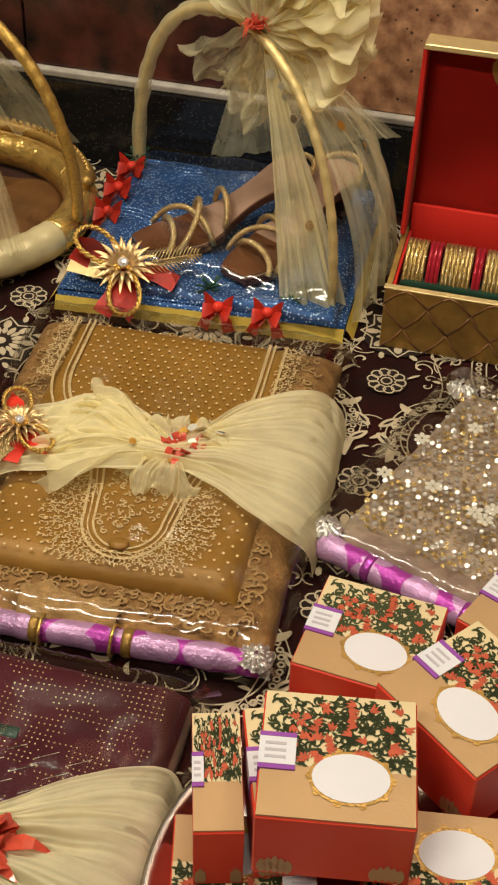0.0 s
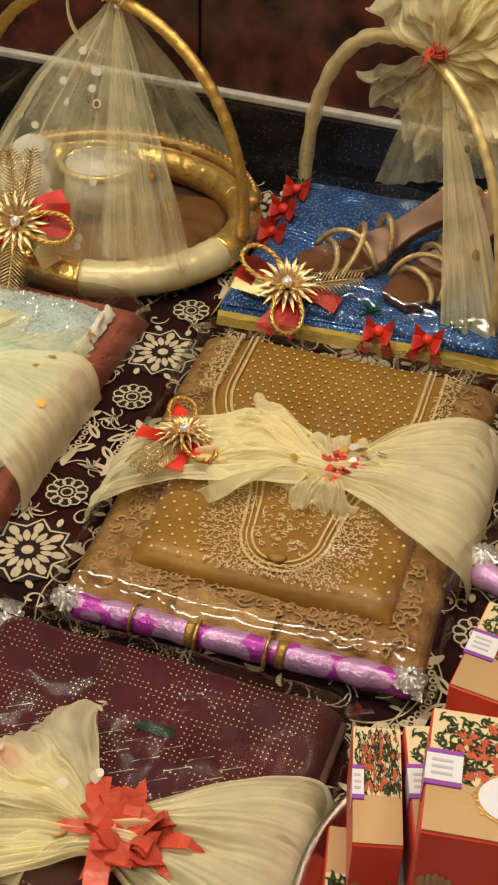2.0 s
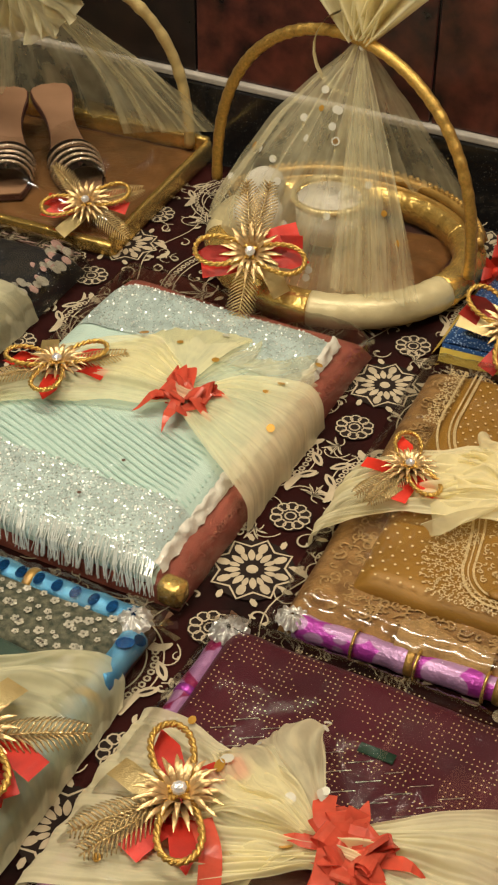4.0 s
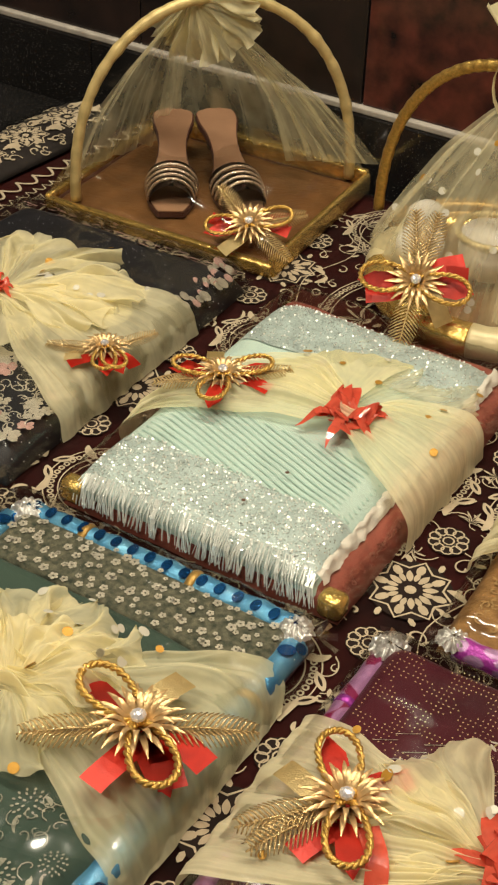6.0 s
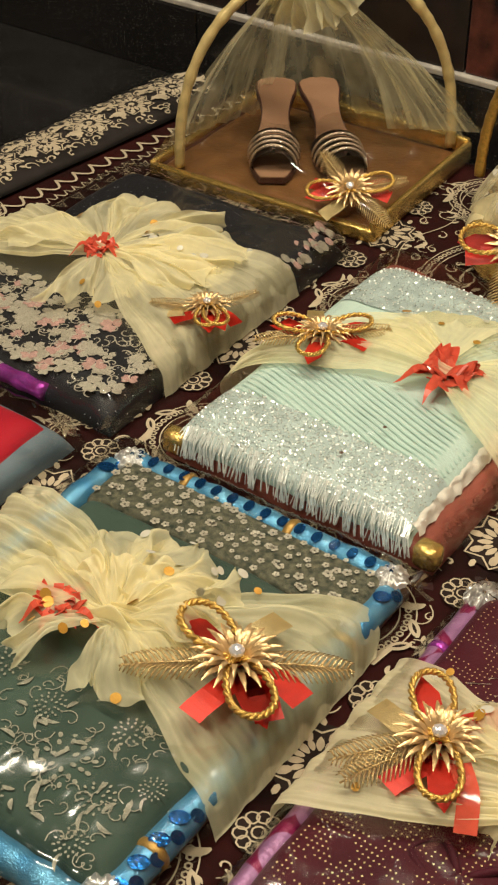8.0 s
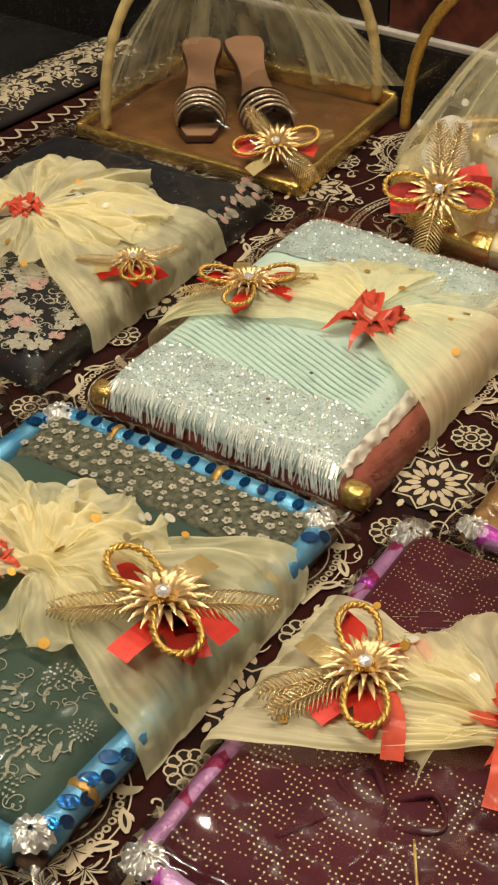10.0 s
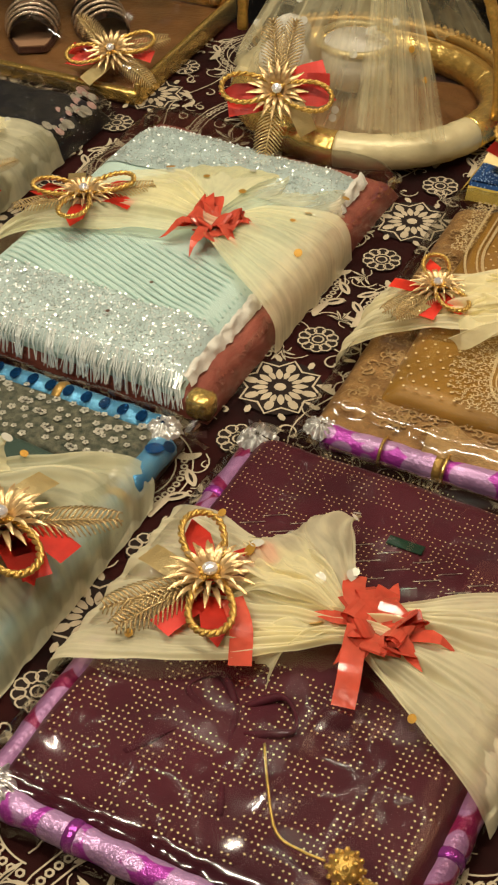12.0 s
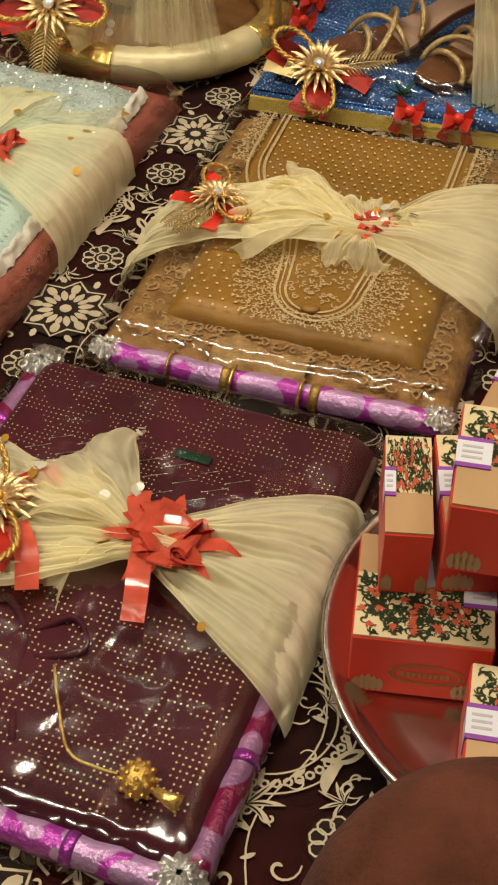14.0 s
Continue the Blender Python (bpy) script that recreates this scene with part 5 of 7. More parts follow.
    for way, open_, size, lift, ruf, amp, seed, kind in ((80, 70, 0.125, 0.020, 4, 0.016, 3.0, "tulle_thin"), (150, 90, 0.135, 0.018, 5, 0.014, 8.0, "tulle_thin"), (215, 60, 0.10, 0.016, 4, 0.012, 5.0, "tulle_thin"),
                                                         (-30, 100, 0.085, 0.016, 5, 0.012, 4.0, "tulle_thin"), (40, 70, 0.10, 0.026, 4, 0.014, 1.0, "tulle_thin"), (110, 120, 0.075, 0.030, 6, 0.014, 9.0, "tulle")):
        bm = bmesh.new()
        part("tulle_ruffle", fan(bm, (-0.195, -0.335, 0.060), way, open_, size, lift, ruf, amp, seed), kind, p, "gathered tulle ruffle")
    curl_bow(p, -0.240, -0.352, 0.060, 0.024, 8)
    brooch(p, -0.076, -0.325, 0.063, 32, 0.037, (-72, 130), (-118, -60, -30, 60), (-2, 185))
    sequins(p, scatter(14, -0.28, -0.36, -0.06, -0.22, 37), lambda x, y: 0.096, 3)


def pack_black():
    p = thing("fabric_gift_pack", -0.58, 0.13, "black satin fabric embroidered with silver and pink flowers, wrapped in film", "gift pack", "wrapped fabric packs")
    bm = bmesh.new()
    pad(bm, -0.75, -0.088, -0.408, 0.366, 0.0, 0.034, 0.035, 40, 0.004, 51.0, 0.006)
    part("black_fold", bm, "black", p, "black satin fold with fine white dots")
    zb = lambda x, y: 0.0342 + 0.003 * noise.noise((x * 22 + 51, y * 22, 51)) + 0.005 * noise.noise((x * 7 + 51, y * 9, 54))
    bs, bp_, bt = bmesh.new(), bmesh.new(), bmesh.new()
    g = random.Random(77)
    for x, y in scatter(150, -0.735, -0.07, -0.42, 0.06, 19):
        r = g.uniform(0.006, 0.012)
        b = bs if g.random() < 0.78 else bp_
        for k in range(6):
            a = k * 1.047 + g.random()
            disc(b, (x + r * 0.7 * math.cos(a), y + r * 0.7 * math.sin(a), zb(x, y) + 0.001 + 0.0005 * g.random()), r * 0.45, n=6, sx=1.4, turn=a)
    squiggles(bt, scatter(300, -0.738, -0.075, -0.418, 0.06, 20), lambda x, y: zb(x, y) + 0.001, 0.011, g, 0.0014)
    for x, y in scatter(46, -0.735, 0.345, -0.415, 0.362, 21):
        disc(bp_, (x, y, 0.032), g.uniform(0.004, 0.008), (0, 0.6, 1), 7)
    for x, y in scatter(26, -0.445, 0.25, -0.413, 0.36, 22):
        disc(bp_ if g.random() < 0.5 else bs, (x, y, 0.034), g.uniform(0.004, 0.009), (0.6, 0.2, 1), 7)
    tagged(part("silver_flowers", bs, "thread_silver", p, "silver grey embroidered flowers"), kind="stuff")
    tagged(part("pink_flowers", bp_, "flower_pink", p, "dusty pink embroidered flowers"), kind="stuff")
    tagged(part("vine_thread", bt, "thread_silver", p, "curling silver vines"), kind="stuff")
    banded_roll(p, (-0.74, -0.080, 0.016), (-0.50, -0.083, 0.016), 0.010, "purple_foil", "silver", label="magenta foil roll")
    wrap(p, -0.752, -0.092, -0.406, 0.370, 0.044, 57.0, flare=0.012)
    bm = pleated([(-0.762, 0.05, 0.19, 0.004), (-0.754, 0.05, 0.19, 0.045), (-0.68, 0.07, 0.165, 0.057), (-0.61, 0.10, 0.145, 0.062), (-0.57, 0.10, 0.145, 0.062), (-0.50, 0.04, 0.215, 0.056), (-0.435, 0.005, 0.245, 0.048), (-0.410, 0.0, 0.25, 0.032), (-0.402, -0.004, 0.252, 0.004)], seed=15.0, amp=0.006, pleats=9)
    part("tulle_sash", bm, "tulle_thin", p, "pleated cream tulle sash")
    for way, open_, size, lift, ruf, amp, seed, kind in ((40, 70, 0.17, 0.018, 7, 0.014, 3.5, "tulle_thin"), (95, 60, 0.14, 0.020, 5, 0.016, 1.5, "tulle_thin"), (160, 110, 0.15, 0.018, 6, 0.014, 7.5, "tulle_thin"), (15, 60, 0.14, 0.016, 6, 0.012, 5.5, "tulle"), (-55, 80, 0.12, 0.014, 5, 0.012, 2.5, "tulle_thin")):
        bm = bmesh.new()
        part("tulle_ruffle", fan(bm, (-0.589, 0.123, 0.060), way, open_, size, lift, ruf, amp, seed), kind, p, "gathered tulle ruffle")
    curl_bow(p, -0.592, 0.118, 0.062, 0.022, 9)
    brooch(p, -0.420, 0.096, 0.050, 40, 0.026, (-95, -75), (-150, -45, -170), (25, 165))
    sequins(p, scatter(12, -0.66, 0.06, -0.47, 0.2, 41), lambda x, y: 0.094, 4)


def pack_maroon():
    p = thing("fabric_gift_pack", 0.18, -0.3, "maroon brocade saree with gold dotted weave, wrapped in glossy clear film", "gift pack", "wrapped fabric packs")
    bm = bmesh.new()
    box(bm, 0.022, -0.500, 0.0, 0.326, -0.090, 0.008, 0.003)
    part("tray_board", bm, "board", p, "dark card tray")
    bm = bmesh.new()
    pad(bm, 0.026, -0.493, 0.320, -0.088, 0.006, 0.028, 0.022, 40, 0.004, 61.0, 0.005)
    part("maroon_fold", bm, "maroon", p, "maroon brocade fold")
    zr = lambda x, y: 0.0346 + 0.003 * noise.noise((x * 22 + 61, y * 22, 61)) + 0.004 * noise.noise((x * 7 + 61, y * 9, 64))
    bm = bmesh.new()
    g = random.Random(5)
    flat_dots(bm, 0.040, -0.484, 0.310, -0.320, 0.0046, 0.0052, 0.0010, zr, lambda x, y: (math.sin(x * 105 + y * 70) * math.sin(y * 115 - x * 40) > -0.35) and g.random() < 0.82, 0.0, 4)
    flat_dots(bm, 0.040, -0.245, 0.310, -0.098, 0.0044, 0.0050, 0.0008, zr, lambda x, y: math.sin(x * 105 + y * 60) * math.sin(y * 110 - x * 25) > -0.25 and g.random() < 0.85, 0.0, 4)
    tagged(part("gold_weave_dots", bm, "thread_gold", p, "gold dots woven into the brocade"), kind="stuff")
    bm = bmesh.new()
    for i in range(10):
        for j in range(4):
            x, y = 0.075 + 0.025 * i + 0.012 * (j % 2), -0.232 + 0.016 * j
            for h in range(7):
                d = 0.0016 * (h - 3)
                half = 0.0058 * (1 - abs(h - 3) / 4)
                stroke(bm, [(x + d * 1.6 - half * 0.6, y + d - half * 0.35, zr(x, y) + 0.0005), (x + d * 1.6 + half * 0.6, y + d + half * 0.35, zr(x, y) + 0.0005)], 0.0006)
    tagged(part("diamond_weave", bm, "thread_silver", p, "woven diamond pattern in pale thread"), kind="stuff")
    bm = bmesh.new()
    box(bm, 0.180, -0.176, 0.0360, 0.210, -0.166, 0.0374, 0.0005, 1)
    part("label_tag", bm, "bangle_green", p, "small dark green cloth label")
    banded_roll(p, (0.042, -0.500, 0.012), (0.312, -0.502, 0.012), 0.0110, "petal_foil", "purple_foil", period=0.15, label="lilac foil roll with magenta petals")
    banded_roll(p, (0.325, -0.492, 0.012), (0.325, -0.20, 0.012), 0.0100, "petal_foil_dim", "purple_foil", period=0.15, label="dull pink foil roll with crimson petals")
    banded_roll(p, (0.022, -0.490, 0.012), (0.022, -0.105, 0.012), 0.0095, "petal_foil_dim", "purple_foil", period=0.15, label="dull pink foil roll with crimson petals")
    for x, y in ((0.028, -0.496), (0.318, -0.500), (0.026, -0.096)):
        foil_knot(p, x, y, 0.020, 0.014, "foil_knot")
    wrap(p, 0.011, -0.514, 0.334, -0.082, 0.042, 67.0, flare=0.012)
    # chiffon tie knotted on the fold
    for i, keys in enumerate(([(0.150, -0.370, 0.034), (0.128, -0.352, 0.037), (0.112, -0.372, 0.036), (0.140, -0.388, 0.034)], [(0.155, -0.368, 0.034), (0.178, -0.350, 0.037), (0.196, -0.372, 0.036), (0.166, -0.390, 0.034)],
                              [(0.152, -0.372, 0.035), (0.165, -0.415, 0.034), (0.182, -0.455, 0.033)], [(0.148, -0.372, 0.035), (0.120, -0.408, 0.034), (0.100, -0.440, 0.033)])):
        bm = bmesh.new()
        tube(bm, [Vector(q) for q in smooth_path(keys, 16)], lambda t: 0.0026 + 0.0010 * math.sin(9 * t), 8)
        part("tie_loop" if i < 2 else "tie_end", bm, "bow_dark", p, "dark maroon chiffon tie")
    # hanging bead tassel on a thin gold cord
    bm = bmesh.new()
    tube(bm, [Vector(q) for q in smooth_path([(0.186, -0.398, 0.046), (0.202, -0.425, 0.046), (0.224, -0.456, 0.046), (0.246, -0.462, 0.048), (0.262, -0.464, 0.052)], 20)], 0.0011, 5)
    cord = part("tassel_cord", bm, "gold_cord", p, "thin gold cord")
    bm = bmesh.new()
    bmesh.ops.create_icosphere(bm, subdivisions=2, radius=0.0118)
    base = [v.co.copy() for v in bm.verts]
    for c in base:
        bmesh.ops.create_icosphere(bm, subdivisions=1, radius=0.0021, matrix=Matrix.Translation(c))
    bmesh.ops.translate(bm, vec=(0.276, -0.464, 0.053), verts=bm.verts)
    part("bead_ball", bm, "gold_cord", cord, "beaded gold ball")
    bm = bmesh.new()
    tube(bm, [(0.288, -0.466, 0.051), (0.298, -0.468, 0.049), (0.306, -0.468, 0.047)], lambda t: 0.003 + 0.004 * t, 8)
    part("bead_cap", bm, "gold", cord, "gold bead cap")
    bm = pleated([(0.002, -0.392, -0.205, 0.004), (0.008, -0.392, -0.205, 0.026), (0.05, -0.385, -0.215, 0.046), (0.11, -0.362, -0.235, 0.050), (0.165, -0.325, -0.258, 0.053), (0.200, -0.300, -0.266, 0.055), (0.235, -0.316, -0.236, 0.053), (0.29, -0.348, -0.192, 0.047), (0.326, -0.366, -0.176, 0.036), (0.338, -0.37, -0.176, 0.018), (0.342, -0.372, -0.178, 0.004)], seed=17.0, amp=0.007, pleats=7)
    part("tulle_sash", bm, "tulle", p, "pleated cream tulle sash")
    for way, open_, size, lift, ruf, seed in ((148, 66, 0.128, 0.022, 3, 2.0), (165, 50, 0.105, 0.024, 3, 9.0), (-150, 46, 0.085, 0.006, 2, 6.0)):
        bm = bmesh.new()
        part("tulle_ruffle", fan(bm, (0.200, -0.280, 0.056), way, open_, size, lift, ruf, 0.010, seed), "tulle_thin", p, "gathered tulle ruffle")
    curl_bow(p, 0.220, -0.281, 0.056, 0.034, 12)
    for pts in ([(0.205, -0.285, 0.066), (0.212, -0.312, 0.066), (0.218, -0.332, 0.062), (0.222, -0.350, 0.052)], [(0.112, -0.305, 0.064), (0.130, -0.325, 0.062), (0.142, -0.350, 0.052)], [(0.205, -0.285, 0.066), (0.190, -0.262, 0.070), (0.184, -0.245, 0.066)]):
        bm = bmesh.new()
        flat_strip(bm, [Vector(q) for q in smooth_path(pts, 10)], 0.017)
        part("ribbon_end", bm, "red_poly", p, "coral red ribbon end", smooth=False)
    brooch(p, 0.088, -0.294, 0.052, 27, 0.034, (100, -88), (-125, 35, 150), (200, 215))
    sequins(p, scatter(10, 0.12, -0.33, 0.33, -0.21, 43), lambda x, y: 0.090, 5)


def pack_red():
    p = thing("fabric_gift_pack", -0.57, -0.34, "crimson cloth on grey-blue fabric, wrapped in clear film", "gift pack", "wrapped fabric packs")
    bm = bmesh.new()
    pad(bm, -0.745, -0.545, -0.425, -0.125, 0.0, 0.026, 0.02, 26, 0.004, 71.0, 0.004)
    part("grey_fold", bm, "grey_film", p, "grey-blue folded fabric")
    bm = bmesh.new()
    pad(bm, -0.725, -0.53, -0.445, -0.140, 0.022, 0.018, 0.02, 26, 0.003, 73.0, 0.004)
    part("red_fold", bm, "red_cloth", p, "crimson folded cloth")
    wrap(p, -0.75, -0.552, -0.420, -0.118, 0.046, 77.0)


def pack_silver():
    p = thing("fabric_gift_pack", 0.375, 0.105, "beige net fabric with gold and silver sequins in film", "gift pack", "wrapped fabric packs", turn=-21)
    bm = bmesh.new()
    pad(bm, 0.012, 0.012, 0.30, 0.262, 0.0, 0.040, 0.03, 34, 0.005, 81.0, 0.006)
    part("net_fabric", bm, "net_beige", p, "beige net fabric", local=True)
    zs = lambda x, y: 0.0425 + 0.004 * noise.noise((x * 22 + 81, y * 22, 81)) + 0.005 * noise.noise((x * 7 + 81, y * 9, 84))
    g = random.Random(4)
    bg, bw = bmesh.new(), bmesh.new()
    for x, y in [(0.03 + 0.017 * i + 0.008 * (j % 2), 0.026 + 0.0145 * j) for i in range(16) for j in range(16)]:
        r = g.uniform(0.0045, 0.0075)
        for k in range(6):
            a = k * 1.047
            disc(bg if g.random() < 0.6 else bw, (x + r * math.cos(a), y + r * math.sin(a), zs(x, y) + 0.0006 + 0.0008 * g.random()), r * 0.38, (g.uniform(-0.5, 0.5), g.uniform(-0.5, 0.5), 1), 6)
        disc(bw, (x, y, zs(x, y) + 0.002), r * 0.35, (g.uniform(-0.3, 0.3), g.uniform(-0.3, 0.3), 1), 6)
    tagged(part("gold_sequins", bg, "bangle_gold", p, "gold sequin embroidery", smooth=False, local=True), kind="stuff")
    tagged(part("silver_sequins", bw, "silver", p, "silver sequin embroidery", smooth=False, local=True), kind="stuff")
    banded_roll(p, (0.01, 0.002, 0.016), (0.29, 0.002, 0.015), 0.012, "petal_foil", "purple_foil", label="lilac glitter roll with magenta bands", local=True)
    for x, y in ((0.008, 0.012), (0.012, 0.255)):
        foil_knot(p, x, y, 0.026000000000000002, 0.012, "foil_knot", local=True)
    wrap(p, -0.006, -0.028, 0.310, 0.268, 0.056, 87.0, flare=0.012, local=True)
    bm = bmesh.new()
    for x, y in scatter(24, 0.03, 0.02, 0.28, 0.24, 99):
        for k in range(6):
            disc(bm, (x + 0.0045 * math.cos(k * 1.047), y + 0.0045 * math.sin(k * 1.047), 0.0665), 0.0025, n=6, sx=1.5, turn=k * 1.047)
    tagged(part("snowflake_print", bm, "pearl", p, "white flowers printed on the wrap", smooth=False, local=True), kind="stuff")


# ---- trays, basket, sandals ----
def arch(p0, p1, height, n=200, lean=(0, 0, 0)):
    p0, p1, lean = Vector(p0), Vector(p1), Vector(lean)
    out = []
    for i in range(n + 1):
        a = math.pi * i / n
        s = (1 - math.cos(a)) / 2
        q = p0.lerp(p1, s)
        q.z += height * math.sin(a) ** 0.85
        out.append(q + lean * math.sin(a))
    return out


def drape(top, foot, bulge=0.03, pleats=9, amp=0.008, n=26, m=70, seed=0.0):
    """Net hanging from a gathered point to a line of feet (function of 0 to 1)."""
    top = Vector(top)
    bm = bmesh.new()

    def at(u, v):
        f = Vector(foot(v))
        q = top.lerp(f, u)
        out = Vector((f.x - top.x, f.y - top.y, 0))
        out = out.normalized() if out.length > 1e-5 else Vector((0, -1, 0))
        k = bulge * math.sin(math.pi * u) * 1.0 + amp * (0.3 + u) * (1.8 * noise.noise((v * pleats * 1.8, u * 1.3, seed)) + 0.9 * noise.noise((v * pleats * 4.5, u * 1.5, seed + 2)))
        q += out * k
        q.z = max(0.004, q.z + 0.004 * noise.noise((u * 6, v * 8, seed)))
        return q

    return grid(bm, at, n, m)


def sandal(name, toe, heel, heel_lift, label, style):
    """A sandal from toe to heel: shaped sole, insole, heel block and straps."""
    toe, heel = Vector(toe), Vector(heel)
    d = Vector((heel.x - toe.x, heel.y - toe.y, 0))
    L = d.length
    ang = math.degrees(math.atan2(d.y, d.x))
    s = thing(name, toe.x, toe.y, label, "sandal", style + " sandals", z=toe.z, turn=ang)

    def half(t):
        return 0.84 * (0.006 + 0.034 * (math.sin(math.pi * min(1, t * 1.35 + 0.08)) ** 0.6 if t < 0.45 else 0) + (0.0 if t < 0.45 else 0.026 - 0.010 * math.sin(math.pi * (t - 0.45) / 0.4) * (t < 0.85) + 0.004 * (t - 0.45)) * (1 if t < 0.93 else math.sqrt(max(0.05, 1 - ((t - 0.93) / 0.07) ** 2))))

    def lift(t):
        return heel_lift * (0 if t < 0.3 else (math.sin((t - 0.3) / 0.7 * 1.571)) ** 1.5)

    def body(z0, z1, k, end=1.0):
        bm = bmesh.new()
        n = 30
        rows = []
        for i in range(n + 1):
            t = end * i / n
            w = half(t) * k
            rows.append([bm.verts.new((t * L, y, lift(t) + z)) for y, z in ((-w, z0), (w, z0), (w, z1), (-w, z1))])
        for i in range(n):
            for j in range(4):
                bm.faces.new((rows[i][j], rows[i][(j + 1) % 4], rows[i + 1][(j + 1) % 4], rows[i + 1][j]))
        bm.faces.new(rows[0][::-1])
        bm.faces.new(rows[-1])
        return bm

    part("sole", body(0.0, 0.008, 1.0), "sole_brown", s, "dark brown outer sole", smooth=False, local=True)
    part("insole", body(0.0082, 0.0098, 0.93), "insole" if style == "striped" else "insole_gold", s, "padded tan insole", smooth=False, local=True)
    if heel_lift > 0.015:
        bm = bmesh.new()
        tube(bm, [(L * 0.93, 0, lift(0.93)), (L * 0.94, 0, 0.001)], lambda t: 0.018 - 0.008 * t, 12)
        part("heel", bm, "sole_brown", s, "dark block heel", local=True)

    def strap(t0, t1, h, material, r, lab, name="strap", wide=None, slant=0.0):
        bm = bmesh.new()
        w0 = half(t0) * 0.98
        pts = []
        for i in range(17):
            a = math.pi * i / 16
            t = t0 + (t1 - t0) * math.sin(a) + slant * (i / 16 - 0.5)
            pts.append((t * L, -w0 * math.cos(a) * 1.04, lift(t0) + 0.008 + h * math.sin(a)))
        if wide:
            flat_strip(bm, pts, wide, (1, 0, 0), 0.0016)
        else:
            tube(bm, pts, r, 6)
        part(name, bm, material, s, lab, local=True)

    if style == "striped":
        for k in range(5):
            strap(0.13 + 0.062 * k, 0.10 + 0.062 * k, 0.030, "sole_brown", 0.0055, "dark strap", wide=0.0155)
        for k in range(4):
            strap(0.155 + 0.062 * k, 0.130 + 0.062 * k, 0.0335, "gem_gold", 0.0024, "row of glittering stones", "stone_strap")
    else:
        part("toe_pad", body(0.0100, 0.0112, 0.90, 0.36), "bronze", s, "bronze patent toe", smooth=False, local=True)
        strap(0.16, 0.20, 0.016, "gold_glitter", 0.0036, "glitter strap", slant=0.10)
        strap(0.26, 0.30, 0.030, "gold_glitter", 0.0034, "glitter strap", slant=-0.22)
        strap(0.28, 0.36, 0.034, "gold_glitter", 0.0034, "glitter strap", slant=0.24)
        strap(0.48, 0.50, 0.030, "gold_glitter", 0.0034, "glitter strap", slant=0.05)
        strap(0.86, 1.02, 0.012, "gold_glitter", 0.0034, "heel strap")
    return s


def tray_blue():
    p = thing("handled_gift_tray", 0.19, 0.52, "blue sequinned tray with yellow edge and a net-wrapped arched handle", "gift tray")
    bm = bmesh.new()
    pts = [(0.034, 0.398), (0.344, 0.420), (0.340, 0.688), (0.034, 0.688)]
    vs = [bm.verts.new((*q, z)) for z in (0.0, 0.022) for q in pts]
    for a in range(4):
        bm.faces.new((vs[a], vs[(a + 1) % 4], vs[4 + (a + 1) % 4], vs[4 + a]))
    bm.faces.new(vs[3::-1])
    bm.faces.new(vs[4:])
    bmesh.ops.bevel(bm, geom=bm.edges[:], offset=0.003, segments=2, affect="EDGES")
    part("tray_body", bm, "blue_sequin", p, "tray covered in blue sequin cloth")
    bm = bmesh.new()
    pad(bm, 0.042, 0.412, 0.336, 0.680, 0.020, 0.012, 0.012, 40, 0.006, 91.0, 0.006)
    for i in range(28):
        y = 0.47 + 0.0072 * i
        tube(bm, [(0.048 + 0.012 * k, y + 0.004 * math.sin(k), 0.030 + 0.004 * noise.noise((k, i, 2))) for k in range(8)], 0.0026, 5)
    part("gathered_cloth", bm, "blue_sequin", p, "gathered blue sequin cloth")
    for a, b in ((0, 1), (1, 2), (2, 3), (3, 0)):
        bm = bmesh.new()
        q0, q1 = Vector((*pts[a], 0.005)), Vector((*pts[b], 0.005))
        off = Vector(((q1 - q0).y, -(q1 - q0).x, 0)).normalized() * 0.0025
        flat_strip(bm, [q0.lerp(q1, i / 10) + off * 2.4 + Vector((0, 0, 0.0035)) for i in range(11)], 0.016, (-off.x * 260, -off.y * 260, 1), 0.002)
        part("edge_ribbon", bm, "yellow_ribbon", p, "yellow gold edge ribbon", smooth=False)
    bm = bmesh.new()
    tube(bm, arch((0.050, 0.648, 0.03), (0.325, 0.442, 0.03), 0.255), lambda t: 0.0050 + 0.0003 * math.sin(t * 220), 10)
    part("handle", bm, "satin_gold", p, "arched handle wound with yellow ribbon")
    bm = bmesh.new()
    h = arch((0.050, 0.648, 0.03), (0.325, 0.442, 0.03), 0.255)
    tube(bm, h[:96], lambda t: 0.0082 + 0.003 * noise.noise((t * 14, 1, 1)), 12)
    part("handle_net", bm, "tulle_sheer", p, "net wound round the handle")
    top = (0.222, 0.522, 0.285)
    bm = drape(top, lambda v: (0.272 + 0.070 * v, 0.428 + 0.012 * v, 0.03), 0.006, 4, 0.007, seed=3.0)
    part("net_drape", bm, "tulle_thin", p, "sheer cream net hanging along the handle")
    bm = drape(top, lambda v: (0.352 + 0.015 * math.sin(4 * v), 0.43 + 0.22 * v, 0.015), 0.05, 6, 0.008, seed=5.0)
    part("net_drape", bm, "tulle_sheer", p, "sheer cream net hanging from the handle")
    bm = drape(top, lambda v: (0.35 - 0.22 * v, 0.680, 0.10 - 0.06 * v), 0.01, 6, 0.008, seed=6.0)
    part("net_drape", bm, "tulle_sheer", p, "sheer cream net hanging from the handle")
    for k, (dx, dy, dz) in enumerate(((0.11, 0.02, 0.045), (0.10, -0.01, -0.02), (0.06, 0.02, 0.10), (-0.02, 0.02, 0.08), (-0.03, 0.02, -0.09), (0.03, 0.04, -0.12))):
        d = Vector((dx, dy, dz))
        side = d.cross(Vector((0, 1, 0))).normalized()

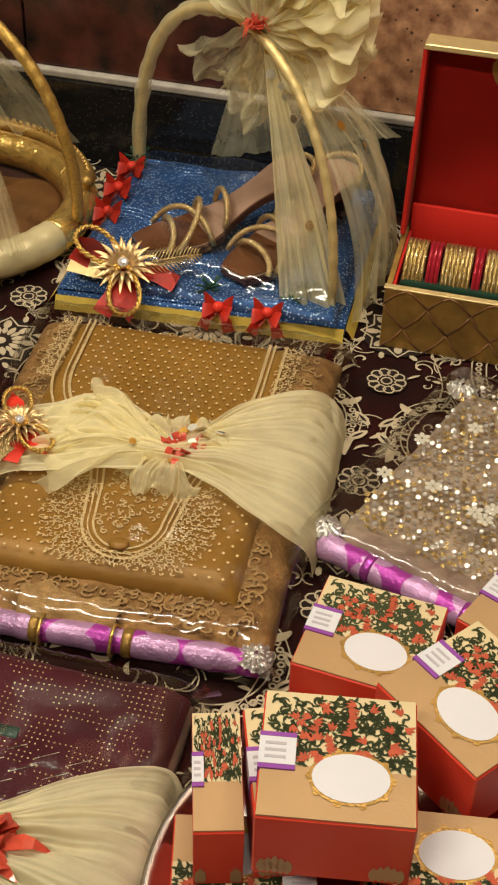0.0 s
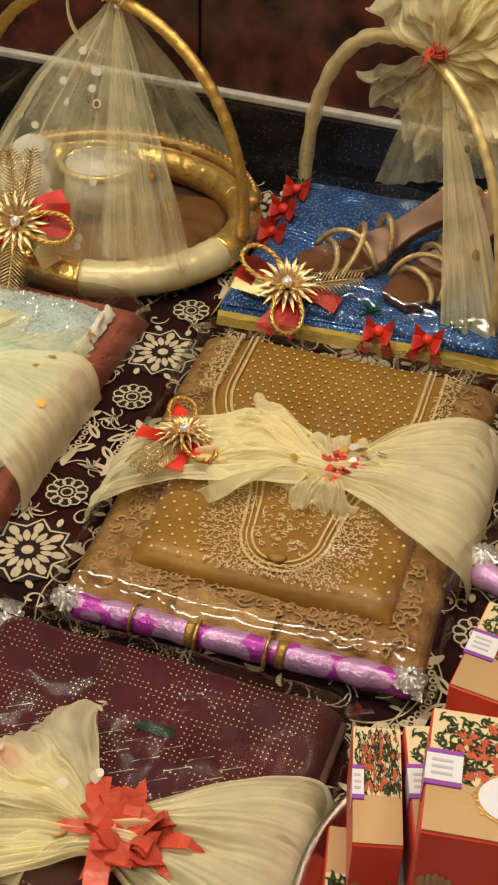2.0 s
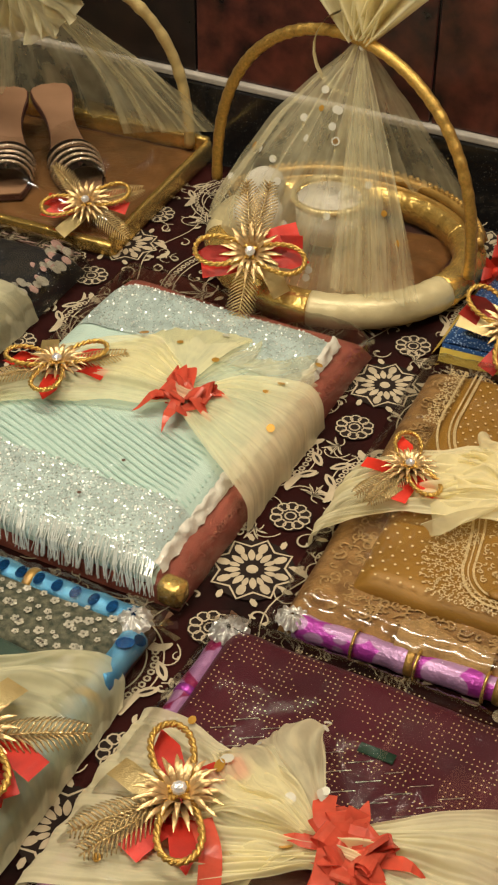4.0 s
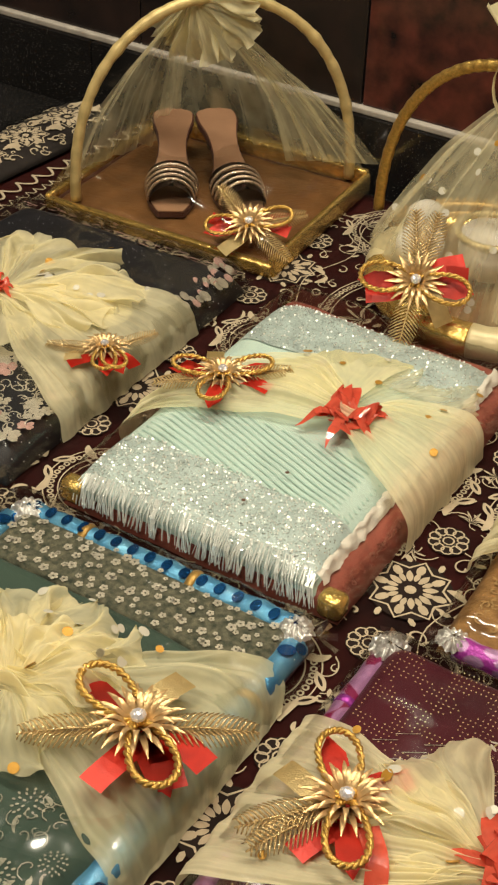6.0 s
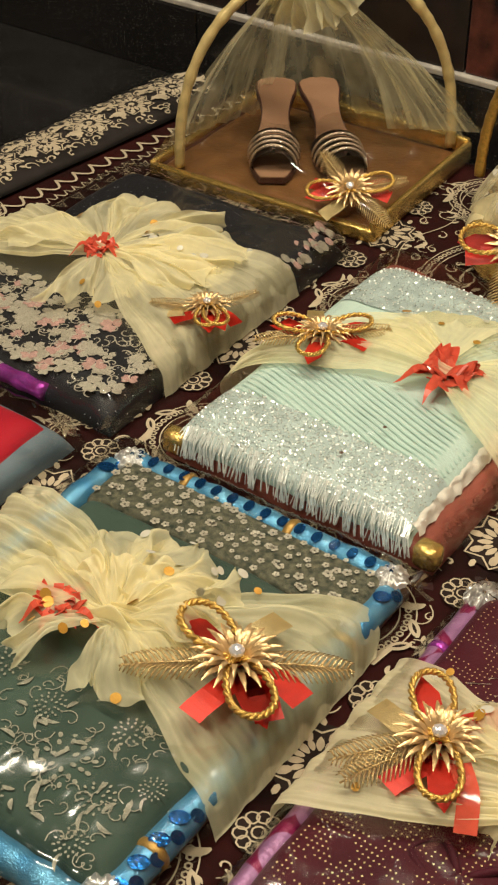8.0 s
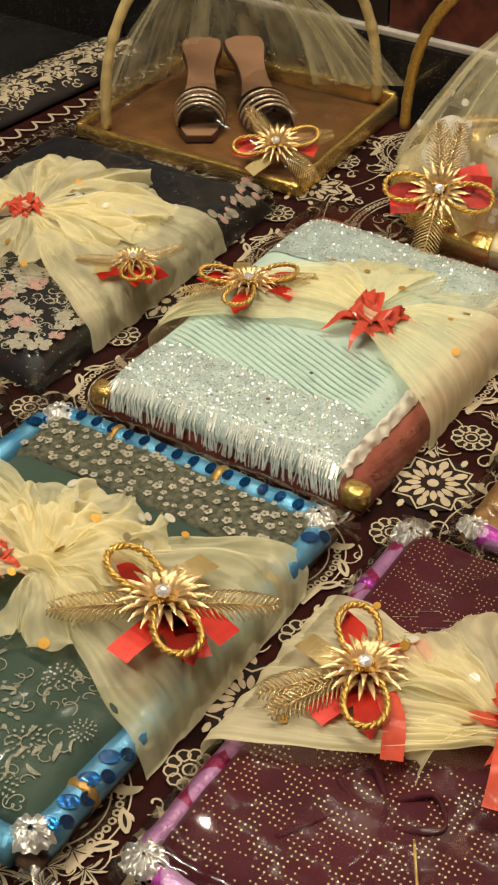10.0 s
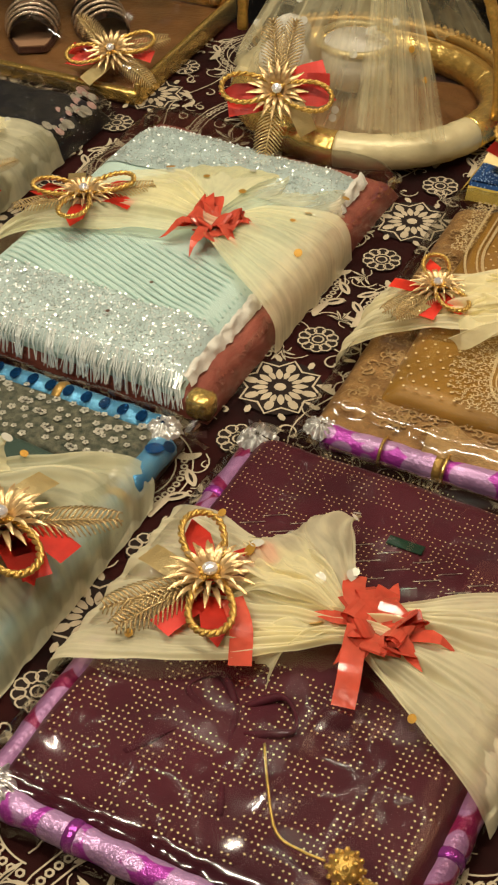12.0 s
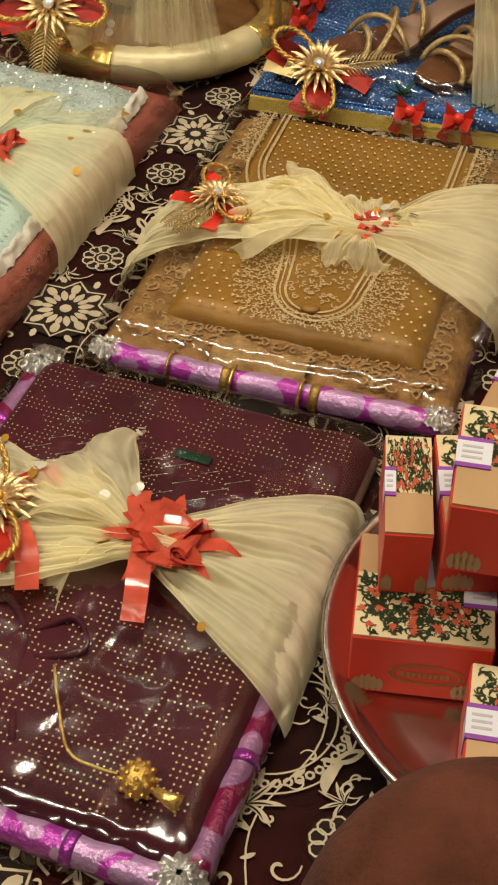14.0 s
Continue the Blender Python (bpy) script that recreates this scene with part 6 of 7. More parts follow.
        def at(u, v, d=d, side=side, k=k):
            w = u * (1 - 0.35 * (2 * v - 1) ** 2 + 0.12 * noise.noise((v * 6, k, 3)))
            q = Vector(top) + d * w + side * ((v - 0.5) * 0.15 * u ** 0.8 + 0.02 * u * noise.noise((v * 7, u * 3, k + 2)))
            q.y += 0.07 * u * noise.noise((v * 7, u * 3.0, k)) + 0.03 * u * noise.noise((v * 19, u * 4, k + 7))
            return q

        part("net_puff", grid(bmesh.new(), at, 18, 90), "tulle_sheer" if k > 3 else "tulle_thin", p, "flared net tuft above the knot")
    curl_bow(p, 0.216, 0.515, 0.288, 0.012, 21)
    brooch(p, 0.105, 0.416, 0.040, 16, 0.034, (140, -88), (160, -110, -15, 175), (12,), tilt=25)
    for x, y, z in ((0.212, 0.407, 0.026), (0.264, 0.411, 0.026), (0.046, 0.585, 0.040), (0.050, 0.535, 0.038), (0.048, 0.630, 0.042)):
        bm = bmesh.new()
        for sx in (-1, 1):
            for h in (0, 1):
                pts = [(sx * (0.001 + 0.013 * math.sin(math.pi * t) * (0.4 + 0.6 * t)), (0.004 - 0.008 * h) * math.sin(math.pi * t), 0.001 + (0.005 + 0.003 * h) * math.sin(math.tau * t * 0.5)) for t in [i / 8 for i in range(9)]]
                flat_strip(bm, pts, lambda t: 0.005 + 0.007 * math.sin(math.pi * t), (0.15 * sx, 1, 0.35 - 0.8 * h))
            flat_strip(bm, [(0, 0, 0.001), (0.007 * sx, -0.009, 0.003), (0.010 * sx, -0.017, 0.0)], lambda t: 0.005 + 0.004 * t)
        bmesh.ops.create_icosphere(bm, subdivisions=2, radius=0.0042, matrix=Matrix.Translation((0, 0, 0.004)))
        bmesh.ops.transform(bm, matrix=pose(x, y, z, 55, 0, 0) @ Matrix.Scale(1.45, 4), verts=bm.verts)
        part("small_bow", bm, "red_ribbon", p, "small red satin bow", smooth=False)
    for x, y, z in ((0.195, 0.432, 0.030), (0.285, 0.434, 0.030), (0.050, 0.645, 0.045), (0.30, 0.45, 0.03)):
        bm = bmesh.new()
        for k in range(16):
            tube(bm, [(0, 0, 0), (0.012 * math.cos(k), 0.012 * math.sin(k * 1.7), 0.006 + 0.006 * math.sin(k * 2.3))], 0.0011, 4)
        bmesh.ops.translate(bm, vec=(x, y, z), verts=bm.verts)
        part("green_sprig", bm, "leaf_green", p, "dark green tinsel sprig")
    bm = bmesh.new()
    pad(bm, 0.042, 0.412, 0.338, 0.684, 0.024, 0.034, 0.05, 60, 0.010, 93.0, 0.012, 0.004)
    part("clear_wrap", bm, "film_tight", p, "crinkled clear wrap")
    sequins(p, scatter(8, 0.05, 0.41, 0.33, 0.44, 51), lambda x, y: 0.05, 7, r=0.004)
    sandal("sandal", (0.102, 0.474, 0.034), (0.262, 0.602, 0.034), 0.052, "bronze sandal with gold glitter straps on the blue tray", "glitter")
    sandal("sandal", (0.216, 0.448, 0.034), (0.306, 0.620, 0.034), 0.052, "bronze sandal with gold glitter straps on the blue tray", "glitter")


def tray_gold():
    # the tray stands slightly askew: local x along its front edge
    p = thing("handled_gift_tray", -0.742, 0.398, "gold foil tray with raised rim and a net-wrapped arched handle", "gift tray", turn=2.5)
    W, D = 0.342, 0.278
    bm = bmesh.new()
    box(bm, 0, 0, 0, W, D, 0.012, 0.003)
    part("tray_base", bm, "sole_brown", p, "brown tray base", local=True)
    bm = bmesh.new()
    pad(bm, 0.012, 0.012, W - 0.012, D - 0.012, 0.011, 0.006, 0.02, 24, 0.004, 5.0, 0.004)
    part("tray_lining", bm, "tray_brown", p, "crumpled brown-gold lining", local=True)
    for x0, y0, x1, y1, h in ((0, -0.004, W, 0.008, 0.020), (0, D - 0.008, W, D + 0.004, 0.034), (-0.004, 0, 0.006, D, 0.022), (W - 0.006, 0, W + 0.004, D, 0.030)):
        bm = bmesh.new()
        box(bm, x0, y0, 0.0, x1, y1, h, 0.004)
        bmesh.ops.subdivide_edges(bm, edges=bm.edges[:], cuts=2, use_grid_fill=True)
        for v in bm.verts:
            v.co += Vector((0, 1, 1)) * 0.0015 * noise.noise(v.co * 40)
        part("rim", bm, "gold", p, "gold foil rim", local=True)
    bm = bmesh.new()
    h = arch((0.040, 0.012, 0.02), (W - 0.025, D - 0.012, 0.02), 0.262)
    tube(bm, h, lambda t: 0.0072 + 0.0016 * noise.noise((t * 40, 3, 1)), 10)
    part("handle", bm, "satin_gold", p, "arched handle wound with gold ribbon", local=True)
    top = Vector((0.150, 0.125, 0.280))
    for k, foot in enumerate((lambda v: (W * (0.75 + 0.3 * v), D - 0.06 + 0.05 * v, 0.05), lambda v: (0.0 + 0.06 * v, 0.04 + 0.2 * v, 0.03), lambda v: (W * v, D, 0.03))):
        part("net_drape", drape(top, foot, 0.02, 5, 0.008, seed=7.0 + k), "tulle_sheer", p, "sheer cream net gathered at the handle", local=True)
    for k, (dx, dz) in enumerate(((-0.06, 0.09), (0.05, 0.10), (0.0, 0.11), (0.09, -0.03), (-0.02, -0.09))):
        d = Vector((dx, 0.01, dz))
        side = d.cross(Vector((0, 1, 0))).normalized()

        def at(u, v, d=d, side=side, k=k):
            w = u * (1 - 0.35 * (2 * v - 1) ** 2 + 0.12 * noise.noise((v * 6, k, 5)))
            q = top + d * w + side * (v - 0.5) * 0.12 * u ** 0.8
            q.y += 0.05 * u * noise.noise((v * 9, u * 1.5, k)) + 0.02 * u * noise.noise((v * 25, u * 2, k + 7))
            return q

        part("net_puff", grid(bmesh.new(), at, 12, 60), "tulle_thin", p, "gathered net tuft", local=True)
    brooch(p, 0.294, 0.026, 0.040, 20, 0.030, (20, 195), (175, 0, -120), (130, 20, -40), tilt=25, local=True)
    bm = bmesh.new()
    pad(bm, -0.004, -0.008, W + 0.004, D + 0.004, 0.004, 0.055, 0.04, 50, 0.010, 6.0, 0.012)
    part("clear_wrap", bm, "film_tight", p, "crinkled clear wrap", local=True)
    sandal("slipper", (-0.572, 0.442, 0.020), (-0.690, 0.622, 0.020), 0.046, "dark brown slipper with rows of stones and tan insole", "striped")
    sandal("slipper", (-0.484, 0.492, 0.020), (-0.646, 0.656, 0.020), 0.046, "dark brown slipper with rows of stones and tan insole", "striped")


def basket():
    cx, cy = -0.142, 0.535
    p = thing("round_gift_basket", cx, cy, "round basket wound in cream satin and gold, draped in sheer net", "basket")
    bm = bmesh.new()
    bmesh.ops.create_cone(bm, cap_ends=True, segments=48, radius1=0.150, radius2=0.150, depth=0.012)
    for v in bm.verts:
        v.co.y *= 0.78 if v.co.y > 0 else 1.0
    bmesh.ops.translate(bm, vec=(cx, cy, 0.006), verts=bm.verts)
    part("basket_base", bm, "sole_brown", p, "brown woven base")
    for a0, a1, material, lab in ((-20, 35, "gold", "gold wound rim"), (35, 160, "gold", "gold wound rim"), (160, 205, "satin_cream", "cream satin wound rim"), (205, 278, "gold", "gold wound rim"), (278, 340, "satin_cream", "cream satin wound rim")):
        bm = bmesh.new()
        tube(bm, ring_path(cx, cy, 0.027, 0.152, 60, a0, a1, 0.78), lambda t: 0.0205 + 0.0004 * math.sin(t * (a1 - a0) * 0.7), 14)
        part("rim", bm, material, p, lab)
    bm = bmesh.new()
    for k in range(2):
        tube(bm, ring_path(cx, cy, 0.044 + 0.011 * k, 0.156 + 0.004 * k, 50, 10, 175, 0.78), 0.0070, 8)
    for k in range(46):
        a = radians(20 + 155 * k / 45)
        tube(bm, [(cx + 0.150 * math.cos(a), cy + 0.117 * math.sin(a), 0.03), (cx + 0.170 * math.cos(a), cy + 0.133 * math.sin(a), 0.050), (cx + 0.160 * math.cos(a), cy + 0.125 * math.sin(a), 0.064)], 0.0034, 5)
    part("rear_wicker", bm, "gold_paper", p, "raised gold wicker rim")
    bm = bmesh.new()
    hp = arch((cx - 0.190, cy + 0.025, 0.055), (cx + 0.168, cy - 0.035, 0.045), 0.240)
    tube(bm, hp, lambda t: 0.0070 + 0.0004 * math.sin(t * 230), 10)
    part("handle", bm, "gold_cord", p, "arched handle wound with gold cord")
    top = (cx + 0.008, cy - 0.006, 0.292)
    front = lambda v: (cx - 0.195 + 0.285 * v, cy + 0.03 - 0.175 * math.sin(0.15 + 2.2 * v), 0.03 + 0.02 * math.sin(6 * v))
    part("net_drape", drape(top, front, 0.01, 6, 0.010, seed=11.0), "tulle_sheer", p, "sheer cream net draped over the basket")
    part("net_drape", drape(top, lambda v: (cx + 0.04 + 0.10 * v, cy - 0.14 + 0.02 * v, 0.05), 0.012, 6, 0.006, seed=12.0), "tulle_sheer", p, "second layer of sheer net")
    part("net_drape", drape(top, lambda v: (cx + 0.12 - 0.30 * v, cy + 0.12, 0.05), 0.0, 6, 0.006, seed=14.0), "tulle_sheer", p, "sheer net behind the handle")
    for k, (dx, dz) in enumerate(((-0.04, 0.08), (0.05, 0.09), (0.0, 0.11), (0.02, 0.08))):
        d = Vector((dx, 0.01 * k, dz))
        side = d.cross(Vector((0, 1, 0))).normalized()

        def at(u, v, d=d, side=side, k=k):
            q = Vector(top) + d * u + side * (v - 0.5) * (0.03 + 0.06 * u)
            q.y += 0.014 * math.sin(v * 20 + k * 2)
            return q

        part("net_puff", grid(bmesh.new(), at, 12, 40), "tulle", p, "gathered net tuft over the knot")
    bm = bmesh.new()
    flat_strip(bm, [Vector(top) + Vector((-0.02 - 0.03 * math.sin(a) , -0.016, 0.0 + 0.03 * math.cos(a) - 0.01 * a)) for a in [i * 0.35 for i in range(16)]], 0.007, (0, 1, 0.2))
    part("satin_curl", bm, "satin_cream", p, "curled cream satin ribbon")
    brooch(p, -0.186, 0.366, 0.082, 18, 0.034, (-8, 182), (35, 205, 18, -45), (100, 82, -95), tilt=45)
    bm = bmesh.new()
    pad(bm, cx - 0.12, cy - 0.11, cx + 0.12, cy + 0.08, 0.011, 0.014, 0.06, 26, 0.008, 3.0, 0.012)
    part("basket_filling", bm, "tray_brown", p, "brown lace cloth filling")
    sequins(p, [(cx - 0.12, cy - 0.13), (cx - 0.1, cy - 0.14), (cx - 0.05, cy - 0.15), (cx + 0.05, cy - 0.14), (cx + 0.07, cy - 0.13)], lambda x, y: 0.075, 9)
    g = random.Random(3)
    bm = bmesh.new()
    for i in range(16):
        v, u = g.random(), g.uniform(0.2, 0.9)
        q = Vector(top).lerp(Vector(front(v)), u) + Vector((0, -0.014, 0))
        disc(bm, q, 0.0046, (0.1, -1, 0.5), 9)
    tagged(part("sequin_scatter", bm, "pearl", p, "white sequins on the net", smooth=False), kind="stuff")
    for x, y, r, lab in ((cx - 0.095, cy - 0.05, 0.030, "white wrapped sweet ball"), (cx - 0.12, cy + 0.02, 0.026, "white wrapped sweet ball")):
        ob = thing("wrapped_ball", x, y, "white round packet inside the net basket", "packet", "packets in the basket", z=0.042)
        bm = bmesh.new()
        bmesh.ops.create_icosphere(bm, subdivisions=3, radius=r)
        for v in bm.verts:
            v.co += v.co * 0.10 * noise.noise(v.co * 60)
        bmesh.ops.translate(bm, vec=(0, 0, r * 0.8), verts=bm.verts)
        part("paper", bm, "petal_white", ob, local=True)
    ob = thing("lidded_jar", cx - 0.02, cy - 0.01, "clear jar with a round frosted lid in the basket", "jar", z=0.038)
    bm = bmesh.new()
    bmesh.ops.create_cone(bm, cap_ends=True, segments=32, radius1=0.038, radius2=0.042, depth=0.05)
    bmesh.ops.bevel(bm, geom=[e for e in bm.edges if len(e.link_faces) == 2 and e.calc_face_angle(0) > 1], offset=0.004, segments=2, affect="EDGES")
    bmesh.ops.translate(bm, vec=(0, 0, 0.026), verts=bm.verts)
    jar = part("jar", bm, "petal_white", ob, local=True)
    bm = bmesh.new()
    tube(bm, ring_path(0, 0, 0.053, 0.044, 32), 0.004, 6, closed=True)
    part("lid_ring", bm, "gold_ribbon", jar, "crimped rim of the lid", local=True)


def bangle_box():
    x0, y0, w, d, h = 0.382, 0.420, 0.27, 0.13, 0.074
    p = thing("bangle_box", x0 + w / 2, y0 + d / 2, "open gold paper box with red lining and an upright lid", "box")
    for n_, c in (("front_wall", (x0, y0, 0, x0 + w, y0 + 0.006, h)), ("rear_wall", (x0, y0 + d - 0.006, 0, x0 + w, y0 + d, h)), ("side_wall", (x0, y0 + 0.0065, 0, x0 + 0.006, y0 + d - 0.0065, h)), ("side_wall", (x0 + w - 0.006, y0 + 0.0065, 0, x0 + w, y0 + d - 0.0065, h)), ("bottom", (x0 + 0.0065, y0 + 0.0065, 0, x0 + w - 0.0065, y0 + d - 0.0065, 0.005))):
        bm = bmesh.new()
        box(bm, *c, 0.0012, 2)
        part(n_, bm, "gold_paper", p, "gold embossed paper wall", smooth=False)
    bm = bmesh.new()
    g = 0.045
    for i in range(-1, 8):
        for j in range(-1, 4):
            a, b = x0 + i * g + (j % 2) * g / 2, j * 0.028
            for s in (-1, 1):
                q0, q1 = Vector((a, y0 - 0.0008, b)), Vector((a + s * g / 2, y0 - 0.0008, b + 0.028))
                cl = lambda q: Vector((min(x0 + w, max(x0, q.x)), q.y, min(h, max(0, q.z))))
                if (cl(q0) - cl(q1)).length > 0.01 and cl(q0).x != cl(q1).x and cl(q0).z != cl(q1).z:
                    tube(bm, [cl(q0), cl(q0.lerp(q1, 0.5)) + Vector((0.003 * s, 0, 0)), cl(q1)], 0.0012, 5)
    tagged(part("embossing", bm, "tray_brown", p, "dark embossed scale pattern"), kind="stuff")
    bm = bmesh.new()
    box(bm, x0 - 0.001, y0 - 0.001, h, x0 + w + 0.001, y0 + 0.0065, h + 0.002, 0.0005, 1)
    part("rim_edge", bm, "gold_ribbon", p, "pale gold rim", smooth=False)
    bm = bmesh.new()
    box(bm, x0 + 0.007, y0 + d - 0.012, 0.006, x0 + w - 0.007, y0 + d - 0.007, h + 0.03, 0.001, 1)
    box(bm, x0 + 0.0065, y0 + 0.007, 0.006, x0 + 0.0095, y0 + d - 0.013, h - 0.001, 0.001, 1)
    part("lining", bm, "red_paper", p, "red satin lining")
    # lid: upright, leaning back, with a red inside and a short returned edge
    tilt = pose(x0, y0 + d - 0.002, h, -8, 0, 0)
    bm = bmesh.new()
    box(bm, 0.0, 0.0, 0.0, w, 0.006, 0.205, 0.0012, 2, tilt)
    lid = part("lid", bm, "gold_paper", p, "gold paper lid", smooth=False)
    bm = bmesh.new()
    grid(bm, lambda u, v: tilt @ Vector((0.005 + (w - 0.01) * u, -0.002 + 0.003 * noise.noise((u * 5, v * 4, 8)) + 0.002 * math.sin(9 * u + 5 * v), 0.004 + 0.196 * v)), 30, 24)
    bmesh.ops.solidify(bm, geom=bm.faces[:], thickness=0.002)
    part("lid_lining", bm, "red_paper", lid, "slack red satin lining")
    for c in ((0, -0.036, 0.200, w, 0.0, 0.206), (-0.001, -0.032, 0.0, 0.004, 0.0, 0.2), (w - 0.004, -0.032, 0.0, w + 0.001, 0.0, 0.2)):
        bm = bmesh.new()
        box(bm, *c, 0.001, 1, tilt)
        part("lid_edge", bm, "gold_ribbon" if c[2] > 0.1 else "red_paper", lid, "folded lid edge", smooth=False)
    # bangles stand in sets on a green velvet bar
    ob = thing("velvet_bar", x0 + w / 2, y0 + 0.04, "dark green velvet bar inside the bangle box", "holder", z=0.0055)
    bm = bmesh.new()
    box(bm, -w / 2 + 0.012, -0.028, 0, w / 2 - 0.012, 0.0, 0.072, 0.006)
    part("velvet", bm, "bangle_green", ob, local=True)
    x = x0 + 0.016
    i = 0
    while x < x0 + w - 0.02:
        kind, n, lab = (("bangle_gold", 5, "gold glitter bangle"), ("bangle_red", 3, "red glass bangle"), ("bangle_gold", 7, "gold glitter bangle"), ("bangle_red", 2, "red glass bangle"))[i % 4]
        for k in range(n):
            b = thing("bangle", x, y0 + 0.046, lab + " standing in its box", "bangle", "bangles", z=0.006)
            me = cached(lambda bm: tube(bm, [(0, 0.030 * math.cos(q * math.tau / 28), 0.052 + 0.045 * math.sin(q * math.tau / 28), ) for q in range(28)], 0.0024, 6, closed=True), kind, "hoop_" + kind)
            child("hoop", me, b, Matrix())
            x += 0.0043
        x += 0.002
        i += 1


# ---- sweet boxes on a steel plate ----
def sweet_box(x, y, z, turn, logo=True, w=0.096, d=0.094, h=0.060, oval_label=True):
    s = thing("sweet_box", x, y, "red card sweet box with floral top and white label", "gift box", "sweet boxes", z=z, turn=turn)

    def body(bm):
        box(bm, -w / 2, -d / 2, 0, w / 2, d / 2, h - 0.001, 0.0012, 1)

    def lid_print(bm):
        box(bm, -w / 2 + 0.001, -d / 2 + d * 0.40, h - 0.001, w / 2 - 0.001, d / 2 - 0.001, h + 0.0004)

    def lid_plain(bm):
        box(bm, -w / 2 + 0.001, -d / 2 + 0.001, h - 0.001, w / 2 - 0.001, -d / 2 + d * 0.40, h + 0.0003)

    g = random.Random(11)

    def vines(bm):
        for i in range(250):
            px, py = g.uniform(-w / 2 + 0.005, w / 2 - 0.005), g.uniform(-d / 2 + d * 0.43, d / 2 - 0.005)
            a, hnd, q = g.uniform(0, 6.3), g.choice((-1, 1)), g.uniform(0.0028, 0.0060)
            pts = [(px + q * (1 - t) * math.cos(a + hnd * 4.6 * t), py + q * (1 - t) * math.sin(a + hnd * 4.6 * t), h + 0.0008) for t in [k / 8 for k in range(9)]]
            stroke(bm, pts, lambda t: 0.0007 + 0.0011 * math.sin(math.pi * t))
            leaf_shape(bm, px, py, h + 0.0008, 0.0055, 0.0022, a + 2, 0.6)

    def blooms(bm):
        for i in range(46):
            px, py = g.uniform(-w / 2 + 0.007, w / 2 - 0.007), g.uniform(-d / 2 + d * 0.42, d / 2 - 0.007)
            a = g.uniform(0, 6.3)
            for k in range(3):
                leaf_shape(bm, px, py, h + 0.0010 + 0.0001 * k, 0.0065, 0.0020, a + 0.5 * (k - 1), 0.5)

    b = child("card_body", cached(body, "box_red", "card_body", False), s, Matrix())
    lid = child("printed_top", cached(lid_print, "box_print", "printed_top", False), s, Matrix(), "cream top printed with flowers")
    child("plain_top", cached(lid_plain, "box_cream", "plain_top", False), s, Matrix(), "plain gold-beige top")
    child("vine_print", cached(vines, "box_vine", "vine_print", False), lid, Matrix(), "dark green printed vines")
    child("bloom_print", cached(blooms, "box_bloom", "bloom_print", False), lid, Matrix(), "coral printed blooms")

    def oval(bm):
        disc(bm, (0.008, -0.016, h + 0.0013), 0.0175, n=28, sx=1.35)

    def oval_rim(bm):
        disc(bm, (0.008, -0.016, h + 0.0010), 0.0195, n=28, sx=1.32)
        for a in range(10):
            disc(bm, (0.008 + 0.025 * math.cos(a * 0.628), -0.016 + 0.0195 * math.sin(a * 0.628), h + 0.0009), 0.0028, n=5)

    if oval_label:
        child("label_rim", cached(oval_rim, "gold_paper", "label_rim", False), lid, Matrix(), "scalloped gold label rim")
        child("label", cached(oval, "card_white", "oval_label", False), lid, Matrix(), "blank white oval label")

    def seal(bm):
        box(bm, -w / 2 - 0.0006, -0.010, h - 0.018, -w / 2 + 0.022, 0.010, h + 0.0016)

    def seal_edge(bm):
        for y0 in (-0.0135, 0.0102):
            box(bm, -w / 2 - 0.0007, y0, h - 0.018, -w / 2 + 0.022, y0 + 0.0033, h + 0.0016)

    def seal_bars(bm):
        for k in range(3):
            box(bm, -w / 2 + 0.003, -0.006 + 0.005 * k, h + 0.0015, -w / 2 + 0.016, -0.004 + 0.005 * k, h + 0.0019)

    sl = child("paper_seal", cached(seal, "card_white", "paper_seal", False), s, Matrix(), "white paper seal")
    child("seal_edge", cached(seal_edge, "card_purple", "seal_edge", False), sl, Matrix(), "purple seal edge")
    child("seal_print", cached(seal_bars, "card_grey", "seal_print", False), sl, Matrix(), "grey printed lines")

    def emblem(bm):
        for k, q in ((0, 1.0), (1, 0.88)):
            stroke(bm, [(0.005 + 0.026 * q * math.cos(a), 0.0105 * q * math.sin(a) + h * 0.42, 0) for a in [i * math.tau / 28 for i in range(29)]], 0.0011)
        for i in range(9):
            box(bm, -0.012 + 0.0038 * i, h * 0.42 - 0.003, -0.0002, -0.0096 + 0.0038 * i, h * 0.42 + 0.0025, 0.0002)
        bmesh.ops.rotate(bm, verts=bm.verts, cent=(0, 0, 0), matrix=Matrix.Rotation(radians(90), 3, "X"))
        bmesh.ops.translate(bm, verts=bm.verts, vec=(0, -d / 2 - 0.0006, 0))

    if logo:
        child("emblem", cached(emblem, "gold_paper", "emblem", False), b, pose(0, 0, 0, 0, 0, 180 if turn > 90 else 0), "gold oval emblem with unreadable bars")

    def lamp_print(bm):
        for sx in (0,):
            for k in range(5):
                leaf_shape(bm, sx * (w / 2 - 0.014) + 0.004 * (k - 2), 0.003, 0, 0.018 - 0.002 * abs(k - 2), 0.006, 1.57, 0)
        bmesh.ops.rotate(bm, verts=bm.verts, cent=(0, 0, 0), matrix=Matrix.Rotation(radians(90), 3, "X"))
        bmesh.ops.translate(bm, verts=bm.verts, vec=(0, -d / 2 - 0.0006, 0))

    for sx in (-1, 1):
        child("corner_print", cached(lamp_print, "box_cream", "corner_print", False), b, pose(0, 0, 0, 0, 0, 180 if turn > 90 else 0) @ pose(sx * (w / 2 - 0.014), 0, 0), "golden flame shaped corner print")
    return s


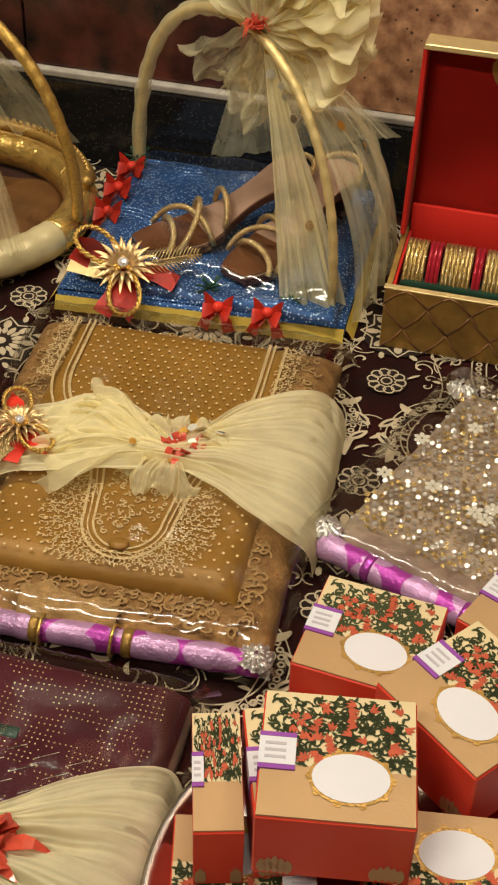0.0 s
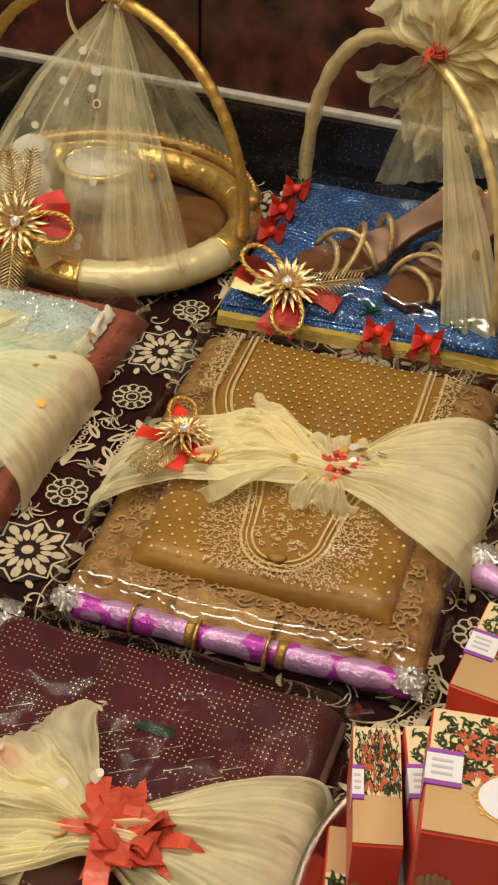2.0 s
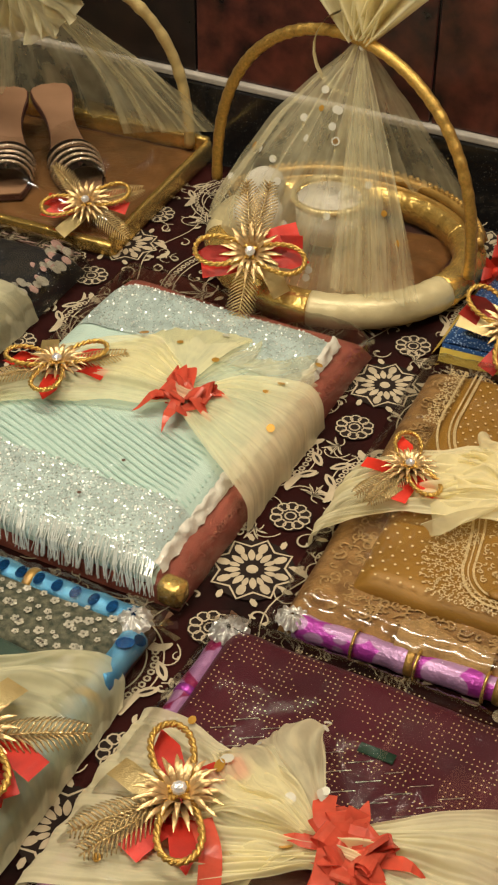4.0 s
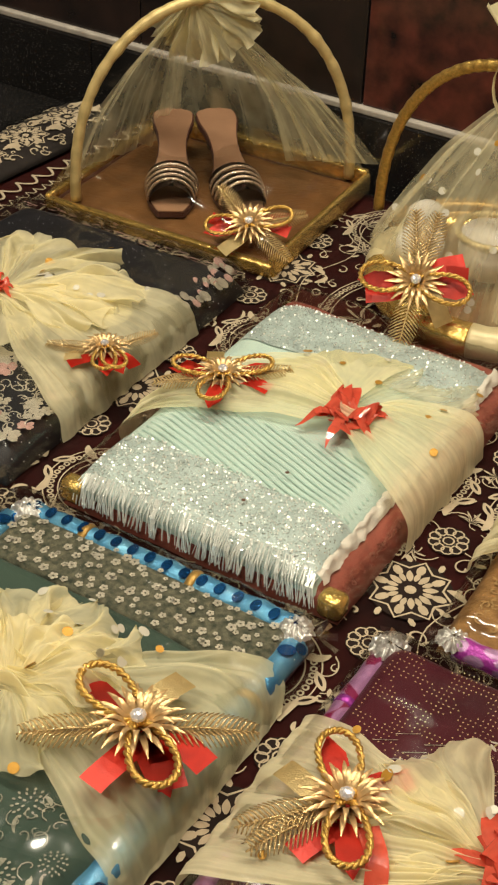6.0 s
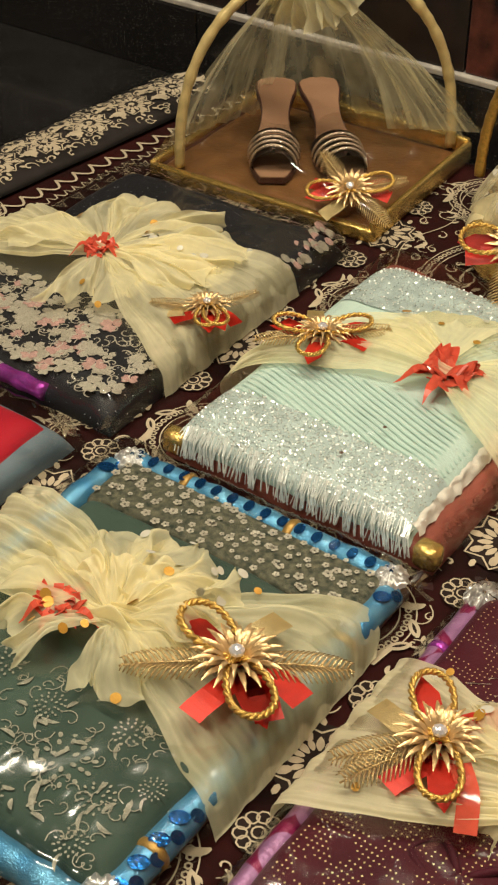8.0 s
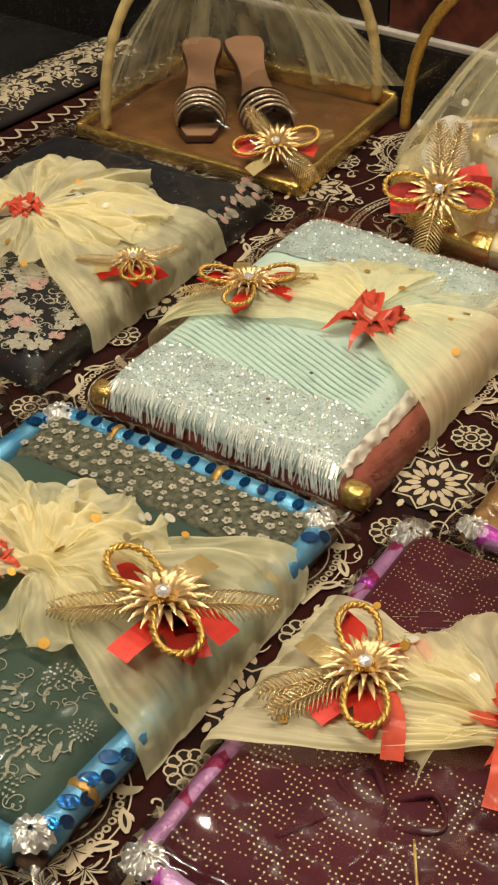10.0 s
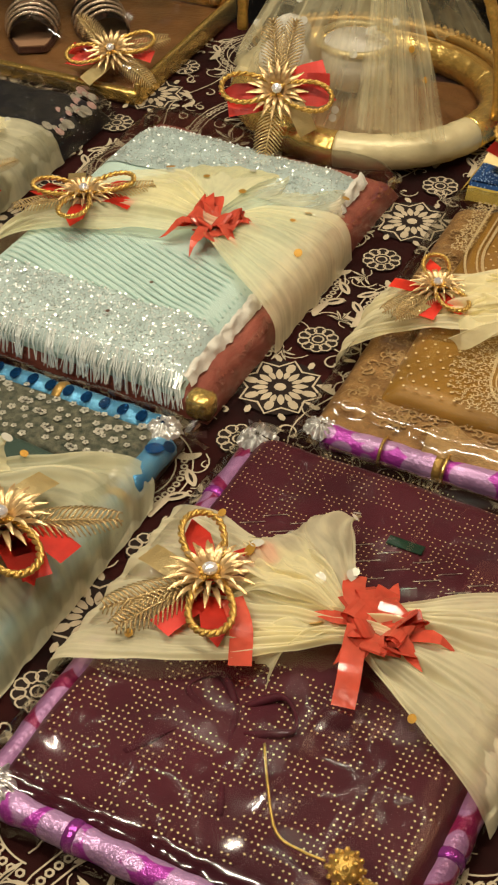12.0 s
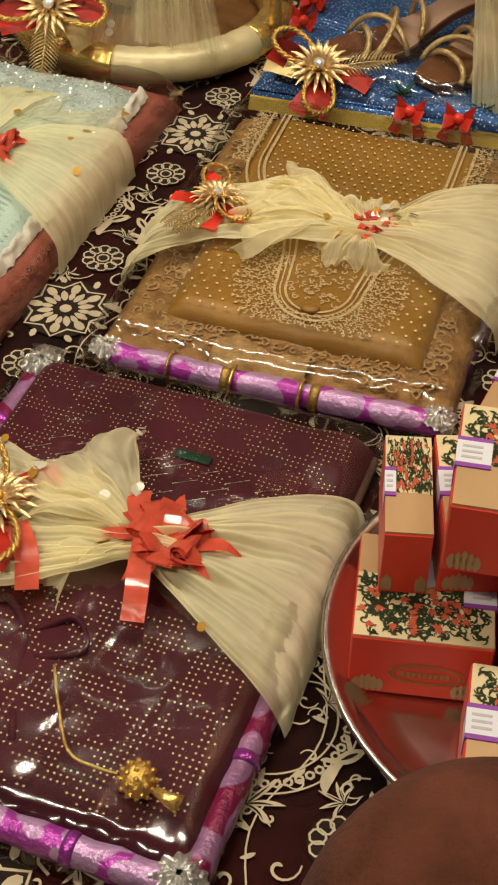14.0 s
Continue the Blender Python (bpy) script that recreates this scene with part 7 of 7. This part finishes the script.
def plate():
    p = thing("steel_plate", 0.514, -0.243, "large round stainless steel plate with raised rim, holding sweet boxes", "plate")
    bm = bmesh.new()
    prof = [(0.0, 0.004), (0.135, 0.004), (0.150, 0.006), (0.165, 0.020), (0.172, 0.034), (0.178, 0.0365), (0.181, 0.035), (0.179, 0.032), (0.168, 0.016), (0.152, 0.001), (0.0, 0.0005)]
    grid(bm, lambda u, v: Vector((prof[round(v * 10)][0] * math.cos(u * math.tau), prof[round(v * 10)][0] * math.sin(u * math.tau), prof[round(v * 10)][1])), 80, 10, True)
    bmesh.ops.remove_doubles(bm, verts=bm.verts, dist=1e-5)
    part("dish", bm, "steel", p, local=True)


def cushion():
    p = thing("round_cushion", 0.512, -0.548, "round brown suede cushion with soft domed top", "cushion")
    bm = bmesh.new()
    prof = smooth_path([(0.0, 0.222), (0.05, 0.217), (0.088, 0.190), (0.108, 0.130), (0.110, 0.06), (0.098, 0.010), (0.07, 0.0), (0.0, 0.0)], 24)
    grid(bm, lambda u, v: Vector((prof[round(v * 24)][0] * math.cos(u * math.tau), prof[round(v * 24)][0] * math.sin(u * math.tau), prof[round(v * 24)][1] + (0.002 * noise.noise((9 * math.cos(u * 6.28) * prof[round(v * 24)][0] * 4, 9 * math.sin(u * 6.28) * prof[round(v * 24)][0] * 4, 4)) if prof[round(v * 24)][1] > 0.02 else 0))), 64, 24, True)
    bmesh.ops.remove_doubles(bm, verts=bm.verts, dist=1e-5)
    part("cover", bm, "suede", p, local=True)
    bm = bmesh.new()
    tube(bm, ring_path(0, 0, 0.078, 0.1115, 60), 0.002, 6, closed=True)
    part("seam", bm, "suede", p, "stitched seam", local=True)


pack_brown()
pack_mint()
pack_green()
pack_black()
pack_maroon()
pack_red()
pack_silver()
tray_blue()
tray_gold()
basket()
bangle_box()
plate()
for bx, by, bz, turn, logo in ((0.405, -0.262, 0.006, 193, True), (0.530, -0.250, 0.006, 185, True), (0.505, -0.353, 0.010, 10, True), (0.636, -0.190, 0.012, -4, False), (0.455, -0.150, 0.006, 12, False), (0.560, -0.112, 0.036, -30, False),
                               (0.452, -0.060, 0.0372, -6, False), (0.575, -0.005, 0.0372, -25, False), (0.548, -0.266, 0.067, 188, True), (0.442, -0.203, 0.0670, 19, False), (0.534, -0.148, 0.0985, -39, False), (0.457, -0.242, 0.1285, 9, False)):
    sweet_box(bx, by, bz, turn, logo)
slim = sweet_box(0.3775, -0.2275, 0.067, 16, False, oval_label=False)      # the slim box of the set
slim.scale = (0.34, 1, 1)
tagged(slim, "slim red card sweet box with floral top and paper seal")
cushion()
